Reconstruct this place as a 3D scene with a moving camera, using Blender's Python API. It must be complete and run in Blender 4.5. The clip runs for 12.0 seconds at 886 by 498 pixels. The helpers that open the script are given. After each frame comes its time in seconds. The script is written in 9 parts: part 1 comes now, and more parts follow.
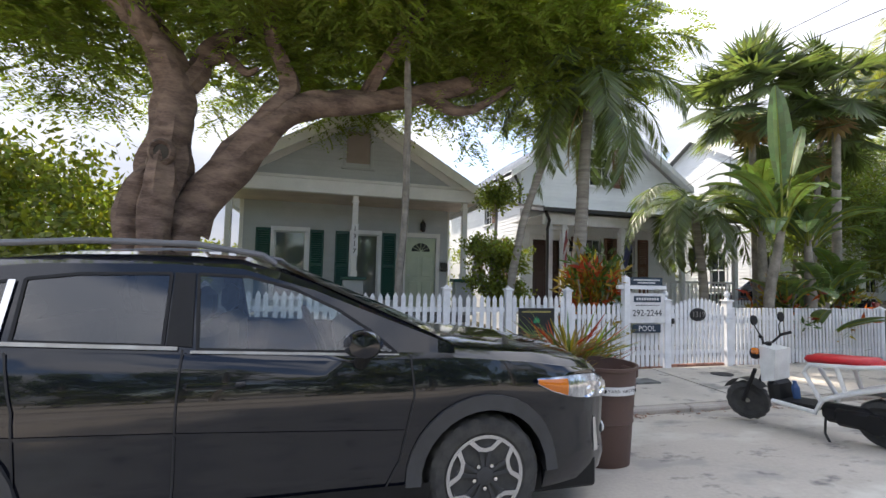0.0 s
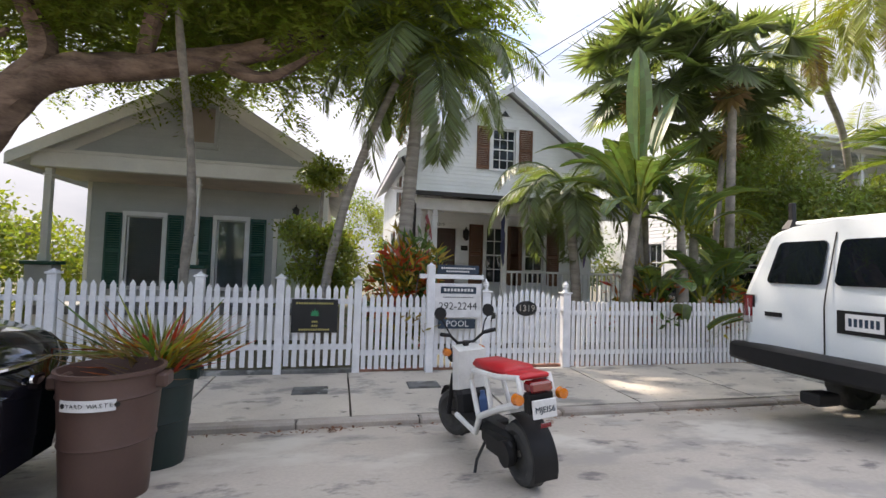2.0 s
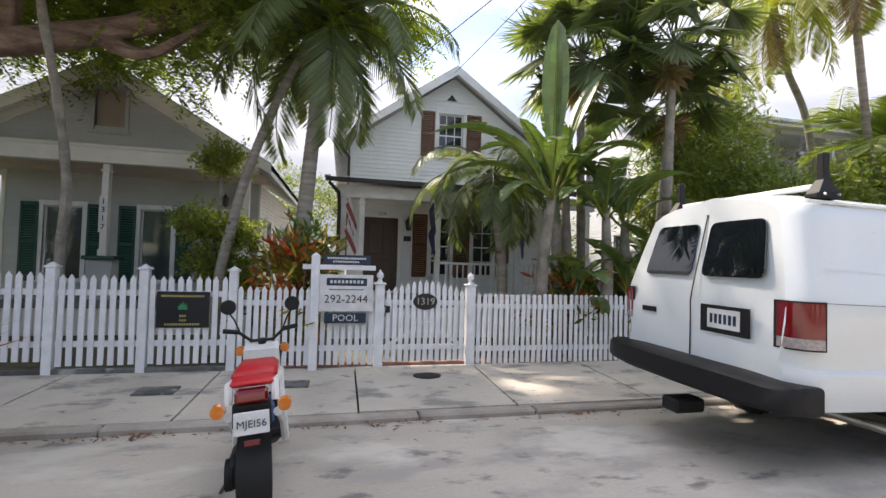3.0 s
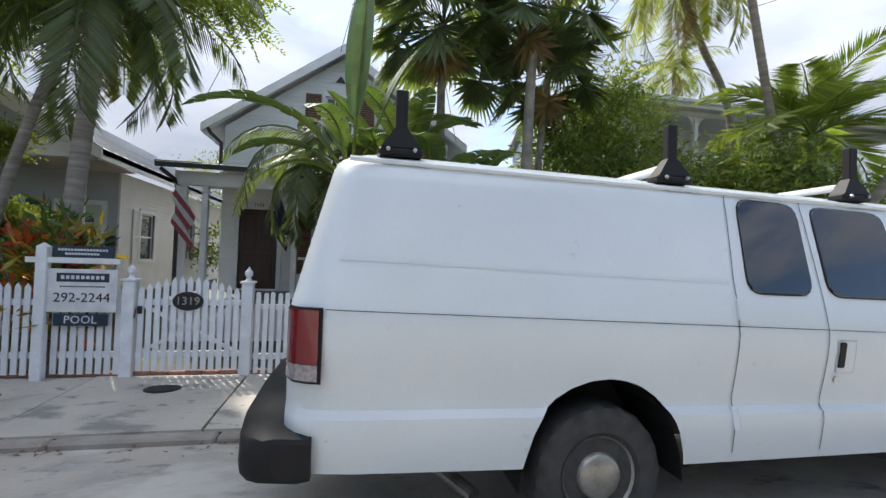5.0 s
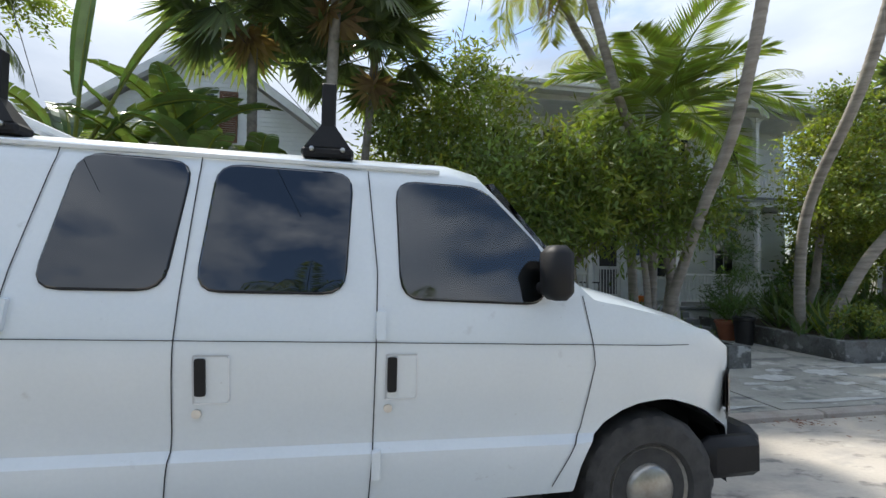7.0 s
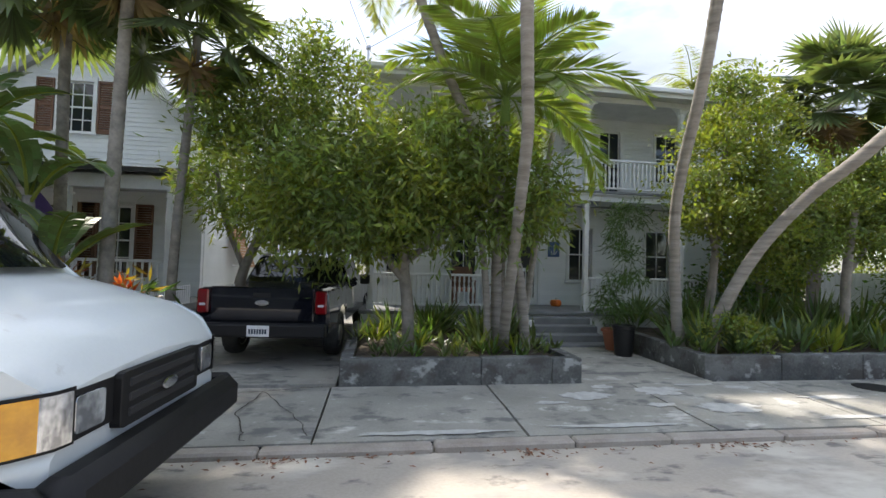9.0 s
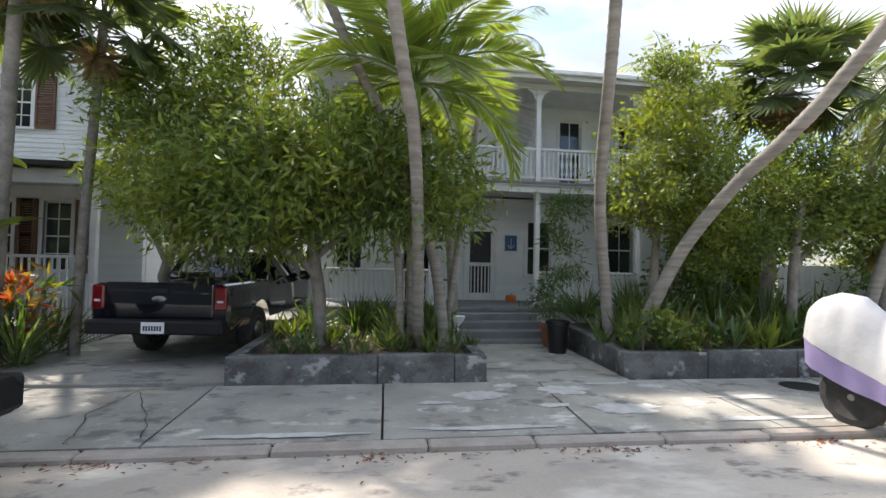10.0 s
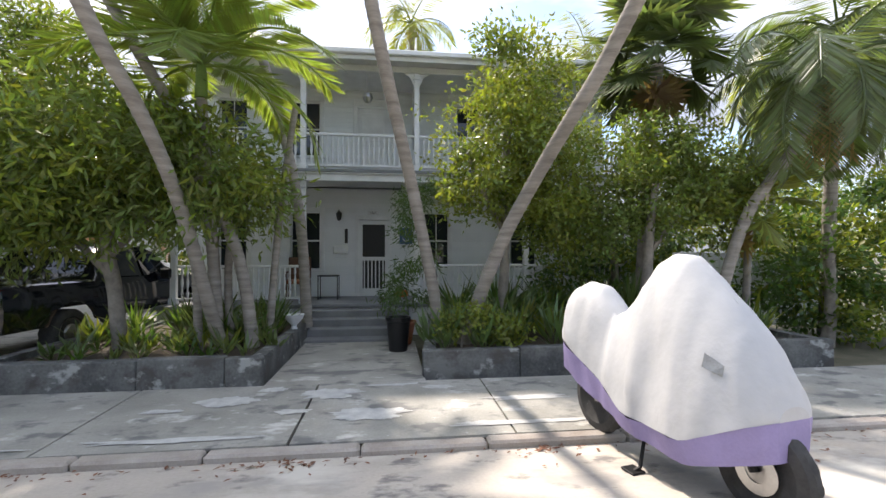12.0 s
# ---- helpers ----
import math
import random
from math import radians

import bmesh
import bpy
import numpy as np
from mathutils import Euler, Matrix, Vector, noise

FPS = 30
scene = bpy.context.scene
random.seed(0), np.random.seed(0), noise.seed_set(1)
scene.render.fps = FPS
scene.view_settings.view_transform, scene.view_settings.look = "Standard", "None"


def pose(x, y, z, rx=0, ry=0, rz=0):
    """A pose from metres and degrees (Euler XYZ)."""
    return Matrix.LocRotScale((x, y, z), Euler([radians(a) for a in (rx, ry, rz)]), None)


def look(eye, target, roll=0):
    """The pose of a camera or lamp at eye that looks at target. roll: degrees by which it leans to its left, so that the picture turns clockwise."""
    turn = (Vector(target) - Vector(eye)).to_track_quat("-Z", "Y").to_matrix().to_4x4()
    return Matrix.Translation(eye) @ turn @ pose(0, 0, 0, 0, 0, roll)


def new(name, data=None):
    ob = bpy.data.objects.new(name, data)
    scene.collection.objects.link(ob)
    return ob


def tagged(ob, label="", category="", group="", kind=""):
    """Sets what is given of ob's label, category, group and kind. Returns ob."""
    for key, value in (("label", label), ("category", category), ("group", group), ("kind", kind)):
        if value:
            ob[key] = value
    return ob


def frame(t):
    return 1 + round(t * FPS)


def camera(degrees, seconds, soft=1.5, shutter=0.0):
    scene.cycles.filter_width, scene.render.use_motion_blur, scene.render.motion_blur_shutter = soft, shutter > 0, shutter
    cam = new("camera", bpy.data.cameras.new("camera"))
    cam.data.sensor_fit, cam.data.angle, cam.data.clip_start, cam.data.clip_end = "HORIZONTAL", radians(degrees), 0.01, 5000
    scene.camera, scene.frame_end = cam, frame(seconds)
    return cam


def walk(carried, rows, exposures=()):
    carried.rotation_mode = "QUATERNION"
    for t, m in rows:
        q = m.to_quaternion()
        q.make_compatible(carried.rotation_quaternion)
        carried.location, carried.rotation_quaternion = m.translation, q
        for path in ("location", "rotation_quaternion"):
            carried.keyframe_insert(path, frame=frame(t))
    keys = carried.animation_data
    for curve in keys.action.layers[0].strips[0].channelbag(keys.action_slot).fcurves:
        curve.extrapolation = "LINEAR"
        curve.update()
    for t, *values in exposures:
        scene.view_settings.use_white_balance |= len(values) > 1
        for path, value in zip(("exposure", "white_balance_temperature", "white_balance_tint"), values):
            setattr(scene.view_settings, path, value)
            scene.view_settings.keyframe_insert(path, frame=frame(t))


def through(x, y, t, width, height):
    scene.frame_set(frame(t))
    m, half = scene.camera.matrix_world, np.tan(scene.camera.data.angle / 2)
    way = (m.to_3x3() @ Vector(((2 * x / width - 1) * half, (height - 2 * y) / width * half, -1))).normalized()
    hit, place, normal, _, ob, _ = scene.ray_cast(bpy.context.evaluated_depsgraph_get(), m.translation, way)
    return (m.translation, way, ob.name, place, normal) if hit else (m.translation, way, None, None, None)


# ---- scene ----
cam = camera(90.0, 12.0)
PATH = [
    (0, (-1.992, -0.487, 1.765), (-1.473, 1.441, 1.879), 1.4),
    (0.5, (-1.01, -0.498, 1.764), (-0.491, 1.43, 1.876), 1.5),
    (1, (-0.036, -0.505, 1.758), (0.469, 1.428, 1.866), 1.7),
    (1.5, (0.915, -0.492, 1.748), (1.394, 1.447, 1.847), 1.8),
    (2, (1.843, -0.452, 1.741), (2.299, 1.494, 1.829), 1.7),
    (2.5, (2.756, -0.398, 1.738), (3.202, 1.551, 1.814), 2.0),
    (2.7, (3.111, -0.37, 1.739), (3.554, 1.579, 1.803), 1.6),
    (4.3, (5.842, -0.098, 1.767), (6.255, 1.858, 1.816), 2.4),
    (4.5, (6.179, -0.068, 1.768), (6.586, 1.89, 1.813), 2.3),
    (5, (7.014, 0.0, 1.771), (7.409, 1.959, 1.822), 1.9),
    (5.3, (7.52, 0.026, 1.77), (7.917, 1.985, 1.822), 1.7),
    (5.5, (7.859, 0.042, 1.769), (8.256, 2.001, 1.822), 1.7),
    (6, (8.709, 0.081, 1.765), (9.111, 2.039, 1.821), 1.5),
    (6.5, (9.547, 0.133, 1.757), (9.939, 2.093, 1.826), 1.2),
    (7, (10.395, 0.18, 1.75), (10.776, 2.142, 1.82), 0.7),
    (7.2, (10.733, 0.195, 1.75), (11.106, 2.159, 1.817), 0.7),
    (8.8, (13.435, 0.255, 1.776), (13.741, 2.23, 1.851), 1.5),
    (9, (13.759, 0.268, 1.777), (14.047, 2.245, 1.85), 1.5),
    (9.5, (14.538, 0.31, 1.776), (14.801, 2.292, 1.841), 1.5),
    (10, (15.304, 0.353, 1.773), (15.555, 2.337, 1.828), 1.2),
    (10.5, (16.061, 0.389, 1.77), (16.303, 2.373, 1.821), 0.9),
    (11, (16.809, 0.417, 1.771), (17.044, 2.402, 1.816), 0.3),
    (11.5, (17.56, 0.437, 1.774), (17.785, 2.424, 1.813), 0.1),
    (12, (18.315, 0.462, 1.775), (18.551, 2.448, 1.807), -0.1),
]
walk(cam, [(t, look(eye, aim, roll)) for t, eye, aim, roll in PATH],
     ((0.0, 1.54, 6600, 15), (2.5, 1.46, 6950, 18), (4.5, 1.08, 6350, 14), (7.0, 0.96, 6150, 10), (9.0, 1.38, 6450, 13), (12.0, 1.46, 6550, 16)))

# ---- world, sun, exposure ----
SUN_ELEV, SUN_AZ = 50.0, 119.0   # degrees; azimuth counter-clockwise from +x, towards the sun
sun_dir = Vector((math.cos(radians(SUN_ELEV)) * math.cos(radians(SUN_AZ)),
                  math.cos(radians(SUN_ELEV)) * math.sin(radians(SUN_AZ)), math.sin(radians(SUN_ELEV))))
world = bpy.data.worlds.new("world")
scene.world = world
world.use_nodes = True
wn, wl = world.node_tree.nodes, world.node_tree.links
wn.clear()
sky = wn.new("ShaderNodeTexSky")
sky.sky_type, sky.sun_disc = "NISHITA", False
sky.sun_elevation, sky.sun_rotation = radians(SUN_ELEV), radians(90.0 - SUN_AZ)
sky.air_density, sky.dust_density = 1.0, 1.0
wco = wn.new("ShaderNodeTexCoord")
wmap = wn.new("ShaderNodeMapping")
wmap.inputs["Scale"].default_value = (1.0, 1.0, 2.4)
wmap.inputs["Location"].default_value = (2.3, 0.9, 0.4)
wno = wn.new("ShaderNodeTexNoise")
wno.inputs["Scale"].default_value, wno.inputs["Detail"].default_value = 1.9, 9.0
wno.inputs["Roughness"].default_value = 0.52
wramp = wn.new("ShaderNodeValToRGB")
wramp.color_ramp.elements[0].position, wramp.color_ramp.elements[1].position = 0.43, 0.51
wno2 = wn.new("ShaderNodeTexNoise")
wno2.inputs["Scale"].default_value, wno2.inputs["Detail"].default_value = 2.6, 6.0
wcl = wn.new("ShaderNodeValToRGB")
wcl.color_ramp.elements[0].position, wcl.color_ramp.elements[1].position = 0.3, 0.66
wcl.color_ramp.elements[0].color, wcl.color_ramp.elements[1].color = (2.4, 2.75, 3.3, 1), (4.4, 4.6, 4.9, 1)
wmix = wn.new("ShaderNodeMixRGB")
wbg = wn.new("ShaderNodeBackground")
wbg.inputs["Strength"].default_value = 0.12
wout = wn.new("ShaderNodeOutputWorld")
wl.new(wco.outputs["Generated"], wmap.inputs["Vector"])
wl.new(wmap.outputs["Vector"], wno.inputs["Vector"])
wl.new(wmap.outputs["Vector"], wno2.inputs["Vector"])
wcov = wn.new("ShaderNodeMath")                  # a cloud bank over the houses, more broken cloud across the road
wcov.operation = "MULTIPLY_ADD"
wcov.inputs[1].default_value = 0.07
wl.new(wno.outputs["Fac"], wcov.inputs[2])
wl.new(wcov.outputs[0], wramp.inputs["Fac"])
wl.new(wno2.outputs["Fac"], wcl.inputs["Fac"])
wl.new(wramp.outputs["Color"], wmix.inputs["Fac"])
wl.new(sky.outputs["Color"], wmix.inputs["Color1"])
wsep = wn.new("ShaderNodeSeparateXYZ")          # overcast cloud: brighter towards the zenith
wgr = wn.new("ShaderNodeMapRange")
wgr.inputs["From Min"].default_value, wgr.inputs["From Max"].default_value = 0.0, 1.0
wgr.inputs["To Min"].default_value, wgr.inputs["To Max"].default_value = 0.44, 2.0
wmul = wn.new("ShaderNodeMixRGB")
wmul.blend_type = "MULTIPLY"
wmul.inputs["Fac"].default_value = 1.0
wl.new(wco.outputs["Generated"], wsep.inputs[0])
wl.new(wsep.outputs["Y"], wcov.inputs[0])
wl.new(wsep.outputs["Z"], wgr.inputs["Value"])
wl.new(wcl.outputs["Color"], wmul.inputs["Color1"])
wl.new(wgr.outputs["Result"], wmul.inputs["Color2"])
wl.new(wmul.outputs["Color"], wmix.inputs["Color2"])
wl.new(wmix.outputs["Color"], wbg.inputs["Color"])
wl.new(wbg.outputs["Background"], wout.inputs["Surface"])
sun = new("sun", bpy.data.lights.new("sun", "SUN"))
sun.data.energy, sun.data.angle, sun.data.color = 2.9, radians(2.0), (1.0, 0.92, 0.79)
sun.matrix_world = look(sun_dir * 40, (0, 0, 0))


# ---- materials ----
def mat(name, col, rough=0.6, var=0.12, scale=6.0, col2=None, fine=60.0, bump=0.0, metal=0.0, coat=0.0,
        per_object=0.0, per_island=0.0, leaf=False, through=0.42, stretch=(1, 1, 1), spec=0.5, contrast=0.25, spots=()):
    """A painted, grown or cast surface: two scales of noise between two colours, fine relief, own gloss."""
    m = bpy.data.materials.new(name)
    m.use_nodes = True
    n, l = m.node_tree.nodes, m.node_tree.links
    bs = n["Principled BSDF"]
    bs.inputs["Roughness"].default_value, bs.inputs["Metallic"].default_value = rough, metal
    bs.inputs["Specular IOR Level"].default_value = spec
    if coat:
        bs.inputs["Coat Weight"].default_value, bs.inputs["Coat Roughness"].default_value = coat, 0.04
    co = n.new("ShaderNodeTexCoord")
    mp = n.new("ShaderNodeMapping")
    mp.inputs["Scale"].default_value = stretch
    l.new(co.outputs["Object"], mp.inputs["Vector"])
    a, b = n.new("ShaderNodeTexNoise"), n.new("ShaderNodeTexNoise")
    a.inputs["Scale"].default_value, a.inputs["Detail"].default_value = scale, 6.0
    b.inputs["Scale"].default_value, b.inputs["Detail"].default_value = fine, 3.0
    l.new(mp.outputs["Vector"], a.inputs["Vector"])
    l.new(mp.outputs["Vector"], b.inputs["Vector"])
    c2 = col2 or tuple(c * (1 - 2.2 * var) for c in col)
    rp = n.new("ShaderNodeValToRGB")
    rp.color_ramp.elements[0].position, rp.color_ramp.elements[1].position = 0.5 - contrast, 0.5 + contrast
    rp.color_ramp.elements[0].color, rp.color_ramp.elements[1].color = (*c2, 1), (*col, 1)
    ad = n.new("ShaderNodeMath")
    ad.operation = "MULTIPLY_ADD"
    ad.inputs[1].default_value, ad.inputs[2].default_value = 0.35, -0.175
    l.new(b.outputs["Fac"], ad.inputs[0])
    sm = n.new("ShaderNodeMath")
    sm.operation = "ADD"
    l.new(a.outputs["Fac"], sm.inputs[0])
    l.new(ad.outputs[0], sm.inputs[1])
    l.new(sm.outputs[0], rp.inputs["Fac"])
    out = rp.outputs["Color"]
    for sc_, cut, scol in spots:
        sn, sr, sx = n.new("ShaderNodeTexNoise"), n.new("ShaderNodeValToRGB"), n.new("ShaderNodeMixRGB")
        sn.inputs["Scale"].default_value, sn.inputs["Detail"].default_value, sn.inputs["Roughness"].default_value = sc_, 5.0, 0.6
        sr.color_ramp.elements[0].position, sr.color_ramp.elements[1].position = cut - 0.03, cut + 0.07
        mo_ = n.new("ShaderNodeMapping")
        mo_.inputs["Location"].default_value, mo_.inputs["Scale"].default_value = (sc_ * 3.1, cut * 17, 0), (0.75, 1.2, 1)
        l.new(co.outputs["Object"], mo_.inputs["Vector"])
        l.new(mo_.outputs["Vector"], sn.inputs["Vector"])
        l.new(sn.outputs["Fac"], sr.inputs["Fac"])
        l.new(sr.outputs["Color"], sx.inputs["Fac"])
        l.new(out, sx.inputs["Color1"])
        sx.inputs["Color2"].default_value = (*scol, 1)
        out = sx.outputs["Color"]
    if per_object or per_island:
        hs = n.new("ShaderNodeHueSaturation")
        src = n.new("ShaderNodeObjectInfo").outputs["Random"] if per_object else n.new("ShaderNodeNewGeometry").outputs["Random Per Island"]
        k = per_object or per_island
        mv = n.new("ShaderNodeMapRange")
        mv.inputs["To Min"].default_value, mv.inputs["To Max"].default_value = 1 - k, 1 + k
        l.new(src, mv.inputs["Value"])
        l.new(mv.outputs["Result"], hs.inputs["Value"])
        if leaf:
            mh = n.new("ShaderNodeMapRange")
            mh.inputs["To Min"].default_value, mh.inputs["To Max"].default_value = 0.475, 0.515
            l.new(src, mh.inputs["Value"])
            l.new(mh.outputs["Result"], hs.inputs["Hue"])
        l.new(out, hs.inputs["Color"])
        out = hs.outputs["Color"]
    l.new(out, bs.inputs["Base Color"])
    if bump:
        bp = n.new("ShaderNodeBump")
        bp.inputs["Strength"].default_value, bp.inputs["Distance"].default_value = bump, 0.02
        l.new(sm.outputs[0], bp.inputs["Height"])
        l.new(bp.outputs["Normal"], bs.inputs["Normal"])
    if leaf:
        tr = n.new("ShaderNodeBsdfTranslucent")
        mx = n.new("ShaderNodeMixShader")
        mx.inputs["Fac"].default_value = through
        tc = n.new("ShaderNodeMixRGB")
        tc.blend_type = "MULTIPLY"
        tc.inputs["Fac"].default_value = 1.0
        tc.inputs["Color2"].default_value = (1.9, 1.9, 0.7, 1)
        l.new(out, tc.inputs["Color1"])
        l.new(tc.outputs["Color"], tr.inputs["Color"])
        l.new(bs.outputs["BSDF"], mx.inputs[1])
        l.new(tr.outputs["BSDF"], mx.inputs[2])
        l.new(mx.outputs["Shader"], n["Material Output"].inputs["Surface"])
    return m


def glass(name, tint=(0.02, 0.025, 0.03), rough=0.0, see=None, ior=1.6):
    """Window glass: a dark pane or, with see, a clear tinted one, under a sharp gloss."""
    m = bpy.data.materials.new(name)
    m.use_nodes = True
    n, l = m.node_tree.nodes, m.node_tree.links
    bs = n["Principled BSDF"]
    bs.inputs["Base Color"].default_value = (*tint, 1)
    bs.inputs["Roughness"].default_value = rough
    bs.inputs["IOR"].default_value = ior
    if see:
        tr, gl = n.new("ShaderNodeBsdfTransparent"), n.new("ShaderNodeBsdfGlossy")
        tr.inputs["Color"].default_value = (*see, 1)
        gl.inputs["Roughness"].default_value = rough
        fr_, mx = n.new("ShaderNodeFresnel"), n.new("ShaderNodeMixShader")
        fr_.inputs["IOR"].default_value = ior
        l.new(fr_.outputs["Fac"], mx.inputs["Fac"])
        l.new(tr.outputs["BSDF"], mx.inputs[1])
        l.new(gl.outputs["BSDF"], mx.inputs[2])
        l.new(mx.outputs["Shader"], n["Material Output"].inputs["Surface"])
    return m


M_ROAD = mat("old_concrete_road", (0.54, 0.49, 0.425), 0.9, scale=0.7, col2=(0.37, 0.335, 0.29), fine=35, bump=0.35, spots=((1.7, 0.56, (0.35, 0.325, 0.295)), (3.6, 0.61, (0.20, 0.185, 0.175)), (0.9, 0.58, (0.56, 0.53, 0.47))))
M_WALK = mat("sidewalk_concrete", (0.57, 0.525, 0.455), 0.9, scale=1.3, col2=(0.40, 0.365, 0.315), fine=45, bump=0.3, per_object=0.07, spots=((2.0, 0.57, (0.26, 0.245, 0.225)), (6.0, 0.64, (0.15, 0.14, 0.13))))
M_WALK2 = mat("drive_concrete", (0.38, 0.37, 0.335), 0.9, scale=1.6, col2=(0.23, 0.225, 0.20), fine=40, bump=0.35, per_object=0.06, spots=((2.2, 0.63, (0.56, 0.55, 0.52)), (7.0, 0.66, (0.50, 0.49, 0.47)), (3.0, 0.57, (0.16, 0.16, 0.155))))
M_KERB = mat("kerb_concrete", (0.42, 0.39, 0.35), 0.9, scale=3, col2=(0.26, 0.22, 0.19), fine=50, bump=0.3, per_object=0.08)
M_JOINT = mat("joint_dirt", (0.06, 0.05, 0.04), 0.95, scale=9, bump=0.2)
M_PALE = mat("worn_pale_cement", (0.56, 0.56, 0.54), 0.9, scale=8, col2=(0.38, 0.38, 0.37), fine=60, bump=0.3)
M_SOIL = mat("soil", (0.09, 0.065, 0.045), 0.95, scale=5, col2=(0.035, 0.03, 0.02), fine=40, bump=0.6)
M_DIRT = mat("yard_dirt", (0.17, 0.145, 0.105), 0.95, scale=2, col2=(0.07, 0.075, 0.04), fine=30, bump=0.5)
M_BRICK = mat("brick_edging", (0.33, 0.17, 0.12), 0.85, scale=6, col2=(0.2, 0.1, 0.08), bump=0.3, per_object=0.15)
M_WHITE = mat("white_paint", (0.78, 0.79, 0.80), 0.5, scale=3, col2=(0.62, 0.63, 0.63), fine=30, bump=0.08)
M_FENCE = mat("fence_paint", (0.80, 0.81, 0.84), 0.5, scale=5, col2=(0.62, 0.63, 0.65), fine=40, bump=0.1, per_object=0.05)
M_TRIM = mat("cream_trim", (0.74, 0.73, 0.69), 0.5, scale=2, col2=(0.62, 0.61, 0.57), fine=30, bump=0.06)
M_GREYSIDE = mat("grey_siding", (0.43, 0.45, 0.45), 0.6, scale=1.5, col2=(0.36, 0.38, 0.38), fine=25, bump=0.1, per_island=0.03)
M_WHITESIDE = mat("white_siding", (0.76, 0.78, 0.79), 0.55, scale=1.5, col2=(0.66, 0.68, 0.69), fine=25, bump=0.1, per_island=0.03)
M_GREENSH = mat("dark_green_shutter", (0.012, 0.075, 0.06), 0.45, scale=5, bump=0.05)
M_BROWNSH = mat("brown_shutter", (0.16, 0.075, 0.04), 0.5, scale=5, bump=0.08)
M_MINT = mat("mint_door", (0.50, 0.57, 0.43), 0.45, scale=2, bump=0.03)
M_DARKDOOR = mat("dark_door", (0.05, 0.022, 0.016), 0.35, scale=3, bump=0.05)
M_ROOF = mat("metal_roof", (0.55, 0.56, 0.57), 0.45, scale=2, col2=(0.36, 0.37, 0.38), metal=0.4)
M_DRIP = mat("dark_drip_edge", (0.03, 0.028, 0.028), 0.5)
M_BLIND = mat("window_blind", (0.50, 0.52, 0.53), 0.6, scale=2)
M_CEILP = mat("porch_ceiling", (0.60, 0.50, 0.42), 0.6, scale=2)
M_GLASS = glass("window_glass")
M_GLASSB = glass("window_glass_clear", see=(0.72, 0.76, 0.76))
M_BLACK = mat("black_paint", (0.012, 0.012, 0.013), 0.4)
M_METAL = mat("steel", (0.55, 0.55, 0.55), 0.3, metal=1.0)
M_CHROME = mat("chrome", (0.75, 0.75, 0.76), 0.12, metal=1.0, var=0.04)
M_RUBBER = mat("tyre_rubber", (0.03, 0.03, 0.031), 0.85, scale=12, col2=(0.06, 0.058, 0.055), bump=0.2)
M_PLASTIC = mat("black_plastic", (0.014, 0.014, 0.015), 0.55, scale=10, bump=0.08, spec=0.25)
M_VAN = mat("white_van_paint", (0.645, 0.685, 0.705), 0.30, scale=1.2, col2=(0.56, 0.60, 0.62), coat=0.4, contrast=0.3, spots=((9.0, 0.70, (0.50, 0.52, 0.53)), (26.0, 0.74, (0.38, 0.36, 0.33))))
M_CARPAINT = mat("black_car_paint", (0.005, 0.006, 0.010), 0.15, coat=1.0, var=0.05, spec=0.12)
M_RED = mat("red_lens", (0.17, 0.004, 0.007), 0.12, coat=0.6)
M_AMBER = mat("amber_lens", (0.70, 0.19, 0.015), 0.12, coat=0.6)
# light and dark streaks in the colour stand for reflections in the facets
M_HEADLAMP = mat("headlamp_reflector", (0.80, 0.82, 0.84), 0.16, scale=9, col2=(0.22, 0.23, 0.25), metal=0.75, coat=1.0, contrast=0.12, stretch=(1, 1, 0.5))
M_CLEAR = mat("clear_lens", (0.62, 0.64, 0.66), 0.08, coat=1.0, scale=20)
M_BIN = mat("brown_bin_plastic", (0.10, 0.055, 0.045), 0.5, scale=4, bump=0.06)
M_BIN2 = mat("dark_green_bin", (0.012, 0.03, 0.028), 0.5, scale=4, bump=0.05)
M_LABEL = mat("white_label", (0.75, 0.75, 0.76), 0.5)
M_INK = mat("black_ink", (0.015, 0.015, 0.018), 0.6)
M_PLANTER = mat("grey_painted_block", (0.155, 0.16, 0.155), 0.75, scale=2.2, col2=(0.06, 0.063, 0.062), fine=30, bump=0.4, contrast=0.16, spots=((3.0, 0.56, (0.07, 0.065, 0.06)), (6.0, 0.60, (0.32, 0.33, 0.32))))
M_STEP = mat("grey_step_paint", (0.22, 0.23, 0.235), 0.7, scale=2.5, col2=(0.13, 0.135, 0.14), bump=0.15)
M_BARK = mat("tree_bark", (0.25, 0.175, 0.135), 0.9, scale=3.5, col2=(0.075, 0.048, 0.038), fine=22, bump=1.0, stretch=(0.7, 0.7, 2.2), contrast=0.2)
M_PALMBARK = mat("palm_trunk", (0.36, 0.33, 0.29), 0.9, scale=3, col2=(0.17, 0.15, 0.13), fine=25, bump=0.6, stretch=(0.6, 0.6, 5))
M_BARK2 = mat("pale_trunk", (0.33, 0.30, 0.26), 0.9, scale=5, col2=(0.14, 0.125, 0.11), fine=25, bump=0.6)
M_LEAF1 = mat("feathery_leaf", (0.23, 0.29, 0.045), 0.6, scale=2, col2=(0.11, 0.16, 0.025), leaf=True, per_island=0.3)
M_LEAF2 = mat("broad_leaf", (0.175, 0.235, 0.062), 0.55, scale=2, col2=(0.075, 0.115, 0.03), leaf=True, per_island=0.4, through=0.36)
M_LEAF3 = mat("dark_leaf", (0.09, 0.16, 0.045), 0.38, scale=2, col2=(0.035, 0.07, 0.02), leaf=True, per_island=0.3)
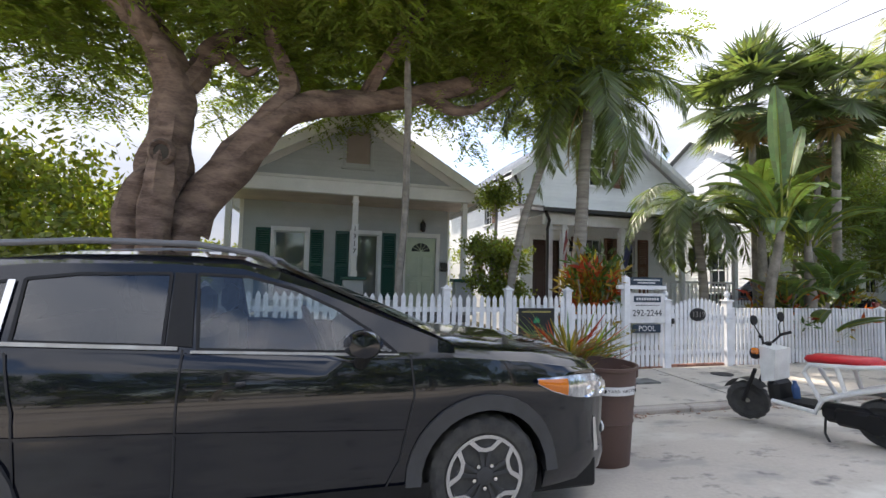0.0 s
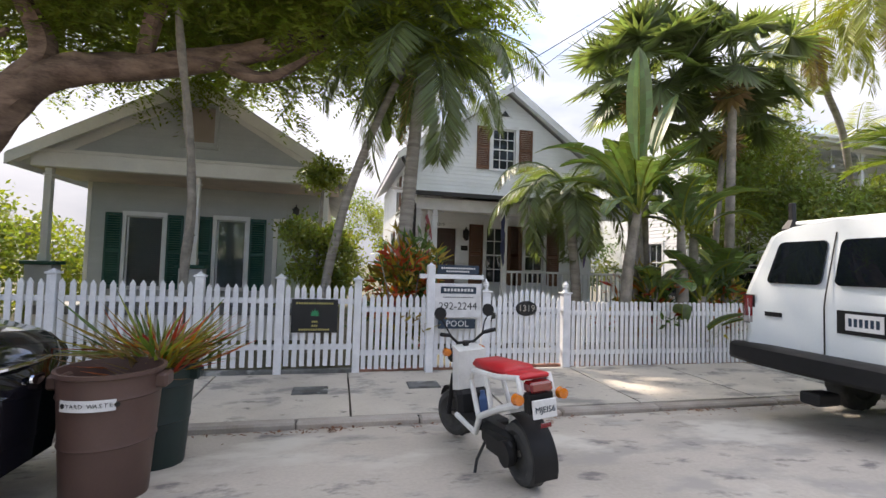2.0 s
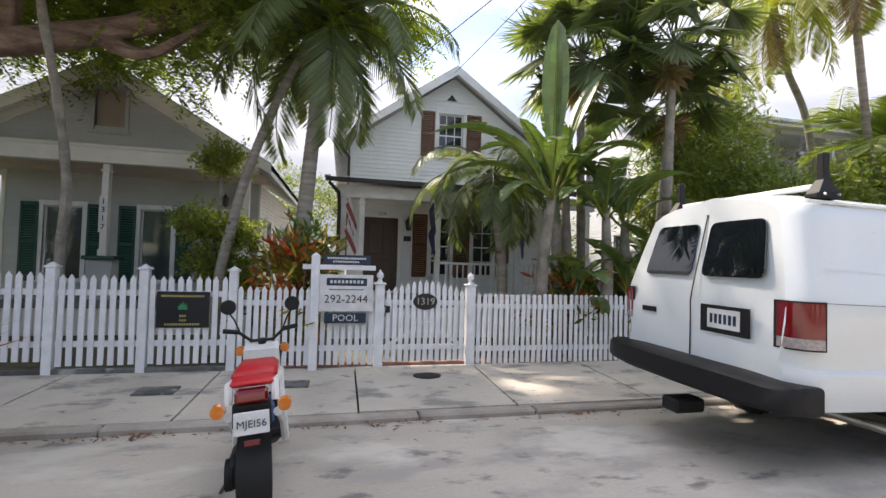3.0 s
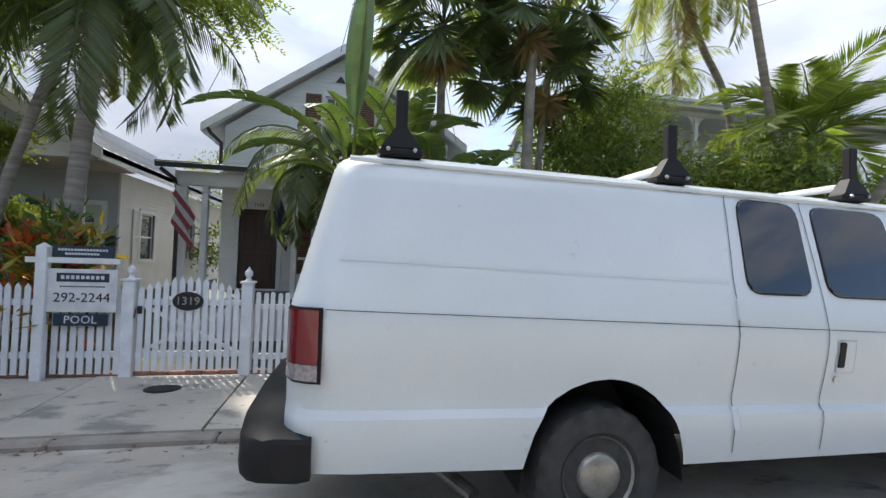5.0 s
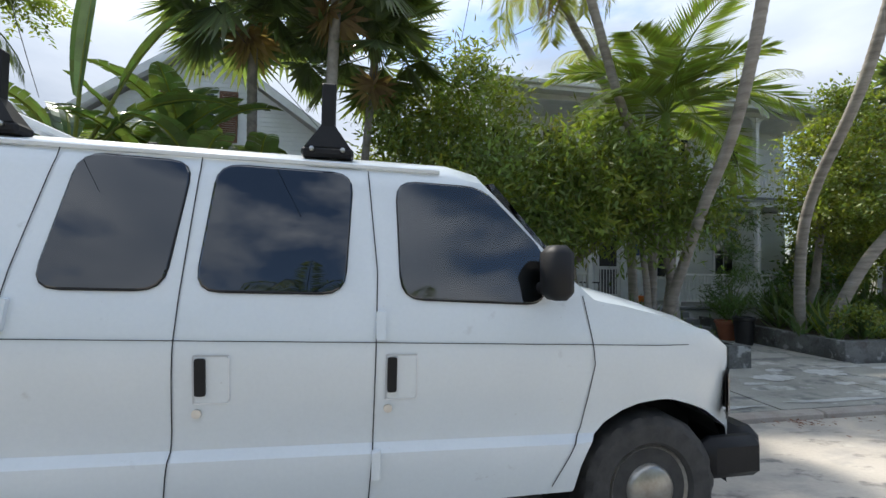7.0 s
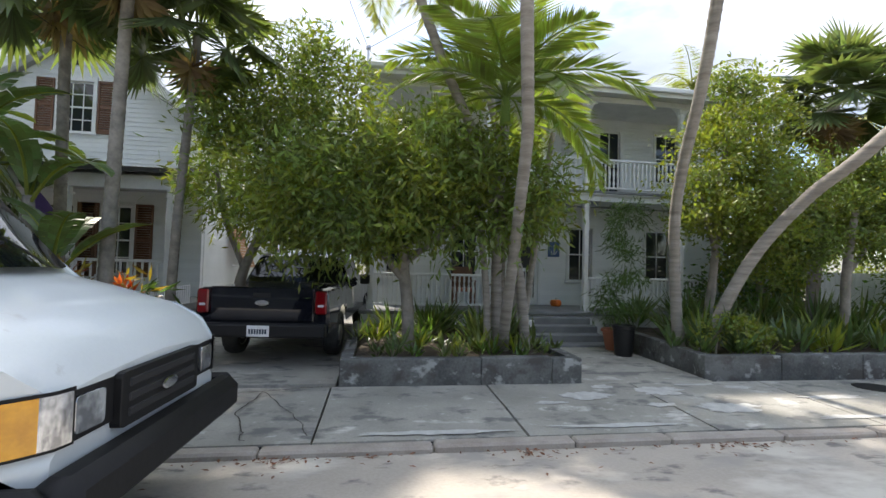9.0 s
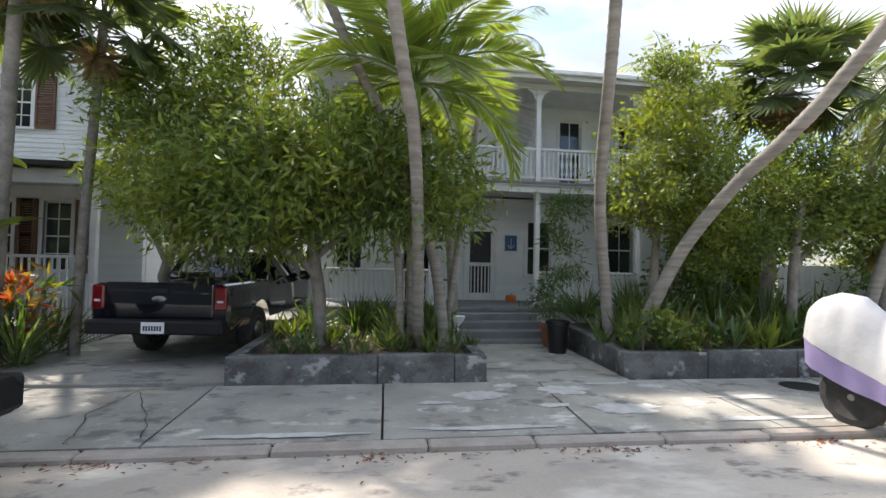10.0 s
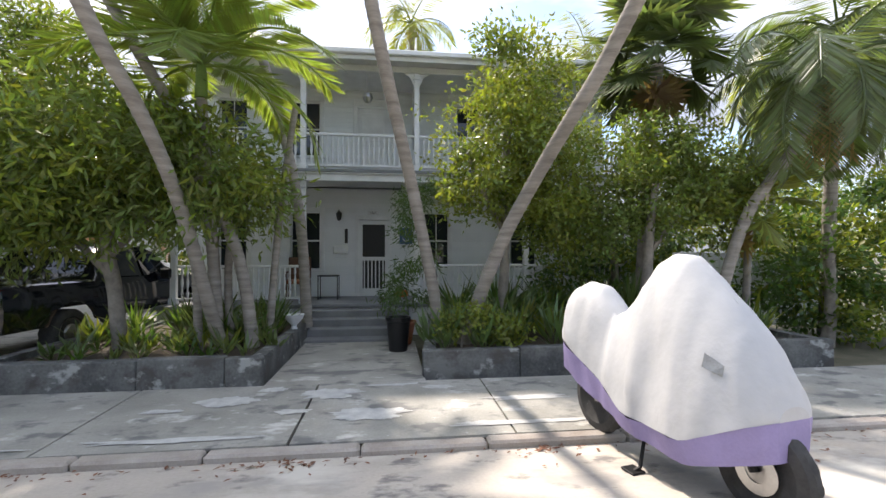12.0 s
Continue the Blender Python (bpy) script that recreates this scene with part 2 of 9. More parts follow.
M_LEAF4 = mat("yellow_green_leaf", (0.23, 0.265, 0.05), 0.42, scale=2, col2=(0.09, 0.125, 0.022), leaf=True, per_island=0.3)
M_PALM = mat("palm_frond", (0.135, 0.175, 0.085), 0.36, scale=2, col2=(0.07, 0.10, 0.045), leaf=True, per_island=0.3)
M_PALMG = mat("palm_frond_green", (0.21, 0.27, 0.075), 0.38, scale=2, col2=(0.10, 0.15, 0.035), leaf=True, per_island=0.3)
M_PALMY = mat("palm_frond_yellow", (0.27, 0.30, 0.06), 0.45, scale=2, col2=(0.11, 0.13, 0.02), leaf=True, per_island=0.3)
M_BANANA = mat("banana_leaf", (0.115, 0.175, 0.065), 0.34, scale=3, col2=(0.055, 0.095, 0.03), leaf=True, per_island=0.2, through=0.24)
M_DRY = mat("dry_frond", (0.26, 0.19, 0.11), 0.8, scale=3, leaf=True, per_island=0.3)
M_CROTR = mat("croton_red", (0.42, 0.06, 0.03), 0.45, scale=4, col2=(0.28, 0.10, 0.02), leaf=True, per_island=0.35)
M_CROTY = mat("croton_yellow", (0.36, 0.25, 0.04), 0.45, scale=4, col2=(0.14, 0.14, 0.03), leaf=True, per_island=0.35)
M_PURPLE = mat("lilac_fabric", (0.30, 0.25, 0.46), 0.7, scale=4, bump=0.1)
M_COVER = mat("silver_white_fabric", (0.51, 0.51, 0.515), 0.65, scale=2.5, col2=(0.42, 0.425, 0.435), fine=12, bump=0.4)
M_SCWHITE = mat("white_plastic", (0.80, 0.80, 0.78), 0.35, coat=0.3)
M_SEATRED = mat("red_vinyl", (0.55, 0.012, 0.02), 0.45, scale=8, bump=0.05)
M_SIGNBLK = mat("black_sign", (0.012, 0.014, 0.018), 0.4)
M_SIGNBLUE = mat("dark_blue_sign", (0.014, 0.035, 0.065), 0.4)
M_TERRA = mat("terracotta", (0.36, 0.13, 0.07), 0.8, scale=5, bump=0.15)
M_ORANGE = mat("pumpkin_orange", (0.65, 0.16, 0.02), 0.5, scale=6)
M_BLUE = mat("blue_panel", (0.05, 0.11, 0.26), 0.5)


# ---- mesh building ----
class MB:
    """Collects vertices and faces of one mesh."""

    def __init__(self):
        self.v, self.f = [], []

    def add(self, verts, faces):
        o = len(self.v)
        self.v.extend(tuple(p) for p in verts)
        self.f.extend(tuple(i + o for i in q) for q in faces)
        return self

    def box(self, x0, y0, z0, x1, y1, z1, b=0.0, m=None):
        """A box with chamfered edges of width b."""
        if b <= 0:
            vs = [(x, y, z) for z in (z0, z1) for y in (y0, y1) for x in (x0, x1)]
            fs = [(0, 2, 3, 1), (4, 5, 7, 6), (0, 1, 5, 4), (2, 6, 7, 3), (0, 4, 6, 2), (1, 3, 7, 5)]
        else:
            vs, idx = [], {}
            X, Y, Z = (x0, x1), (y0, y1), (z0, z1)
            for i in (0, 1):
                for j in (0, 1):
                    for k in (0, 1):
                        sx, sy, sz = (b if i == 0 else -b), (b if j == 0 else -b), (b if k == 0 else -b)
                        idx[i, j, k] = len(vs)
                        vs += [(X[i], Y[j] + sy, Z[k] + sz), (X[i] + sx, Y[j], Z[k] + sz), (X[i] + sx, Y[j] + sy, Z[k])]
            q = lambda i, j, k, a: idx[i, j, k] + a
            fs = []
            for i in (0, 1):
                fs.append((q(i, 0, 0, 0), q(i, 1, 0, 0), q(i, 1, 1, 0), q(i, 0, 1, 0)))
                fs.append((q(0, i, 0, 1), q(1, i, 0, 1), q(1, i, 1, 1), q(0, i, 1, 1)))
                fs.append((q(0, 0, i, 2), q(1, 0, i, 2), q(1, 1, i, 2), q(0, 1, i, 2)))
                for j in (0, 1):
                    fs.append((q(0, i, j, 1), q(1, i, j, 1), q(1, i, j, 2), q(0, i, j, 2)))
                    fs.append((q(i, 0, j, 0), q(i, 1, j, 0), q(i, 1, j, 2), q(i, 0, j, 2)))
                    fs.append((q(i, j, 0, 0), q(i, j, 1, 0), q(i, j, 1, 1), q(i, j, 0, 1)))
                    for k in (0, 1):
                        fs.append((q(i, j, k, 0), q(i, j, k, 1), q(i, j, k, 2)))
        if m is not None:
            vs = [m @ Vector(p) for p in vs]
        return self.add(vs, fs)

    def tube(self, pts, radii, seg=8, caps=True, wob=0.0):
        """A round bar along points."""
        pts = [Vector(p) for p in pts]
        if not hasattr(radii, "__len__"):
            radii = [radii] * len(pts)
        vs, fs, prev = [], [], None
        for i, p in enumerate(pts):
            d = (pts[min(i + 1, len(pts) - 1)] - pts[max(i - 1, 0)]).normalized()
            if prev is None:
                u = d.orthogonal().normalized()
            else:
                u = (prev - d * prev.dot(d)).normalized()
            prev, w = u, d.cross(u)
            for s in range(seg):
                a = 2 * math.pi * s / seg
                r = radii[i] * (1 + (wob * noise.noise(p * 1.7 + Vector((s * 0.9, 0, 3))) if wob else 0))
                vs.append(p + u * (math.cos(a) * r) + w * (math.sin(a) * r))
        for i in range(len(pts) - 1):
            for s in range(seg):
                a, b = i * seg + s, i * seg + (s + 1) % seg
                fs.append((a, b, b + seg, a + seg))
        if caps:
            fs.append(tuple(range(seg - 1, -1, -1)))
            fs.append(tuple((len(pts) - 1) * seg + s for s in range(seg)))
        return self.add(vs, fs)

    def lathe(self, prof, centre=(0, 0, 0), seg=20, axis="z", sx=1.0, sy=1.0, teeth=0.0):
        """A turned shape: profile rows of (radius, height); teeth cuts grooves into the widest rows."""
        c = Vector(centre)
        vs, fs = [], []
        big = max(r for r, h in prof)
        for k, (r0, h) in enumerate(prof):
            for s in range(seg):
                a = 2 * math.pi * s / seg
                r = r0 - (teeth if teeth and r0 > big * 0.93 and (s + 2 * (k % 2)) % 4 < 2 else 0.0)
                x, y = r * math.cos(a) * sx, r * math.sin(a) * sy
                vs.append(c + (Vector((x, y, h)) if axis == "z" else Vector((x, h, y)) if axis == "y" else Vector((h, x, y))))
        for i in range(len(prof) - 1):
            for s in range(seg):
                a, b = i * seg + s, i * seg + (s + 1) % seg
                fs.append((a, b, b + seg, a + seg))
        if prof[0][0] > 1e-4:
            fs.append(tuple(range(seg)))
        if prof[-1][0] > 1e-4:
            fs.append(tuple((len(prof) - 1) * seg + s for s in range(seg)))
        return self.add(vs, fs)

    def prism(self, poly, y0, y1, plane="xz"):
        """A polygon drawn out: in xz along y, in yz along x, or in xy along z."""
        def at(a, b, t):
            return (a, t, b) if plane == "xz" else (t, a, b) if plane == "yz" else (a, b, t)
        n = len(poly)
        vs = [at(a, b, y0) for a, b in poly] + [at(a, b, y1) for a, b in poly]
        fs = [tuple(range(n)), tuple(range(2 * n - 1, n - 1, -1))]
        fs += [(i, (i + 1) % n, (i + 1) % n + n, i + n) for i in range(n)]
        return self.add(vs, fs)

    def grid(self, rows, closed=False):
        """A sheet through rows of points."""
        n = len(rows[0])
        vs = [p for r in rows for p in r]
        fs = []
        for i in range(len(rows) - 1):
            for j in range(n if closed else n - 1):
                k = (j + 1) % n
                fs.append((i * n + j, i * n + k, (i + 1) * n + k, (i + 1) * n + j))
        return self.add(vs, fs)

    def mesh(self, name, smooth=None):
        me = bpy.data.meshes.new(name)
        me.from_pydata(self.v, [], self.f)
        bm = bmesh.new()
        bm.from_mesh(me)
        if len(bm.faces) < 60000:
            bmesh.ops.recalc_face_normals(bm, faces=bm.faces)
        bm.to_mesh(me)
        bm.free()
        if smooth is not None:
            me.shade_smooth()
            me.set_sharp_from_angle(angle=radians(smooth))
        return me


def part(name, mb, material, parent=None, label="", smooth=None, kind=""):
    me = mb.mesh(name, smooth) if isinstance(mb, MB) else mb
    ob = new(name, me)
    if not me.materials:
        me.materials.append(material)
    if parent is not None:
        ob.parent = parent
    if label or kind:
        tagged(ob, label=label, kind=kind)
    return ob


def thing(name, label, category, group="", kind="", at=(0, 0, 0)):
    ob = new(name)
    ob.empty_display_size = 0.1
    ob.location = at
    return tagged(ob, label, category, group, kind)


def solid(name, mb, material, label="", category="", kind="", group="", smooth=None):
    return tagged(part(name, mb, material, None, "", smooth), label, category, group, kind)


def text(name, s, m, size, material, parent=None, depth=0.002, align="CENTER"):
    """Flat raised lettering in the built-in face; m places it, its face looking along local +z."""
    cu = bpy.data.curves.new(name, "FONT")
    cu.body, cu.size, cu.extrude, cu.align_x, cu.align_y = s, size, depth, align, "CENTER"
    cu.resolution_u = 2
    tmp = bpy.data.objects.new(name, cu)
    me = bpy.data.meshes.new_from_object(tmp)
    bpy.data.objects.remove(tmp)
    me.transform(m)
    me.materials.clear()
    me.materials.append(material)
    ob = new(name, me)
    if parent is not None:
        ob.parent = parent
    return ob


FACE = pose(0, 0, 0, 90, 0, 0)          # lettering that faces the street (towards -y)


def facing(x, y, z, rz=0):
    return pose(x, y, z, 90, 0, rz)


# ---- ground ----
def road_z(y):
    prof = ((-60, 0.05), (-7.0, 0.05), (-5.6, 0.04), (-3, 0.20), (-1.5, 0.29), (0.3, 0.31), (1.2, 0.30), (2.0, 0.275), (2.4, 0.245), (2.9, 0.19), (3.6, 0.12), (4.42, 0.03), (5, 0.0), (300, 0.0))
    for (a, za), (b, zb) in zip(prof, prof[1:]):
        if a <= y <= b:
            return za + (zb - za) * (y - a) / (b - a)
    return 0.0


g = MB()
xs = [-900, -120, -40] + [i * 1.0 for i in range(-24, 46)] + [90, 200, 900]
g.grid([[(x, y, -0.02) for x in xs] for y in (-900, -7.0, 4.9, 5.2, 14, 40, 900)])
solid("ground", g, M_DIRT, "bare sandy yard ground with leaf litter", "ground", "structure")
g = MB()
xs = [-60 + i * 0.5 for i in range(0, 301)]
ys = [-5.6 + 0.25 * i for i in range(0, 41)] + [4.42]
g.grid([[(x, y, road_z(y) + 0.008 * noise.noise(Vector((x * 0.5, y * 0.7, 0)))) for x in xs] for y in ys])
solid("road", g, M_ROAD, "worn pale concrete road with stains and patches", "road", "structure", smooth=60)
g = MB()
g.grid([[(x, y, 0.09 if y > -8.5 else 0.05) for x in (-60, 90)] for y in (-5.62, -5.6, -8.6, -30)])
solid("pavement_opposite", g, M_WALK, "plain concrete pavement across the road", "pavement", "structure")


# ---- walls ----
def siding(bounds, z0, z1, openings, T, step=0.105, thick=0.13):
    """A lap-sided wall: boards with real laps, split round the openings (u0, u1, z0, z1)."""
    mb = MB()
    rows = max(1, round((z1 - z0) / step))
    h = (z1 - z0) / rows
    for r in range(rows):
        a, b = z0 + r * h, z0 + (r + 1) * h
        u0, u1 = bounds((a + b) / 2)
        (l0, l1), (t0, t1) = bounds(a), bounds(b)
        cuts = sorted((max(u0, o[0]), min(u1, o[1])) for o in openings if o[2] < (a + b) / 2 < o[3] and o[1] > u0 and o[0] < u1)
        segs, cur = [], u0
        for c0, c1 in cuts:
            if c0 > cur:
                segs.append((cur, c0))
            cur = max(cur, c1)
        if u1 > cur:
            segs.append((cur, u1))
        for s0, s1 in segs:
            sa, sb = (l0, t0) if s0 == u0 else (s0, s0)
            ea, eb = (l1, t1) if s1 == u1 else (s1, s1)
            vs = [T(p if z == a else q, w, z) for p, q in ((sa, sb), (ea, eb)) for w, z in ((-thick, a), (0.016, a), (0.002, b), (-thick, b))]
            mb.add(vs, [(0, 1, 2, 3), (4, 7, 6, 5), (0, 4, 5, 1), (1, 5, 6, 2), (2, 6, 7, 3), (3, 7, 4, 0)])
    return mb


def tbox(mb, T, u0, u1, w0, w1, z0, z1, b=0.006):
    """A chamfered box in a wall's own directions."""
    t = MB().box(u0, w0, z0, u1, w1, z1, b)
    return mb.add([T(*p) for p in t.v], t.f)


def front(y):
    return lambda u, w, z: (u, y - w, z)


def side_pos(x):
    return lambda u, w, z: (x + w, u, z)


def side_neg(x):
    return lambda u, w, z: (x - w, u, z)


def sash(house, T, u0, u1, z0, z1, nx=1, nz=2, pane_mat=None, blind=False, casing=0.09, trim=None):
    """A window in its opening: casing, sill, sashes with bars, panes, blind."""
    mb = MB()
    c = casing
    tbox(mb, T, u0 - c, u0, -0.10, 0.035, z0, z1)
    tbox(mb, T, u1, u1 + c, -0.10, 0.035, z0, z1)
    tbox(mb, T, u0 - c, u1 + c, -0.10, 0.045, z1, z1 + c * 1.2)
    w = part("window", mb, trim or M_WHITE, house)
    mb = MB()
    tbox(mb, T, u0 - c - 0.03, u1 + c + 0.03, -0.10, 0.07, z0 - 0.05, z0 - 0.002)
    part("window_sill", mb, trim or M_WHITE, w)
    mb = MB()
    f = 0.04
    for a, b, cc, d in ((u0, u0 + f, z0, z1), (u1 - f, u1, z0, z1), (u0 + f, u1 - f, z0, z0 + f), (u0 + f, u1 - f, z1 - f, z1)):
        tbox(mb, T, a, b, -0.07, -0.025, cc, d, 0.004)
    for i in range(1, nx):
        u = u0 + (u1 - u0) * i / nx
        tbox(mb, T, u - 0.012, u + 0.012, -0.055, -0.03, z0 + f, z1 - f, 0.003)
    for i in range(1, nz):
        z = z0 + (z1 - z0) * i / nz
        t = 0.02 if i * 2 == nz else 0.012
        tbox(mb, T, u0 + f, u1 - f, -0.06, -0.028, z - t, z + t, 0.003)
    part("window_frame", mb, trim or M_WHITE, w)
    mb = MB()
    tbox(mb, T, u0 + f, u1 - f, -0.05, -0.044, z0 + f, z1 - f, 0)
    part("pane", mb, pane_mat or M_GLASS, w)
    if blind:
        mb = MB()
        n = max(6, int((z1 - z0) / 0.05))
        for i in range(n):
            z = z0 + f + (z1 - z0 - 2 * f) * i / n
            tbox(mb, T, u0 + f, u1 - f, -0.10, -0.075, z, z + 0.036, 0.003)
        part("blind", mb, M_BLIND, w)
    return w


def shutter(house, T, u0, u1, z0, z1, material, name="shutter"):
    """A louvred shutter: stiles, rails and slats."""
    mb = MB()
    s = 0.05
    tbox(mb, T, u0, u0 + s, 0.02, 0.055, z0, z1)
    tbox(mb, T, u1 - s, u1, 0.02, 0.055, z0, z1)
    zm = (z0 + z1) / 2
    for a, b in ((z0, z0 + 0.09), (zm - 0.04, zm + 0.04), (z1 - 0.07, z1)):
        tbox(mb, T, u0 + s, u1 - s, 0.02, 0.052, a, b)
    sh = part(name, mb, material, house)
    slat = None
    for a, b in ((z0 + 0.09, zm - 0.04), (zm + 0.04, z1 - 0.07)):
        n = max(4, int((b - a) / 0.055))
        for i in range(n):
            z = a + (b - a) * i / n
            if slat is None:
                vs = [T(u, w, zz) for u in (u0 + s, u1 - s) for w, zz in ((0.048, 0), (0.054, 0.006), (0.026, 0.052), (0.02, 0.046))]
                slat = MB().add(vs, [(0, 1, 2, 3), (4, 7, 6, 5), (0, 4, 5, 1), (1, 5, 6, 2), (2, 6, 7, 3), (3, 7, 4, 0)]).mesh("slat")
            part("slat", slat, material, sh).location = (0, 0, z)
    return sh


def post(house, x, y, z0, z1, w=0.13, material=None, name="porch_post"):
    mb = MB()
    h = w / 2
    mb.box(x - h, y - h, z0, x + h, y + h, z1, 0.008)
    mb.box(x - h - 0.025, y - h - 0.025, z1 - 0.16, x + h + 0.025, y + h + 0.025, z1 - 0.12, 0.006)
    mb.box(x - h - 0.02, y - h - 0.02, z0, x + h + 0.02, y + h + 0.02, z0 + 0.14, 0.006)
    return part(name, mb, material or M_TRIM, house)


def lantern(house, x, y, z, s=1.0):
    mb = MB()
    mb.box(x - 0.04 * s, y - 0.03 * s, z - 0.10 * s, x + 0.04 * s, y, z + 0.10 * s, 0.006)
    mb.tube([(x, y - 0.02, z + 0.08 * s), (x, y - 0.12 * s, z + 0.16 * s), (x, y - 0.16 * s, z + 0.10 * s)], 0.012 * s, 6)
    mb.lathe([(0.02 * s, 0.12 * s), (0.085 * s, 0.05 * s), (0.08 * s, 0.04 * s), (0.055 * s, -0.12 * s), (0.03 * s, -0.16 * s)], (x, y - 0.16 * s, z), 6)
    return part("wall_lantern", mb, M_BLACK, house, "black metal wall lantern")


# ---- the grey cottage ----
H1X0, H1X1, H1Y, H1P = -4.1, 1.48, 11.92, 10.40
FL1, EAVE1, AP1, RX1 = 0.75, 3.62, 5.62, -1.31
h1 = thing("cottage", "grey clapboard cottage with cream gable, porch and green shutters", "house")
F = front(H1Y)
win1 = [(-3.27, -2.46, 1.05, 2.82), (-1.23, -0.53, 1.05, 2.82), (0.25, 1.13, FL1, 2.80)]
part("wall", siding(lambda z: (H1X0, H1X1), FL1 - 0.05, 3.62, win1, F), M_GREYSIDE, h1)
S = side_pos(H1X1)
part("wall", siding(lambda z: (H1Y + 0.14, 20.0), FL1 - 0.05, 3.62, [(13.0, 13.8, 1.5, 2.75), (16.2, 17.0, 1.5, 2.75)], S), M_TRIM, h1)
part("wall", siding(lambda z: (H1Y + 0.14, 20.0), FL1 - 0.05, 3.62, [], side_neg(H1X0)), M_GREYSIDE, h1)
part("wall", MB().box(H1X0, 20.0, FL1 - 0.05, H1X1, 20.12, 3.62), M_GREYSIDE, h1)
for u in (13.0, 16.2):
    sash(h1, S, u, u + 0.8, 1.5, 2.75, 1, 2)
    shutter(h1, S, u - 0.45, u - 0.1, 1.45, 2.8, M_TRIM)
part("corner_board", MB().box(H1X1 - 0.02, H1Y - 0.03, FL1, H1X1 + 0.03, H1Y + 0.1, 3.6, 0.005), M_TRIM, h1)
part("corner_board", MB().box(H1X0 - 0.03, H1Y - 0.03, FL1, H1X0 + 0.06, H1Y + 0.1, 3.6, 0.005), M_TRIM, h1)
part("foundation", MB().box(H1X0, H1Y, 0.0, H1X1, 20.0, FL1 - 0.05), M_PLANTER, h1)
part("porch_floor", MB().box(H1X0 - 0.15, H1P - 0.2, FL1 - 0.18, H1X1 + 0.15, H1Y, FL1, 0.01), M_STEP, h1)
part("porch_skirt", MB().box(H1X0 - 0.1, H1P - 0.1, 0.0, H1X1 + 0.1, H1P, FL1 - 0.18), M_TRIM, h1)
part("porch_ceiling", MB().box(H1X0 - 0.3, H1P - 0.05, 3.60, H1X1 + 0.3, H1Y, 3.63), M_CEILP, h1)
part("gable_beam", MB().box(H1X0 - 0.25, H1P - 0.22, 3.60, H1X1 + 0.25, H1P + 0.0, 3.94, 0.01).box(H1X0 - 0.29, H1P - 0.27, 3.90, H1X1 + 0.29, H1P - 0.2, 3.97, 0.01), M_TRIM, h1)
sl = (AP1 - 3.70) / (RX1 - (H1X0 - 0.5))
gz = lambda z: (RX1 - (AP1 - 0.16 - z) / sl, RX1 + (AP1 - 0.16 - z) / sl)
part("gable_wall", siding(gz, 3.95, AP1 - 0.2, [(-1.55, -0.98, 4.37, 5.22)], front(H1P - 0.06), 0.11, 0.1), M_GREYSIDE, h1)
M_VENT = mat("tan_vent_panel", (0.33, 0.27, 0.22), 0.6, scale=2, col2=(0.24, 0.20, 0.17), bump=0.05)
for m_ in (1, -1):
    fz_ = [(-4.156, 3.955), (RX1 - 0.002, 5.60), (RX1 - 0.002, 5.38), (-3.77, 3.955)]
    part("frieze_board", MB().prism([(a if m_ == 1 else 2 * RX1 - a, b) for a, b in (fz_ if m_ == 1 else fz_[::-1])], H1P - 0.105, H1P - 0.068), M_TRIM, h1, "wide cream board under the gable roof")
vt = part("gable_vent", MB().box(-1.62, H1P - 0.11, 4.30, -1.55, H1P + 0.03, 5.26, 0.005).box(-0.98, H1P - 0.11, 4.30, -0.91, H1P + 0.03, 5.26, 0.005)
          .box(-1.55, H1P - 0.11, 5.2, -0.98, H1P + 0.03, 5.27, 0.005).box(-1.66, H1P - 0.13, 4.24, -0.87, H1P + 0.03, 4.30, 0.005), M_GREYSIDE, h1)
part("vent_panel", MB().box(-1.55, H1P + 0.0, 4.30, -0.98, H1P + 0.03, 5.2), M_VENT, vt)


def gable_roof(house, x0, x1, xr, y0, y1, ze, zr, t=0.12, material=None, rake=0.2, trim=None, dark=False):
    """Two sloped roof slabs with rake boards on the front."""
    for sx, xe in ((-1, x0), (1, x1)):
        mb = MB()
        mb.prism([(xe, ze), (xr, zr), (xr, zr + t), (xe, ze + t)], y0, y1)
        rf = part("roof", mb, material or M_ROOF, house)
        n = int((y1 - y0) / 0.4)
        seam = MB().prism([(xe, ze + t), (xr, zr + t), (xr, zr + t + 0.025), (xe, ze + t + 0.025)], -0.012, 0.012).mesh("seam")
        for i in range(n + 1):
            part("seam", seam, material or M_ROOF, rf).location = (0, y0 + 0.012 + (y1 - y0 - 0.024) * i / n, 0)
        k = rake
        mb = MB().prism([(xe, ze - k * 0.55), (xr, zr - k * 0.95), (xr, zr + t - 0.01), (xe, ze + t - 0.01)], y0 - 0.035, y0 - 0.002)
        part("rake_board", mb, trim or M_TRIM, house)
        mb = MB().box(min(xe, xe - sx * 0.03), y0, ze - 0.1, max(xe, xe - sx * 0.03), y1, ze + t, 0.004)
        part("fascia", mb, trim or M_TRIM, house)
        part("soffit", MB().prism([(xe, ze - 0.015), (xr, zr - 0.015), (xr, zr - 0.003), (xe, ze - 0.003)], y0, y0 + 0.32), trim or M_TRIM, house)


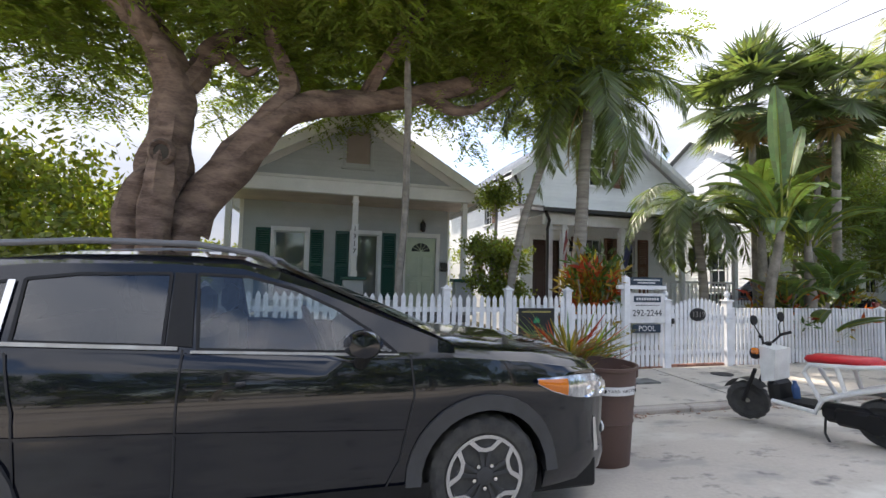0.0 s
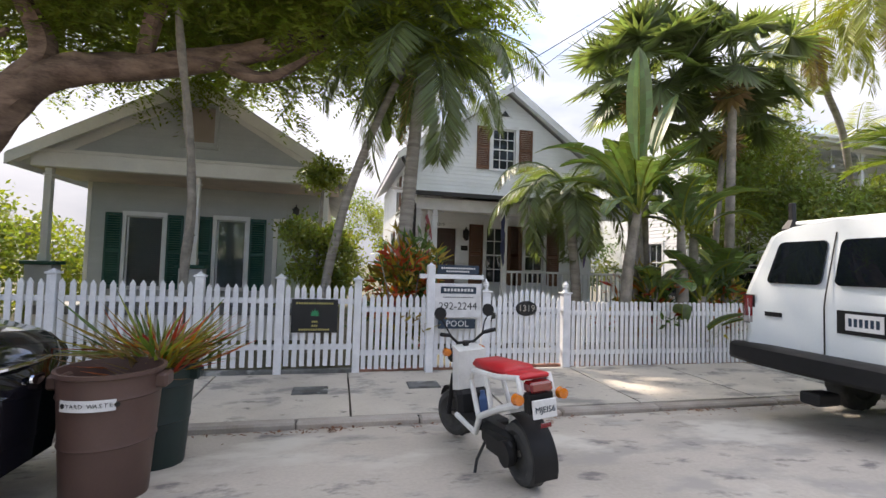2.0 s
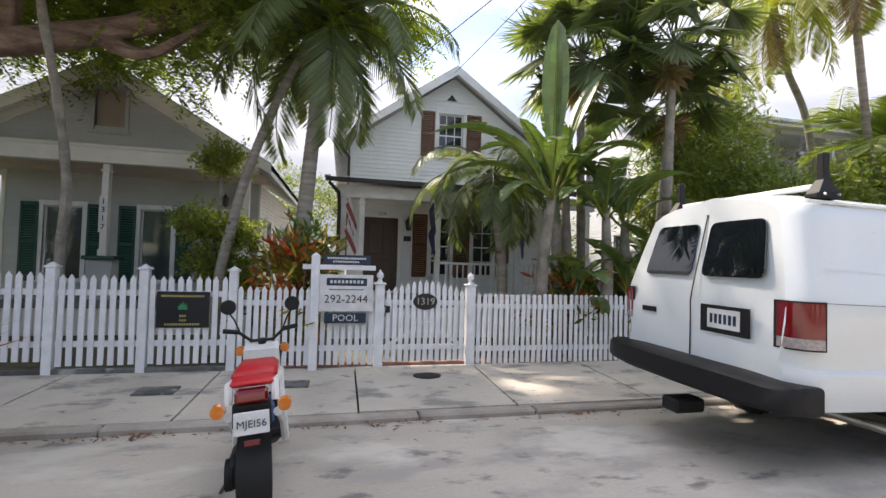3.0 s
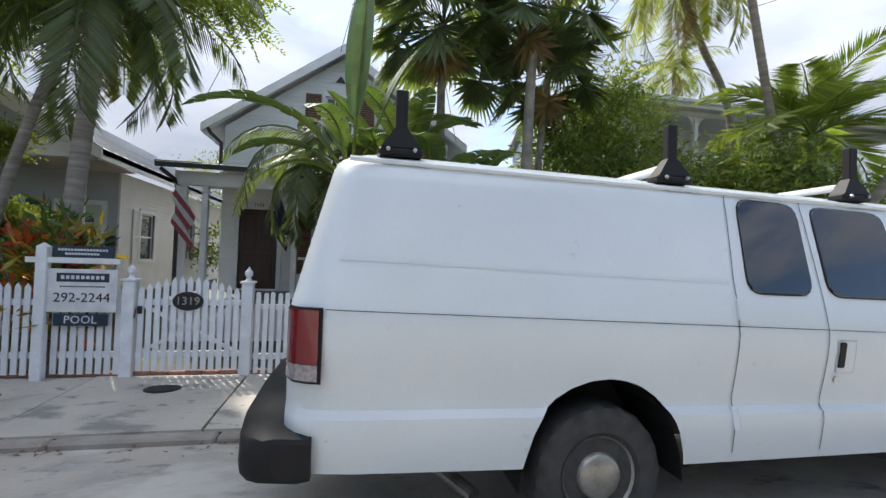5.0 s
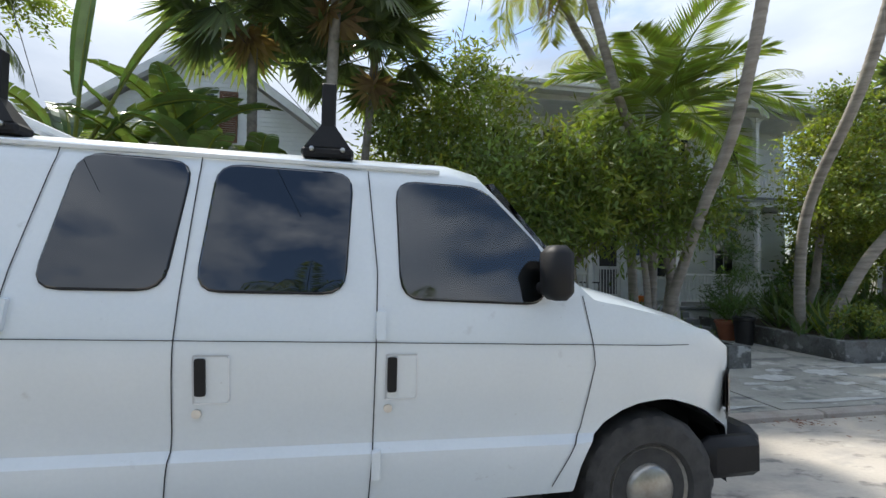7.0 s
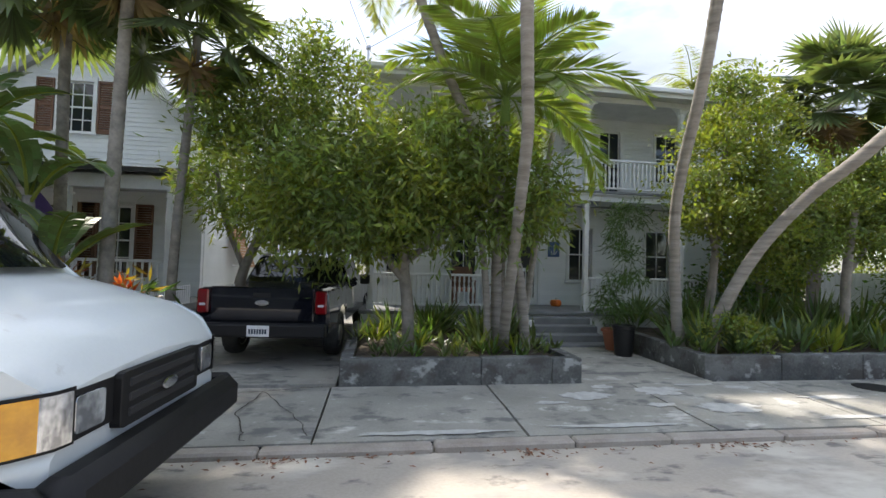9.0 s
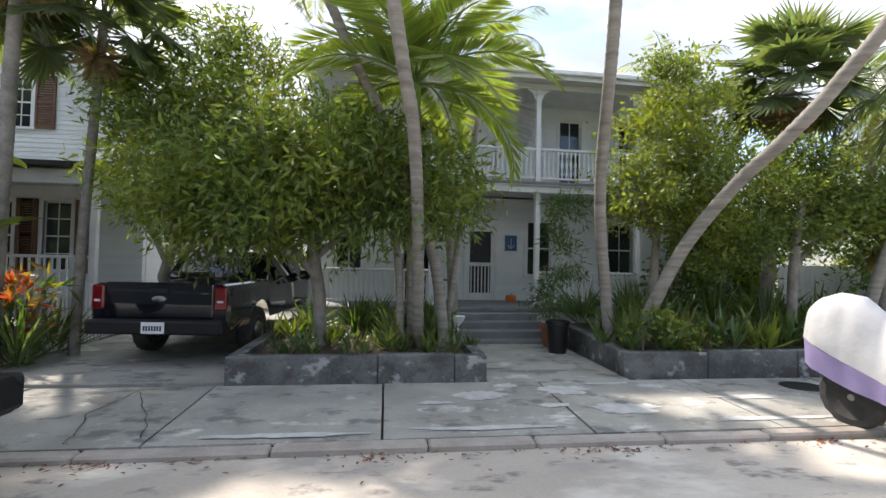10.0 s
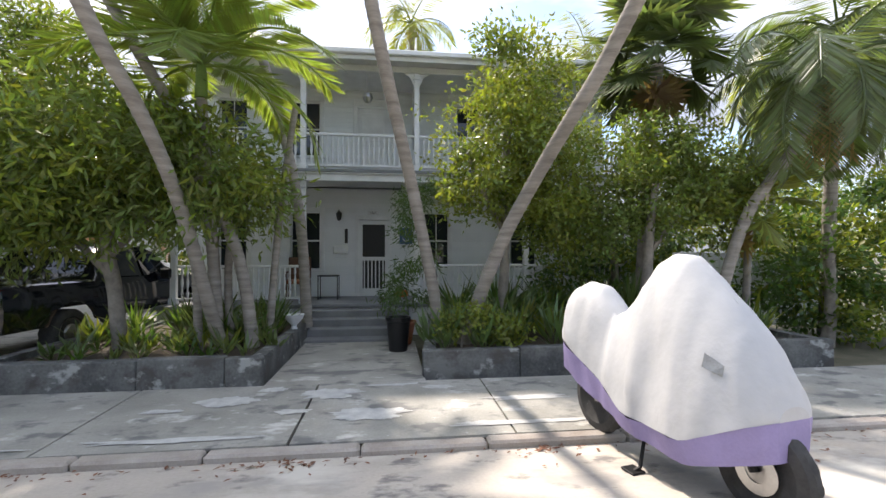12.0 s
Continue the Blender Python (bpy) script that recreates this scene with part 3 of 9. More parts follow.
gable_roof(h1, H1X0 - 0.55, H1X1 + 0.55, RX1, H1P - 0.42, 20.4, 3.66, AP1)
for x in (H1X0, RX1 + 0.02, H1X1):
    post(h1, x, H1P - 0.02, 1.66, 3.60, 0.13)
    part("pedestal", MB().box(x - 0.24, H1P - 0.2, FL1, x + 0.24, H1P + 0.12, 1.58, 0.01), M_GREYSIDE, h1)
    part("pedestal_cap", MB().box(x - 0.30, H1P - 0.26, 1.58, x + 0.30, H1P + 0.18, 1.66, 0.012), M_GREENSH, h1)
for u0, u1 in ((-3.27, -2.46), (-1.23, -0.53)):
    sash(h1, F, u0, u1, 1.05, 2.82, 1, 1, M_GLASSB, blind=True)
for u0, u1 in ((-3.72, -3.35), (-2.36, -2.0), (-1.70, -1.33), (-0.43, -0.04)):
    shutter(h1, F, u0, u1, 1.02, 2.88, M_GREENSH)
d = part("door", MB().box(0.25, H1Y + 0.02, FL1, 1.13, H1Y + 0.07, 2.80, 0.006), M_MINT, h1, "pale green panelled front door with a fan light")
for a, b, c, e in ((0.36, 0.64, 0.95, 1.55), (0.74, 1.02, 0.95, 1.55), (0.36, 0.64, 1.68, 2.25), (0.74, 1.02, 1.68, 2.25)):
    part("door_panel", MB().box(a, H1Y + 0.005, c, b, H1Y + 0.03, e, 0.012), M_MINT, d)
fan = [(0.69 + 0.27 * math.cos(a * math.pi / 12), 2.40 + 0.24 * math.sin(a * math.pi / 12)) for a in range(13)]
part("fan_light", MB().prism(fan, H1Y + 0.008, H1Y + 0.025), M_GLASS, d)
mb = MB()
for a in (30, 60, 90, 120, 150):
    mb.tube([(0.69, H1Y + 0.004, 2.40), (0.69 + 0.27 * math.cos(radians(a)), H1Y + 0.004, 2.40 + 0.24 * math.sin(radians(a)))], 0.009, 4)
part("glazing_bar", mb, M_MINT, d)
part("door_knob", MB().lathe([(0.012, 0.02), (0.012, -0.02), (0.03, -0.035), (0.03, -0.06), (0.0, -0.07)], (0.34, H1Y, 1.72), 10, "y"), M_METAL, d)
mb = MB()
for a, b, c, e in ((0.14, 0.25, FL1, 2.80), (1.13, 1.24, FL1, 2.80), (0.14, 1.24, 2.80, 2.92)):
    mb.box(a, H1Y - 0.04, c, b, H1Y + 0.1, e, 0.005)
part("door_frame", mb, M_TRIM, h1)
lantern(h1, 0.70, H1Y - 0.02, 3.12, 1.1)
part("mailbox", MB().box(1.26, H1Y - 0.14, 1.85, 1.46, H1Y - 0.02, 2.10, 0.02), M_BLACK, h1)
nb = part("house_number_board", MB().box(RX1 - 0.06, H1P - 0.125, 2.15, RX1 + 0.10, H1P - 0.10, 2.92, 0.004), M_LABEL, h1)
for i, ch in enumerate("1317"):
    text("digit", ch, facing(RX1 + 0.02, H1P - 0.128, 2.80 - i * 0.18), 0.17, M_INK, nb)

# ---- the white two-storey house ----
h2 = thing("white_house", "white clapboard two-storey house with brown shutters and a front porch", "house")
X0, X1, Y2, XR = 3.75, 9.45, 11.9, 6.6
FL2 = 0.85
F = front(Y2)
op = [(6.16, 6.88, 4.72, 5.95)]
part("wall", siding(lambda z: (X0, X1) if z < 4.95 else (XR - (7.0 - z) * (XR - X0) / 2.05, XR + (7.0 - z) * (X1 - XR) / 2.05), 3.70, 6.98, op, F, 0.115), M_WHITESIDE, h2)
lo = [(4.18, 5.10, FL2, 2.92), (6.02, 6.58, 1.35, 3.0), (7.25, 7.85, 1.35, 3.0)]
part("wall", siding(lambda z: (X0, X1), FL2 - 0.1, 3.70, lo, F, 0.115), M_WHITESIDE, h2)
part("wall", siding(lambda z: (Y2 + 0.14, 19.5), 0.3, 4.95, [(13.2, 13.9, 1.6, 3.0), (15.5, 16.2, 1.6, 3.0), (14.2, 14.9, 3.6, 4.7)], side_neg(X0), 0.115), M_WHITESIDE, h2)
part("wall", siding(lambda z: (Y2 + 0.14, 19.5), 0.3, 4.95, [(14.0, 14.7, 3.5, 4.6)], side_pos(X1), 0.115), M_WHITESIDE, h2)
part("wall", MB().box(X0, 19.5, 0.3, X1, 19.6, 4.95), M_WHITESIDE, h2)
for u, z0, z1 in ((13.2, 1.6, 3.0), (15.5, 1.6, 3.0), (14.2, 3.6, 4.7)):
    sash(h2, side_neg(X0), u, u + 0.7, z0, z1, 2, 4)
    shutter(h2, side_neg(X0), u - 0.45, u - 0.1, z0, z1, M_BROWNSH)
sash(h2, side_pos(X1), 14.0, 14.7, 3.5, 4.6, 2, 4)
gable_roof(h2, X0 - 0.45, X1 + 0.45, XR, Y2 - 0.35, 19.9, 4.78, 7.12, 0.1, rake=0.16, trim=M_WHITE)
sash(h2, F, 6.16, 6.88, 4.72, 5.95, 3, 4)
shutter(h2, F, 5.66, 6.05, 4.70, 5.98, M_BROWNSH)
shutter(h2, F, 6.99, 7.42, 4.70, 5.98, M_BROWNSH)
hood = MB().prism([(6.3, 6.33), (6.52, 6.62), (6.74, 6.33), (6.66, 6.33), (6.52, 6.52), (6.38, 6.33)], Y2 - 0.06, Y2 - 0.02)
part("attic_vent_frame", hood, M_WHITE, h2)
part("attic_vent", MB().prism([(6.38, 6.335), (6.66, 6.335), (6.52, 6.515)], Y2 - 0.04, Y2 - 0.02), M_BLACK, h2)
part("porch_roof", MB().prism([(9.40, 3.40), (Y2, 3.86), (Y2, 3.94), (9.40, 3.47)], 3.25, 9.95, "yz"), M_ROOF, h2)
part("porch_drip_edge", MB().box(3.22, 9.36, 3.40, 9.98, 9.41, 3.50, 0.006).prism([(9.40, 3.47), (Y2, 3.93), (Y2, 4.0), (9.40, 3.53)], 3.20, 3.25, "yz").prism([(9.40, 3.47), (Y2, 3.93), (Y2, 4.0), (9.40, 3.53)], 9.95, 10.0, "yz"), M_DRIP, h2)
part("porch_beam", MB().box(3.45, 9.72, 3.12, 9.8, 9.88, 3.40, 0.008), M_WHITE, h2)
part("porch_ceiling", MB().box(3.45, 9.88, 3.36, 9.8, Y2, 3.39), M_TRIM, h2)
part("porch_floor", MB().box(3.35, 9.55, FL2 - 0.16, 9.9, Y2, FL2, 0.01), M_STEP, h2)
part("porch_skirt", MB().box(3.4, 9.62, 0.0, 9.85, 9.68, FL2 - 0.16), M_WHITE, h2)
part("foundation", MB().box(X0, Y2, 0.0, X1, 19.5, 0.9), M_WHITE, h2)
for x in (3.62, 4.02, 5.78, 7.75, 9.62):
    post(h2, x, 9.80, FL2, 3.14, 0.12, M_WHITE)
for u0, u1 in ((5.86, 7.67), (7.83, 9.55)):
    rl = part("porch_rail", MB().box(u0, 9.77, 1.68, u1, 9.83, 1.74, 0.006).box(u0, 9.78, 0.95, u1, 9.82, 1.0, 0.004), M_WHITE, h2)
    n = int((u1 - u0) / 0.13)
    bar = MB().box(-0.016, 9.785, 1.0, 0.016, 9.815, 1.68).mesh("baluster")
    for i in range(1, n):
        part("baluster", bar, M_WHITE, rl).location = (u0 + (u1 - u0) * i / n, 0, 0)
d = part("door", MB().box(4.18, Y2 + 0.03, FL2, 5.10, Y2 + 0.08, 2.92, 0.006), M_DARKDOOR, h2, "dark brown panelled front door")
for a, b, c, e in ((4.30, 4.59, 1.05, 1.75), (4.69, 4.98, 1.05, 1.75), (4.30, 4.59, 1.9, 2.75), (4.69, 4.98, 1.9, 2.75)):
    part("door_panel", MB().box(a, Y2 + 0.015, c, b, Y2 + 0.04, e, 0.012), M_DARKDOOR, d)
mb = MB()
for a, b, c, e in ((4.07, 4.18, FL2, 2.92), (5.10, 5.21, FL2, 2.92), (4.07, 5.21, 2.92, 3.08)):
    mb.box(a, Y2 - 0.04, c, b, Y2 + 0.1, e, 0.005)
df = part("door_frame", mb, M_WHITE, h2)
text("house_number", "1319", facing(4.64, Y2 - 0.044, 3.0), 0.12, M_INK, df)
lantern(h2, 5.36, Y2 - 0.02, 2.75, 1.2)
part("letter_plate", MB().box(5.26, Y2 - 0.04, 2.28, 5.46, Y2 - 0.016, 2.42, 0.006), M_BLACK, h2)
for u0, u1 in ((6.02, 6.58), (7.25, 7.85)):
    sash(h2, F, u0, u1, 1.35, 3.0, 2, 4, M_GLASS, blind=False)
    shutter(h2, F, u0 - 0.52, u0 - 0.1, 1.3, 3.05, M_BROWNSH)
    shutter(h2, F, u1 + 0.1, u1 + 0.5, 1.3, 3.05, M_BROWNSH)
mb = MB().tube([(3.42, Y2 - 0.30, 4.82), (3.50, Y2 - 0.25, 4.68), (3.70, Y2 - 0.10, 4.5), (3.70, Y2 - 0.06, 3.98)], 0.045, 8)
part("downpipe", mb, M_DRIP, h2, "black metal rain pipe")
mb = MB().tube([(3.30, 9.42, 3.38), (3.50, 9.6, 3.2), (3.52, 9.74, 3.0), (3.52, 9.74, 0.3)], 0.04, 8)
part("downpipe", mb, M_DRIP, h2, "black metal rain pipe")

M_TAN = mat("tan_awning_shutter", (0.48, 0.25, 0.11), 0.55, scale=4, bump=0.05)
for u in (13.75, 18.2):
    top_, bot_ = (X1 + 0.03, 2.75), (X1 + 0.52, 1.55)
    fr0 = MB()
    for ya, yb_ in ((u, u + 0.06), (u + 0.94, u + 1.0)):
        fr0.add([(top_[0], ya, top_[1]), (top_[0], yb_, top_[1]), (bot_[0], yb_, bot_[1]), (bot_[0], ya, bot_[1]), (top_[0] + 0.03, ya, top_[1] + 0.02), (top_[0] + 0.03, yb_, top_[1] + 0.02), (bot_[0] + 0.03, yb_, bot_[1] + 0.02), (bot_[0] + 0.03, ya, bot_[1] + 0.02)],
                [(0, 1, 2, 3), (4, 7, 6, 5), (0, 4, 5, 1), (1, 5, 6, 2), (2, 6, 7, 3), (3, 7, 4, 0)])
    aw = part("awning_shutter", fr0, M_TAN, h2, "tan louvred shutter propped open from the wall")
    for i in range(14):
        t_ = (i + 0.5) / 14
        x_, z_ = top_[0] + (bot_[0] - top_[0]) * t_, top_[1] + (bot_[1] - top_[1]) * t_
        part("slat", MB().box(x_, u + 0.06, z_ - 0.03, x_ + 0.02, u + 0.94, z_ + 0.04), M_TAN, aw)
    part("prop", MB().tube([(X1 + 0.02, u + 0.5, 1.62), (bot_[0], u + 0.5, bot_[1])], 0.012, 6), M_WHITE, aw)

# ---- the two-storey balcony house ----
h3 = thing("balcony_house", "white clapboard house with two-storey porch, turned balusters and grey steps", "house")
W3, P3, FL3, UF, EV = 12.41, 10.81, 0.72, 3.74, 6.16
A3, B3 = 13.45, 24.3
F = front(W3)
oplo = [(13.95, 14.65, 1.42, 2.95), (15.73, 16.50, 1.42, 2.95), (17.49, 18.26, FL3, 2.74), (19.2, 19.9, 1.42, 2.95), (21.6, 22.35, 1.42, 2.95)]
ophi = [(13.95, 14.65, 4.4, 5.85), (15.73, 16.49, 4.4, 5.85), (17.45, 18.25, UF + 0.05, 5.78), (20.1, 20.75, 4.0, 5.85), (21.9, 22.6, 4.4, 5.85)]
part("wall", siding(lambda z: (A3, B3), FL3 - 0.1, 3.56, oplo, F, 0.13), M_WHITESIDE, h3)
part("wall", siding(lambda z: (A3, B3), UF, EV + 0.1, ophi, F, 0.13), M_WHITESIDE, h3)
gb = lambda z: (W3 + 0.14, 17.6) if z < 6.3 else (15.0 - (7.85 - z) * 2.45 / 1.55, 15.0 + (7.85 - z) * 2.45 / 1.55)
part("wall", siding(gb, 0.3, 7.83, [(13.6, 14.3, 1.5, 2.9), (13.6, 14.3, 4.3, 5.7), (15.6, 16.3, 4.3, 5.7)], side_neg(A3), 0.13), M_WHITESIDE, h3)
part("wall", siding(gb, 0.3, 7.83, [], side_pos(B3), 0.13), M_WHITESIDE, h3)
part("wall", MB().box(A3, 17.6, 0.3, B3, 17.7, 6.3), M_WHITESIDE, h3)
for u, z in ((13.6, 1.5), (13.6, 4.3), (15.6, 4.3)):
    sash(h3, side_neg(A3), u, u + 0.7, z, z + 1.4, 2, 2)
for y0, y1, za, zb in ((W3 - 0.25, 15.0, 6.22, 7.92), (17.85, 15.0, 6.22, 7.92)):
    mb = MB().prism([(y0, za), (y1, zb), (y1, zb + 0.12), (y0, za + 0.12)], A3 - 0.3, B3 + 0.3, "yz")
    part("roof", mb, M_ROOF, h3)
    mb = MB().prism([(y0, za - 0.12), (y1, zb - 0.16), (y1, zb + 0.11), (y0, za + 0.11)], A3 - 0.34, A3 - 0.302, "yz")
    part("rake_board", mb, M_WHITE, h3)
part("porch_roof", MB().prism([(P3 - 0.55, EV + 0.10), (W3 + 0.1, EV + 0.36), (W3 + 0.1, EV + 0.44), (P3 - 0.55, EV + 0.17)], A3 - 0.2, B3 + 0.2, "yz"), M_ROOF, h3)
part("gutter", MB().box(A3 - 0.22, P3 - 0.66, EV + 0.03, B3 + 0.22, P3 - 0.55, EV + 0.15, 0.02), M_WHITE, h3)
part("porch_fascia", MB().box(A3 - 0.2, P3 - 0.55, EV - 0.06, B3 + 0.2, P3 - 0.51, EV + 0.12, 0.005), M_WHITE, h3)
part("upper_beam", MB().box(A3, P3 - 0.08, EV - 0.12, B3, P3 + 0.08, EV + 0.02, 0.01), M_WHITE, h3)
part("porch_ceiling", MB().box(A3 - 0.18, P3 - 0.5, EV + 0.03, B3 + 0.18, W3, EV + 0.06), M_WHITE, h3)
part("balcony_floor", MB().box(A3 - 0.1, P3 - 0.22, UF - 0.07, B3 + 0.1, W3, UF, 0.008), M_STEP, h3)
part("balcony_beam", MB().box(A3 - 0.08, P3 - 0.14, UF - 0.26, B3 + 0.08, P3 + 0.1, UF - 0.07, 0.01).box(A3 - 0.1, P3 - 0.2, UF - 0.1, B3 + 0.1, P3 - 0.14, UF - 0.06, 0.005), M_WHITE, h3)
part("lower_ceiling", MB().box(A3 - 0.08, P3 + 0.1, UF - 0.14, B3 + 0.08, W3, UF - 0.11), M_WHITE, h3)
part("porch_floor", MB().box(A3 - 0.1, P3 - 0.38, FL3 - 0.08, B3 + 0.1, W3, FL3, 0.01), M_STEP, h3)
part("porch_skirt", MB().box(A3 - 0.05, P3 - 0.3, 0.0, B3 + 0.05, P3 - 0.24, FL3 - 0.08), M_WHITE, h3)
part("foundation", MB().box(A3, W3, 0.0, B3, 17.6, FL3 - 0.1), M_WHITE, h3)
PX = [13.6, 16.35, 18.93, 21.55, 24.15]
for x in PX:
    post(h3, x, P3, FL3, UF - 0.25, 0.12, M_WHITE)
    post(h3, x, P3, UF, EV - 0.10, 0.12, M_WHITE)
    mb = MB()
    for s in (-1, 1):
        mb.prism([(x + s * 0.06, EV - 0.12), (x + s * 0.30, EV - 0.12), (x + s * 0.16, EV - 0.2), (x + s * 0.06, EV - 0.42)], P3 - 0.025, P3 + 0.025)
    part("bracket", mb, M_WHITE, h3)
bal = MB().lathe([(0.022, 0), (0.022, 0.06), (0.035, 0.10), (0.014, 0.17), (0.034, 0.34), (0.014, 0.50), (0.03, 0.54), (0.022, 0.58), (0.022, 0.66)], (0, 0, 0), 8).mesh("baluster", 40)
for z0, spans in ((UF, list(zip(PX, PX[1:]))), (FL3, [(13.6, 16.35), (18.93, 21.55), (21.55, 24.15)])):
    for a, b in spans:
        r = part("rail", MB().box(a + 0.06, P3 - 0.035, z0 + 0.80, b - 0.06, P3 + 0.035, z0 + 0.86, 0.012).box(a + 0.06, P3 - 0.025, z0 + 0.09, b - 0.06, P3 + 0.025, z0 + 0.14, 0.008), M_WHITE, h3)
        n = round((b - a - 0.12) / 0.115)
        for i in range(1, n):
            o = part("baluster", bal, M_WHITE, r)
            o.location = (a + 0.06 + (b - a - 0.12) * i / n, P3, z0 + 0.14)
for u0, u1, z0, z1 in oplo + ophi:
    if z0 > UF + 0.2 or (z0 > 1.0 and z0 < 2):
        sash(h3, F, u0, u1, z0, z1, 2, 2)
M_MESH = mat("dark_screen_mesh", (0.035, 0.035, 0.037), 0.7, scale=30)
d = part("door", MB().box(17.55, W3 + 0.03, FL3 + 0.02, 18.20, W3 + 0.05, 2.68), M_MESH, h3, "white screen door with vertical slats below dark mesh")
mb = MB()
for a, b, c, e in ((17.49, 17.58, FL3 + 0.02, 2.72), (18.17, 18.26, FL3 + 0.02, 2.72), (17.58, 18.17, 2.62, 2.72), (17.58, 18.17, 1.66, 1.76), (17.58, 18.17, FL3 + 0.02, FL3 + 0.2)):
    mb.box(a, W3 - 0.01, c, b, W3 + 0.03, e, 0.005)
part("screen_frame", mb, M_WHITE, d)
for i in range(6):
    x = 17.58 + 0.59 * (i + 0.5) / 6
    part("slat", MB().box(x - 0.016, W3 - 0.005, FL3 + 0.2, x + 0.016, W3 + 0.025, 1.66, 0.003), M_WHITE, d)
mb = MB()
for a, b, c, e in ((17.40, 17.49, FL3, 2.74), (18.26, 18.35, FL3, 2.74), (17.40, 18.35, 2.74, 2.86)):
    mb.box(a, W3 - 0.05, c, b, W3 + 0.1, e, 0.005)
df = part("door_frame", mb, M_WHITE, h3)
np_ = part("number_plate", MB().box(17.72, W3 - 0.06, 2.88, 18.02, W3 - 0.02, 2.98, 0.004), M_LABEL, h3)
text("house_number", "1321", facing(17.87, W3 - 0.062, 2.93), 0.09, M_INK, np_)
lantern(h3, 16.98, W3 - 0.02, 2.85, 0.9)
part("mailbox", MB().box(16.82, W3 - 0.16, 1.84, 17.22, W3 - 0.02, 2.06, 0.03).tube([(16.86, W3 - 0.1, 1.84), (16.86, W3 - 0.14, 1.76), (17.18, W3 - 0.14, 1.76), (17.18, W3 - 0.1, 1.84)], 0.012, 6), M_WHITE, h3, "white wall mailbox with a newspaper loop")
part("upper_door", MB().box(17.45, W3 + 0.03, UF, 18.25, W3 + 0.07, 5.78, 0.006).box(17.55, W3 + 0.01, 4.0, 18.15, W3 + 0.035, 4.7, 0.012).box(17.55, W3 + 0.01, 4.85, 18.15, W3 + 0.035, 5.6, 0.012), M_WHITE, h3)
mb = MB()
for a, b, c, e in ((17.34, 17.45, UF, 5.78), (18.25, 18.36, UF, 5.78), (17.34, 18.36, 5.78, 5.92)):
    mb.box(a, W3 - 0.05, c, b, W3 + 0.1, e, 0.005)
part("door_frame", mb, M_WHITE, h3)
lat = MB()
for i in range(14):
    z = UF + 0.9 + i * 0.13
    for s in (1, -1):
        y0, y1 = (P3 + 0.1, W3 - 0.05) if s > 0 else (W3 - 0.05, P3 + 0.1)
        lat.add([(18.90, y0, z), (18.94, y0, z), (18.94, y1, z + 0.6), (18.90, y1, z + 0.6), (18.90, y0, z + 0.035), (18.94, y0, z + 0.035), (18.94, y1, z + 0.635), (18.90, y1, z + 0.635)],
                [(0, 1, 2, 3), (4, 7, 6, 5), (0, 4, 5, 1), (1, 5, 6, 2), (2, 6, 7, 3), (3, 7, 4, 0)])
part("lattice_screen", lat, M_WHITE, h3)
mb = MB().tube([(17.79, P3 + 0.1, 6.2), (17.79, P3 + 0.1, 5.62)], 0.008, 6).lathe([(0.0, 0.1), (0.1, 0.05), (0.12, -0.04), (0.07, -0.14), (0.0, -0.17)], (17.79, P3 + 0.1, 5.52), 12)
part("pendant_lamp", mb, M_METAL, h3)
mb = MB()
for i in range(4):
    mb.box(16.55, 9.03 + i * 0.35, 0.10, 18.72, 10.5, FL3 * (i + 1) / 5 + 0.05, 0.012)
part("steps", mb, M_STEP, h3, "four grey painted steps up to the porch")
mast = MB().tube([(13.29, 13.19, 5.6), (13.29, 13.19, 8.05)], 0.035, 8).lathe([(0.0, 0.16), (0.07, 0.1), (0.08, 0.0), (0.04, -0.03)], (13.29, 13.19, 8.02), 10)
part("service_mast", mast, M_METAL, h3)
bp_ = part("anchor_panel", MB().box(18.56, W3 - 0.05, 2.10, 18.90, W3 - 0.018, 2.53, 0.006), M_BLUE, h3, "blue wall panel with a pale anchor")
part("anchor_mark", MB().tube([(18.73, W3 - 0.054, 2.18), (18.73, W3 - 0.054, 2.44)], 0.012, 5).tube([(18.64, W3 - 0.054, 2.26), (18.68, W3 - 0.054, 2.19), (18.73, W3 - 0.054, 2.17), (18.78, W3 - 0.054, 2.19), (18.82, W3 - 0.054, 2.26)], 0.011, 5), M_LABEL, bp_)
part("wall_ornament", MB().box(17.12, W3 - 0.05, 2.12, 17.20, W3 - 0.018, 2.5, 0.01), M_BLACK, h3)

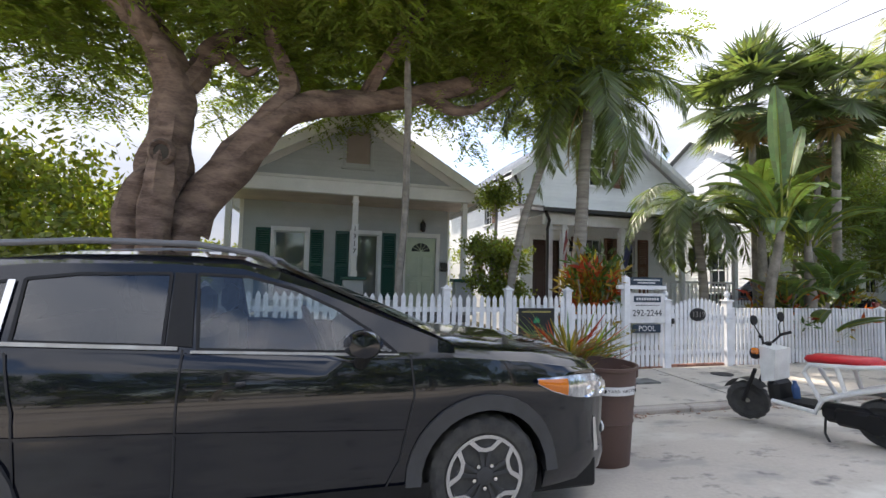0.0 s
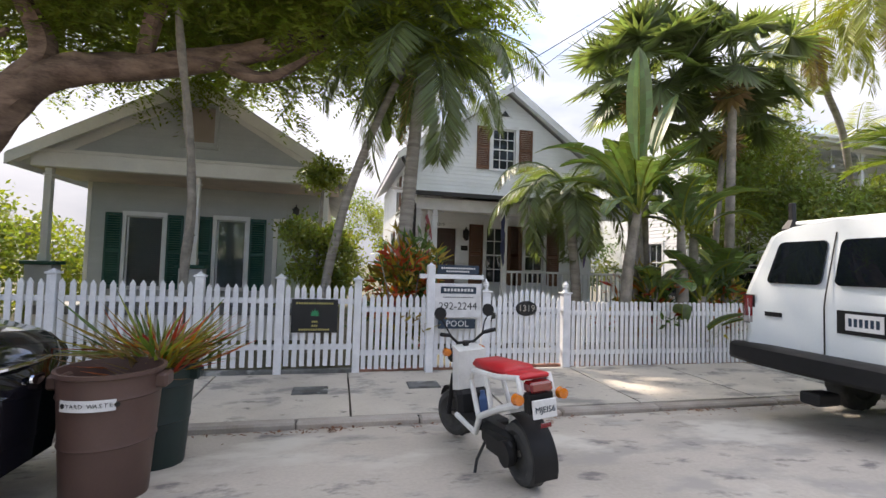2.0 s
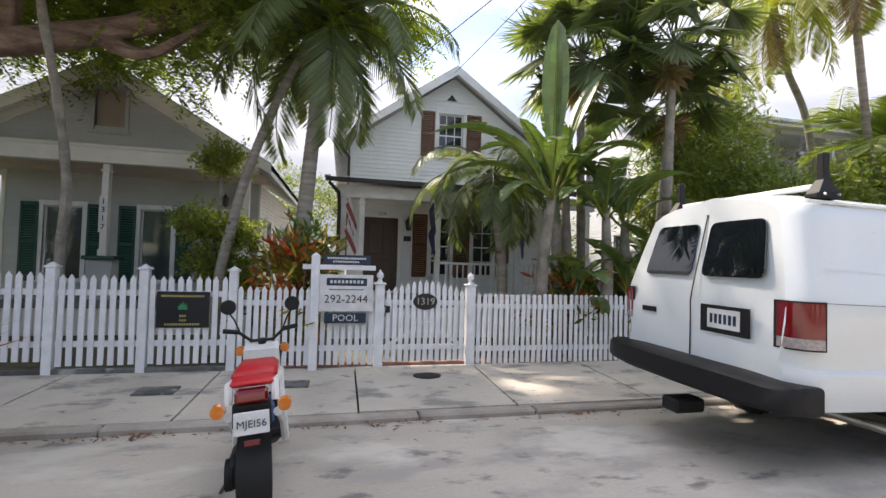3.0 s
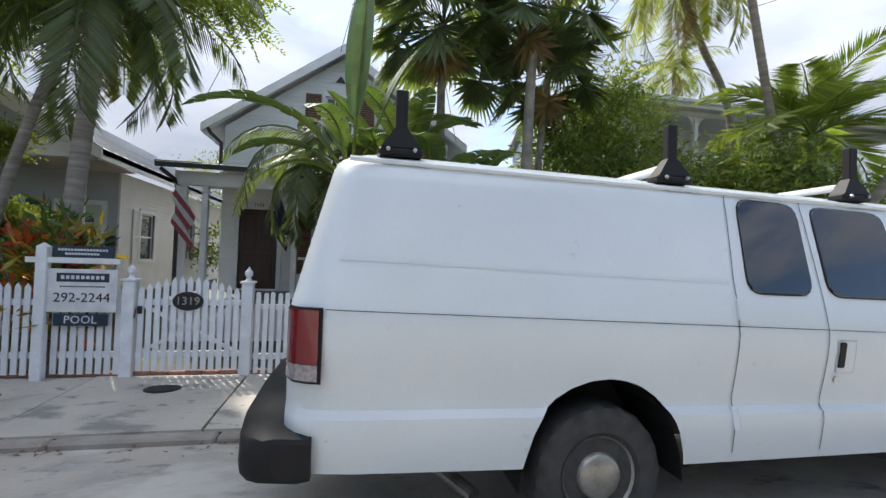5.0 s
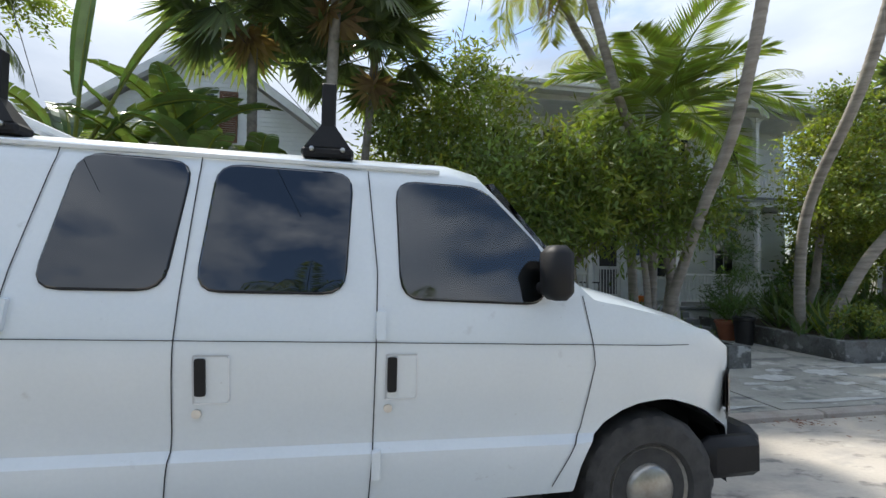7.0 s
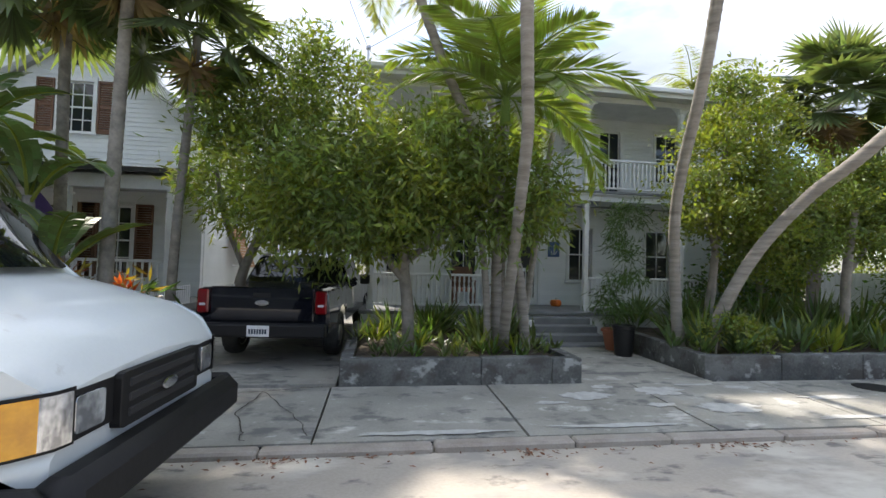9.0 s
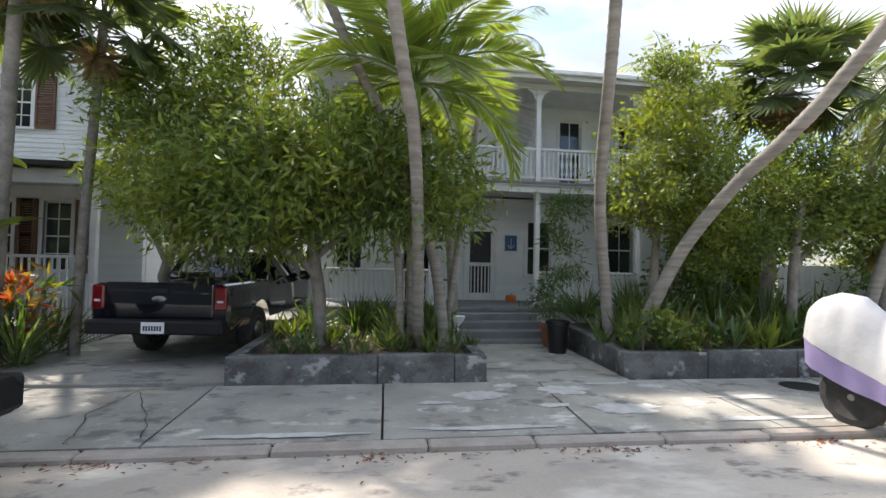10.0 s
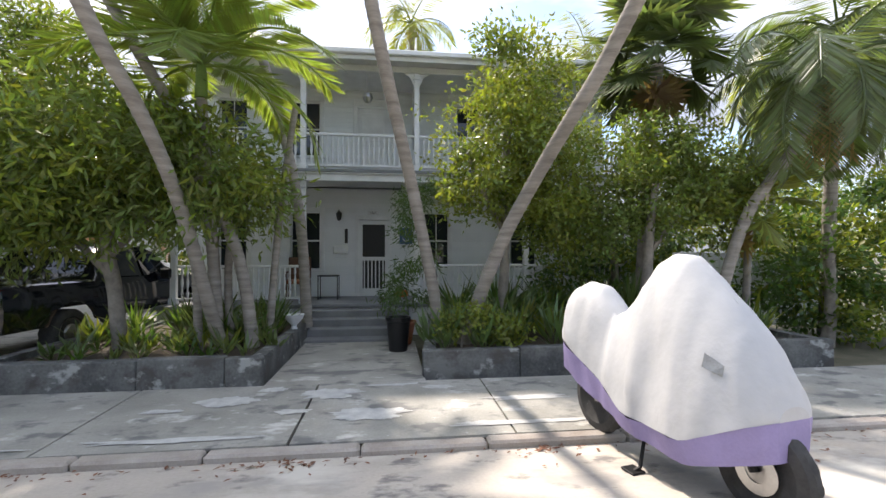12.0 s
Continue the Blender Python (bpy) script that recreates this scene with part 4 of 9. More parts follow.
# ---- pavement, kerb, drive ----
walk_ = thing("pavement", "pale concrete pavement of large slabs with stains", "pavement", kind="structure")
part("bedding", MB().box(-60, 4.56, -0.02, 90, 6.45, 0.075), M_JOINT, walk_)
cuts = [2.04 + 1.82 * i for i in range(-14, 5)] + [11.1, 13.2, 15.3, 17.41, 19.5, 21.6, 23.7, 25.8, 27.9, 30.0, 33.0, 40.0]
rs = random.Random(4)
for a, b in zip(cuts, cuts[1:]):
    m_ = M_WALK if b < 10.5 else M_WALK2
    mb = MB()
    dz = rs.uniform(-0.006, 0.006)
    n = 6
    y0, y1 = 4.57, (6.44 if b < 10.4 else 6.30)
    top = [[(a + 0.012 + (b - a - 0.024) * i / n + 0.012 * noise.noise(Vector((a + i, y, 1))), y0 + (y1 - y0) * y / 4, 0.10 + 0.04 * y / 4 + dz) for i in range(n + 1)] for y in range(5)]
    mb.grid(top)
    ring = top[0] + [r[-1] for r in top[1:]] + top[-1][-2::-1] + [r[0] for r in top[-2:0:-1]]
    mb.grid([ring, [(x, y, 0.05) for x, y, z in ring]], closed=True)
    part("slab", mb, m_, walk_)
kerb = thing("kerb", "low worn concrete kerb along the road", "kerb", kind="structure")
x = -24.0
while x < 40:
    L = rs.uniform(0.9, 1.9)
    part("kerb_stone", MB().box(x + 0.006, 4.40 + rs.uniform(-0.008, 0.008), -0.05, x + L - 0.006, 4.56, 0.10 + rs.uniform(-0.008, 0.006), 0.022), M_KERB, kerb)
    x += L
drv = thing("driveway", "grey concrete driveway and entrance walk with cracks", "driveway", kind="structure")
rows = [(9.95, 13.25, 6.46, 9.2), (9.95, 13.25, 9.22, 14.5), (16.72, 18.78, 6.31, 9.05)]
for a, b, c, e in rows:
    part("slab", MB().box(a, c, -0.02, b, e, 0.145, 0.01), M_WALK2, drv)


def blotch(x, y, rx, ry, z, n=64, seed=0):
    """An uneven ragged patch of bare cement on the pavement."""
    pts = []
    for i in range(n):
        a = 2 * math.pi * i / n
        c, s_ = math.cos(a), math.sin(a)
        k = 1 + 0.5 * noise.noise(Vector((c * 1.4 + seed * 7, s_ * 1.4, seed))) + 0.35 * noise.noise(Vector((c * 4 + seed * 3, s_ * 4, 9))) + 0.25 * noise.noise(Vector((c * 11, s_ * 11, seed)))
        pts.append((x + rx * c * k, y + ry * s_ * k))
    return MB().add([(a, b, z(b)) for a, b in pts], [tuple(range(n))])


wz = lambda y: 0.10 + 0.04 * (y - 4.57) / 1.8 + 0.012
for i, (x, y, rx, ry) in enumerate(((16.5, 5.75, 0.30, 0.14), (17.6, 5.9, 0.35, 0.16), (18.1, 5.2, 0.42, 0.16), (16.9, 6.1, 0.16, 0.08), (18.9, 6.0, 0.2, 0.07), (17.3, 5.35, 0.2, 0.07), (19.9, 5.5, 0.5, 0.08), (15.9, 5.5, 0.22, 0.05), (18.3, 6.15, 0.3, 0.05), (16.3, 4.75, 0.7, 0.05), (19.6, 4.8, 0.8, 0.05), (14.4, 4.7, 0.6, 0.05))):
    part("worn_patch", blotch(x, y, rx, ry, wz, seed=i + 1), M_PALE, walk_)
rdz = lambda y: road_z(y) + 0.010
road_ = bpy.data.objects["road"]


def crack(pts, parent, zf, w=0.012, seed=0):
    """A wandering dark crack along points."""
    mb, line = MB(), []
    for (ax, ay), (bx, by) in zip(pts, pts[1:]):
        for k in range(10):
            t = k / 10
            line.append((ax + (bx - ax) * t + 0.05 * noise.noise(Vector((ax * 3 + k * 0.37, ay, seed))), ay + (by - ay) * t + 0.05 * noise.noise(Vector((ay * 3 + k * 0.37, ax, seed + 5)))))
    for (ax, ay), (bx, by) in zip(line, line[1:]):
        d = Vector((bx - ax, by - ay))
        d = d.normalized() if d.length > 1e-5 else Vector((1, 0))
        ww = w * (0.6 + 0.8 * abs(noise.noise(Vector((ax * 4, ay * 4, seed)))))
        mb.add([(ax - d.y * ww, ay + d.x * ww, zf(ay)), (ax + d.y * ww, ay - d.x * ww, zf(ay)), (bx + d.y * ww, by - d.x * ww, zf(by)), (bx - d.y * ww, by + d.x * ww, zf(by))], [(0, 1, 2, 3)])
    part("crack", mb, M_JOINT, parent)


crack([(10.2, 5.9), (11.6, 5.95), (12.4, 6.1), (13.2, 6.35)], walk_, wz, 0.008, 1)
crack([(12.4, 6.1), (12.3, 5.4), (12.5, 4.8), (12.6, 4.6)], walk_, wz, 0.008, 2)
crack([(12.4, 6.1), (12.9, 5.3), (13.15, 4.65)], walk_, wz, 0.007, 3)
crack([(16.6, 7.2), (17.4, 7.6), (18.6, 7.4)], drv, lambda y: 0.15, 0.008, 7)
for i, (x, y) in enumerate(((1.55, 5.55), (3.05, 5.65))):
    part("utility_cover", MB().box(x - 0.22, y - 0.15, 0.10, x + 0.22, y + 0.15, wz(y) + 0.004, 0.01), M_PLANTER, walk_)
part("drain_cover", MB().lathe([(0.2, 0.0), (0.2, 0.03), (0.17, 0.034), (0.0, 0.034)], (4.85, 5.85, 0.11), 20, sy=0.8), M_PLASTIC, walk_)
part("drain_cover", MB().lathe([(0.3, 0.0), (0.3, 0.03), (0.26, 0.034), (0.0, 0.034)], (21.1, 5.9, 0.11), 20, sy=0.8), M_PLASTIC, walk_)
edge = thing("brick_edging", "low red brick edging under the picket fence", "edging", kind="structure")
bk = MB().box(-0.10, -0.05, -0.03, 0.10, 0.05, 0.03, 0.008).mesh("brick")
for i in range(40):
    o = part("brick", bk, M_BRICK, edge)
    o.location = (2.3 + 0.207 * i, 6.50, 0.165 + rs.uniform(-0.006, 0.006))

# ---- picket fence ----
FY = 6.43
fence = thing("picket_fence", "white painted wooden picket fence with capped posts", "fence")


def picket(h, w, tip=0.06, flat=False):
    a = w / 2
    p = [(-a, 0), (a, 0), (a, h - tip), (0 if not flat else a * 0.5, h), (-a, h - tip)] if not flat else [(-a, 0), (a, 0), (a, h - 0.015), (a - 0.015, h), (-a + 0.015, h), (-a, h - 0.015)]
    return MB().prism(p, -0.010, 0.010).mesh("picket")


def run(x0, x1, zb, h, w, pitch, rails, flat=False, parent=None, tip=0.06):
    me = picket(h, w, tip, flat)
    n = round((x1 - x0) / pitch)
    for i in range(n):
        o = part("picket", me, M_FENCE, parent or fence)
        o.location = (x0 + (x1 - x0) * (i + 0.5) / n, FY, zb + rs.uniform(-0.008, 0.008))
        o.rotation_euler = (0, radians(rs.uniform(-0.6, 0.6)), 0)
    for z in rails:
        part("rail", MB().box(x0, FY + 0.011, z - 0.04, x1, FY + 0.05, z + 0.04, 0.006), M_FENCE, parent or fence)


def fpost(x, z0, z1, w=0.11, ball=False, y=FY):
    h = w / 2
    mb = MB().box(x - h, y - h + 0.02, z0, x + h, y + h + 0.02, z1 - 0.05, 0.006)
    mb.box(x - h - 0.02, y - h, z1 - 0.05, x + h + 0.02, y + h + 0.04, z1 - 0.02, 0.006)
    if ball:
        mb.lathe([(0.05, -0.02), (0.03, 0.02), (0.03, 0.03), (0.055, 0.07), (0.05, 0.11), (0.02, 0.14), (0.008, 0.17), (0, 0.18)], (x, y + 0.02, z1), 12)
    else:
        mb.add([(x - h, y - h + 0.02, z1 - 0.02), (x + h, y - h + 0.02, z1 - 0.02), (x + h, y + h + 0.02, z1 - 0.02), (x - h, y + h + 0.02, z1 - 0.02), (x, y + 0.02, z1 + 0.03)], [(0, 1, 4), (1, 2, 4), (2, 3, 4), (3, 0, 4)])
    part("fence_post", mb, M_FENCE, fence)


pp = [-10.7, -8.93, -7.15, -5.38, -3.60, -1.82, -0.05, 1.03, 2.15]
for x in pp:
    fpost(x, 0.1, 1.57)
for a, b in zip(pp, pp[1:]):
    run(a + 0.06, b - 0.06, 0.30 if b < 1 else 0.24, 1.16 if b < 1 else 1.20, 0.068, 0.117, (0.52, 1.20))
run(2.21, 3.21, 0.18, 1.14, 0.066, 0.101, (0.42, 1.08))
run(3.33, 4.13, 0.18, 1.12, 0.066, 0.101, (0.42, 1.08))
fpost(4.20, 0.1, 1.42, 0.14, True)
fpost(5.63, 0.1, 1.42, 0.14, True)
run(5.72, 9.78, 0.15, 1.10, 0.058, 0.094, (0.38, 1.05), flat=True)
fpost(9.84, 0.1, 1.27)
me = picket(1.08, 0.058, flat=True)
for i in range(38):
    o = part("picket", me, M_FENCE, fence)
    o.location = (9.86, FY + 0.12 + i * 0.1, 0.15)
    o.rotation_euler = (0, 0, radians(90))
for z in (0.38, 1.05):
    part("rail", MB().box(9.80, FY + 0.08, z - 0.04, 9.845, FY + 3.9, z + 0.04, 0.006), M_FENCE, fence)
part("base_board", MB().box(-10.7, FY - 0.02, 0.0, 2.1, FY + 0.08, 0.20, 0.01), M_PLANTER, fence)
gate = thing("garden_gate", "white picket garden gate with arched top and number plaque", "gate")
n = 13
for i in range(n):
    x = 4.29 + (5.54 - 4.29) * (i + 0.5) / n
    h = 1.08 + 0.16 * math.sin(math.pi * (i + 0.5) / n)
    o = part("picket", picket(h, 0.064), M_FENCE, gate)
    o.location = (x, FY, 0.21)
for z in (0.42, 1.10):
    part("rail", MB().box(4.28, FY + 0.011, z - 0.04, 5.55, FY + 0.05, z + 0.04, 0.006), M_FENCE, gate)
for s in (1, -1):
    a, b = (4.30, 5.53) if s > 0 else (5.53, 4.30)
    part("brace", MB().prism([(a, 0.46), (a + s * 0.10, 0.46), (b, 1.06), (b - s * 0.10, 1.06)], FY + 0.012 + 0.02 * (s > 0), FY + 0.03 + 0.02 * (s > 0)), M_FENCE, gate)
pl = part("number_plaque", MB().lathe([(0.175, 0.0), (0.19, -0.008), (0.17, -0.02), (0.0, -0.021)], (4.90, FY - 0.012, 1.12), 24, "y", sy=0.66), M_SIGNBLK, gate, "dark oval number plaque")
text("house_number", "1319", facing(4.90, FY - 0.036, 1.12), 0.15, M_METAL, pl)
part("latch", MB().box(4.30, FY - 0.03, 0.95, 4.36, FY - 0.01, 1.05, 0.006).tube([(4.36, FY - 0.03, 1.0), (4.30, FY - 0.05, 1.02), (4.28, FY - 0.04, 0.9)], 0.008, 6), M_BLACK, gate)
# estate sign
sg = thing("sale_sign", "white post sign with phone number and pool rider on the fence", "sign")
part("sign_post", MB().box(3.20, FY - 0.13, 0.1, 3.32, FY - 0.02, 1.78, 0.008).add([(3.20, FY - 0.13, 1.78), (3.32, FY - 0.13, 1.78), (3.32, FY - 0.02, 1.78), (3.20, FY - 0.02, 1.78), (3.26, FY - 0.075, 1.83)], [(0, 1, 4), (1, 2, 4), (2, 3, 4), (3, 0, 4)]), M_FENCE, sg)
part("sign_arm", MB().box(3.08, FY - 0.11, 1.58, 4.12, FY - 0.04, 1.65, 0.006), M_FENCE, sg)
b1 = part("board", MB().box(3.32, FY - 0.09, 0.97, 4.09, FY - 0.06, 1.51, 0.006), M_LABEL, sg, "white board with a phone number")
part("name_band", MB().box(3.42, FY - 0.096, 1.35, 4.00, FY - 0.088, 1.46, 0.002), M_SIGNBLUE, b1)
mb = MB()
for i in range(9):
    mb.box(3.47 + i * 0.055, FY - 0.1, 1.385, 3.47 + i * 0.055 + 0.036, FY - 0.096, 1.43)
part("lettering", mb, M_LABEL, b1)
mb = MB()
for i in range(14):
    mb.box(3.46 + i * 0.036, FY - 0.094, 1.285, 3.46 + i * 0.036 + 0.024, FY - 0.089, 1.30)
part("lettering", mb, M_INK, b1)
text("phone_number", "292-2244", facing(3.705, FY - 0.092, 1.15), 0.165, M_INK, b1)
b2 = part("rider", MB().box(3.40, FY - 0.092, 0.80, 4.00, FY - 0.065, 0.95, 0.004), M_SIGNBLUE, sg, "dark blue rider board")
text("word", "POOL", facing(3.70, FY - 0.094, 0.875), 0.14, M_LABEL, b2)
b3 = part("rider", MB().box(3.36, FY - 0.092, 1.655, 4.04, FY - 0.065, 1.80, 0.004), M_SIGNBLUE, sg, "dark blue rider board")
mb = MB()
for z, n, x0 in ((1.75, 16, 3.42), (1.70, 11, 3.50)):
    for i in range(n):
        mb.box(x0 + i * 0.035, FY - 0.097, z - 0.013, x0 + i * 0.035 + 0.025, FY - 0.092, z + 0.013)
part("lettering", mb, M_LABEL, b3)
ys_ = thing("yard_sign", "black square yard sign with a green leaf on the fence", "sign")
b4 = part("board", MB().box(1.20, FY - 0.045, 0.74, 1.86, FY - 0.02, 1.23, 0.004), M_SIGNBLK, ys_)
lf = MB()
for i in range(7):
    a = radians(90 + (i - 3) * 27)
    r = 0.11 - abs(i - 3) * 0.014
    c, s = math.cos(a), math.sin(a)
    lf.add([(1.53, FY - 0.048, 0.99), (1.53 + r * 0.5 * c - 0.014 * s, FY - 0.048, 0.99 + r * 0.5 * s + 0.014 * c), (1.53 + r * c, FY - 0.048, 0.99 + r * s), (1.53 + r * 0.5 * c + 0.014 * s, FY - 0.048, 0.99 + r * 0.5 * s - 0.014 * c)], [(0, 1, 2, 3)])
part("leaf_mark", lf, mat("sign_green", (0.03, 0.32, 0.14), 0.5), b4)
mb = MB()
for z, n, x0, w in ((1.17, 15, 1.26, 0.036), (0.90, 3, 1.49, 0.03), (0.84, 3, 1.49, 0.03), (0.785, 13, 1.31, 0.034)):
    for i in range(n):
        mb.box(x0 + i * w, FY - 0.049, z - 0.014, x0 + i * w + w * 0.7, FY - 0.045, z + 0.014)
part("lettering", mb, mat("sign_gold", (0.42, 0.36, 0.12), 0.5), b4)

# ---- planters ----
def planter(name, xs, y0, y1, skew=0.0):
    p = thing(name, "low grey painted block planter wall with soil", "planter")
    x0, x1 = xs[0], xs[-1]
    t = 0.17
    for a, b in zip(xs, xs[1:]):
        part("wall_block", MB().box(a + 0.004, y0, 0.05, b - 0.004, y0 + t, 0.50 + rs.uniform(-0.01, 0.01), 0.012), M_PLANTER, p)
    for xa, s in ((x0, 0.0 if skew > 0 else 0.0), (x1 - t, 0.0)):
        k = skew if xa == x0 else 0
        mb = MB()
        n = 3
        for i in range(n):
            ya, yb = y0 + t + (y1 - y0 - t) * i / n, y0 + t + (y1 - y0 - t) * (i + 1) / n
            ka, kb = k * (ya - y0), k * (yb - y0)
            mb.add([(xa + ka, ya, 0.05), (xa + t + ka, ya, 0.05), (xa + t + kb, yb - 0.006, 0.05), (xa + kb, yb - 0.006, 0.05), (xa + ka, ya, 0.49), (xa + t + ka, ya, 0.49), (xa + t + kb, yb - 0.006, 0.49), (xa + kb, yb - 0.006, 0.49)],
                   [(0, 3, 2, 1), (4, 5, 6, 7), (0, 1, 5, 4), (1, 2, 6, 5), (2, 3, 7, 6), (3, 0, 4, 7)])
        part("side_wall", mb, M_PLANTER, p)
    mb = MB()
    mb.grid([[(x0 + t + (x1 - x0 - 2 * t) * i / 14 + skew * (y - y0) * (1 - i / 14), y, 0.40 + 0.06 * noise.noise(Vector((i * 0.7, y, 2)))) for i in range(15)] for y in [y0 + t + (y1 - y0 - t) * j / 10 for j in range(11)]])
    part("soil", mb, M_SOIL, p)
    return p


planter("planter", [13.29, 15.22, 16.25, 16.70], 6.31, 10.3)
planter("planter", [18.75, 20.1, 21.6, 23.2, 25.0], 6.45, 10.3, skew=0.11)
bg = thing("side_fence", "tall white board fence beside the balcony house", "fence")
for i in range(26):
    o = part("board", MB().box(-0.07, -0.012, 0, 0.07, 0.012, 1.75, 0.004).mesh("board"), M_FENCE, bg)
    o.location = (25.0 + i * 0.15, 10.2, 0.1)


# ---- vehicles ----
def round_poly(pts, r, n=4):
    """Corners of a polygon rounded off by r."""
    out = []
    k = len(pts)
    for i in range(k):
        p, a, b = Vector(pts[i]), Vector(pts[i - 1]), Vector(pts[(i + 1) % k])
        u, v = (a - p), (b - p)
        q = min(r, u.length * 0.45, v.length * 0.45)
        s, e = p + u.normalized() * q, p + v.normalized() * q
        for j in range(n + 1):
            t = j / n
            out.append(tuple((1 - t) ** 2 * s + 2 * t * (1 - t) * p + t * t * e))
    return out


def plate(poly, at, off=0.005, thick=0.012):
    """A flat or bent panel: polygon (a, b) laid on a surface at(a, b, off)."""
    n = len(poly)
    ca, cb = sum(p[0] for p in poly) / n, sum(p[1] for p in poly) / n
    inner = [(ca + (a - ca) * 0.985, cb + (b - cb) * 0.985) for a, b in poly]
    vs = [at(a, b, off) for a, b in inner] + [at(a, b, off - 0.003) for a, b in poly] + [at(a, b, off - thick) for a, b in poly]
    fs = [tuple(range(n))] + [(i, (i + 1) % n, (i + 1) % n + n, i + n) for i in range(n)] + [(i + n, (i + 1) % n + n, (i + 1) % n + 2 * n, i + 2 * n) for i in range(n)]
    return MB().add(vs, fs)


def line_plate(pts, w, at, off=0.006):
    """A thin strip along points (a, b) on a surface."""
    mb = MB()
    fine = []
    for p, q in zip(pts, pts[1:]):
        fine += [(p[0] + (q[0] - p[0]) * i / 12, p[1] + (q[1] - p[1]) * i / 12) for i in range(12)]
    fine.append(pts[-1])
    for p, q in zip(fine, fine[1:]):
        d = Vector((q[0] - p[0], q[1] - p[1])).normalized()
        nx, ny = -d.y * w / 2, d.x * w / 2
        mb.add([at(p[0] + nx, p[1] + ny, off), at(p[0] - nx, p[1] - ny, off), at(q[0] - nx, q[1] - ny, off), at(q[0] + nx, q[1] + ny, off)], [(0, 1, 2, 3)])
    return mb


def interp(x, table):
    if x <= table[0][0]:
        return table[0][1]
    for (a, va), (b, vb) in zip(table, table[1:]):
        if x <= b:
            return va + (vb - va) * (x - a) / (b - a)
    return table[-1][1]


def wheel(parent, x, y, z, r, w, rim_r, style, sgn=-1, turn=0):
    """A tyre with tread, and its rim; sgn is the way that its outer face looks along y."""
    h = w / 2
    tyre = MB().lathe([(rim_r, -h * 0.75), (rim_r + 0.02, -h * 0.95), (r * 0.86, -h), (r * 0.96, -h * 0.86), (r, -h * 0.6), (r, h * 0.6), (r * 0.96, h * 0.86), (r * 0.86, h), (rim_r + 0.02, h * 0.95), (rim_r, h * 0.75)], (0, 0, 0), 72, "y", teeth=0.012)
    m0 = pose(x, y, z, 0, 0, turn)
    t = part("wheel", MB().lathe([(rim_r * 0.2, 0.02 * sgn), (rim_r, 0.0), (rim_r, h * 0.7), (rim_r * 0.94, h * 0.7), (rim_r * 0.94, -h * 0.7), (rim_r, -h * 0.7)], (0, 0, 0), 28, "y"), M_BLACK, parent, "", 40)
    t.matrix_local = m0
    part("tyre", tyre, M_RUBBER, t, "", 30)
    if style == "dome":
        rim = MB().lathe([(rim_r * 1.02, sgn * h * 0.72), (rim_r * 0.98, sgn * h * 0.86), (rim_r * 0.86, sgn * h * 0.60), (rim_r * 0.72, sgn * h * 0.50), (rim_r * 0.62, sgn * h * 0.55), (rim_r * 0.56, sgn * h * 0.92), (rim_r * 0.50, sgn * h * 1.0), (rim_r * 0.2, sgn * h * 1.10), (0.0, sgn * h * 1.12)], (0, 0, 0), 28, "y")
        part("hubcap", rim, M_STEELPAINT, t, "dull silver domed hubcap", 40)
    elif style == "cup":
        rim = MB().lathe([(rim_r * 1.03, sgn * h * 0.7), (rim_r * 1.02, sgn * h * 0.92), (rim_r * 0.93, sgn * h * 0.90), (rim_r * 0.92, sgn * h * 0.6)], (0, 0, 0), 40, "y")
        part("rim", rim, M_ALLOY, t, "", 40)
        for i in range(5):
            a = 2 * math.pi * (i + 0.25) / 5
            at_ = lambda r_, da: Vector((r_ * rim_r * math.cos(a + da), r_ * rim_r * math.sin(a + da)))
            edge_ = [at_(0.96, -0.50), at_(0.66, -0.30), at_(0.60, 0.0), at_(0.66, 0.30), at_(0.96, 0.50)]
            inner = [at_(0.96, -0.36), at_(0.74, -0.19), at_(0.70, 0.0), at_(0.74, 0.19), at_(0.96, 0.36)]
            mb = MB()
            for k in range(4):
                mb.prism([tuple(edge_[k]), tuple(edge_[k + 1]), tuple(inner[k + 1]), tuple(inner[k])], sgn * h * 0.70, sgn * h * 0.93)
            part("spoke_cup", mb, M_ALLOY, t, "machined silver spoke edge")
            for da in (-0.16, 0.16):
                part("spoke", MB().prism([tuple(at_(0.16, da * 1.6 - 0.25)), tuple(at_(0.16, da * 1.6 + 0.25)), tuple(at_(0.66, da * 1.25 + 0.08)), tuple(at_(0.66, da * 1.25 - 0.08))], sgn * h * 0.62, sgn * h * 0.86), M_CLAD, t)
            n_ = at_(0.30, 0.63)
            part("lug_nut", MB().lathe([(0.012, sgn * h * 0.6), (0.012, sgn * h * 0.9), (0.0, sgn * h * 0.92)], (n_.x, 0, n_.y), 6, "y"), M_CHROME, t)
        part("hub", MB().lathe([(rim_r * 0.24, sgn * h * 0.6), (rim_r * 0.22, sgn * h * 0.9), (rim_r * 0.12, sgn * h * 0.95), (0, sgn * h * 0.95)], (0, 0, 0), 16, "y"), M_CLAD, t)
        part("brake_disc", MB().lathe([(rim_r * 0.66, sgn * h * 0.1), (rim_r * 0.66, sgn * h * 0.2), (rim_r * 0.2, sgn * h * 0.2)], (0, 0, 0), 24, "y"), M_STEELPAINT, t, "", 40)
    return t


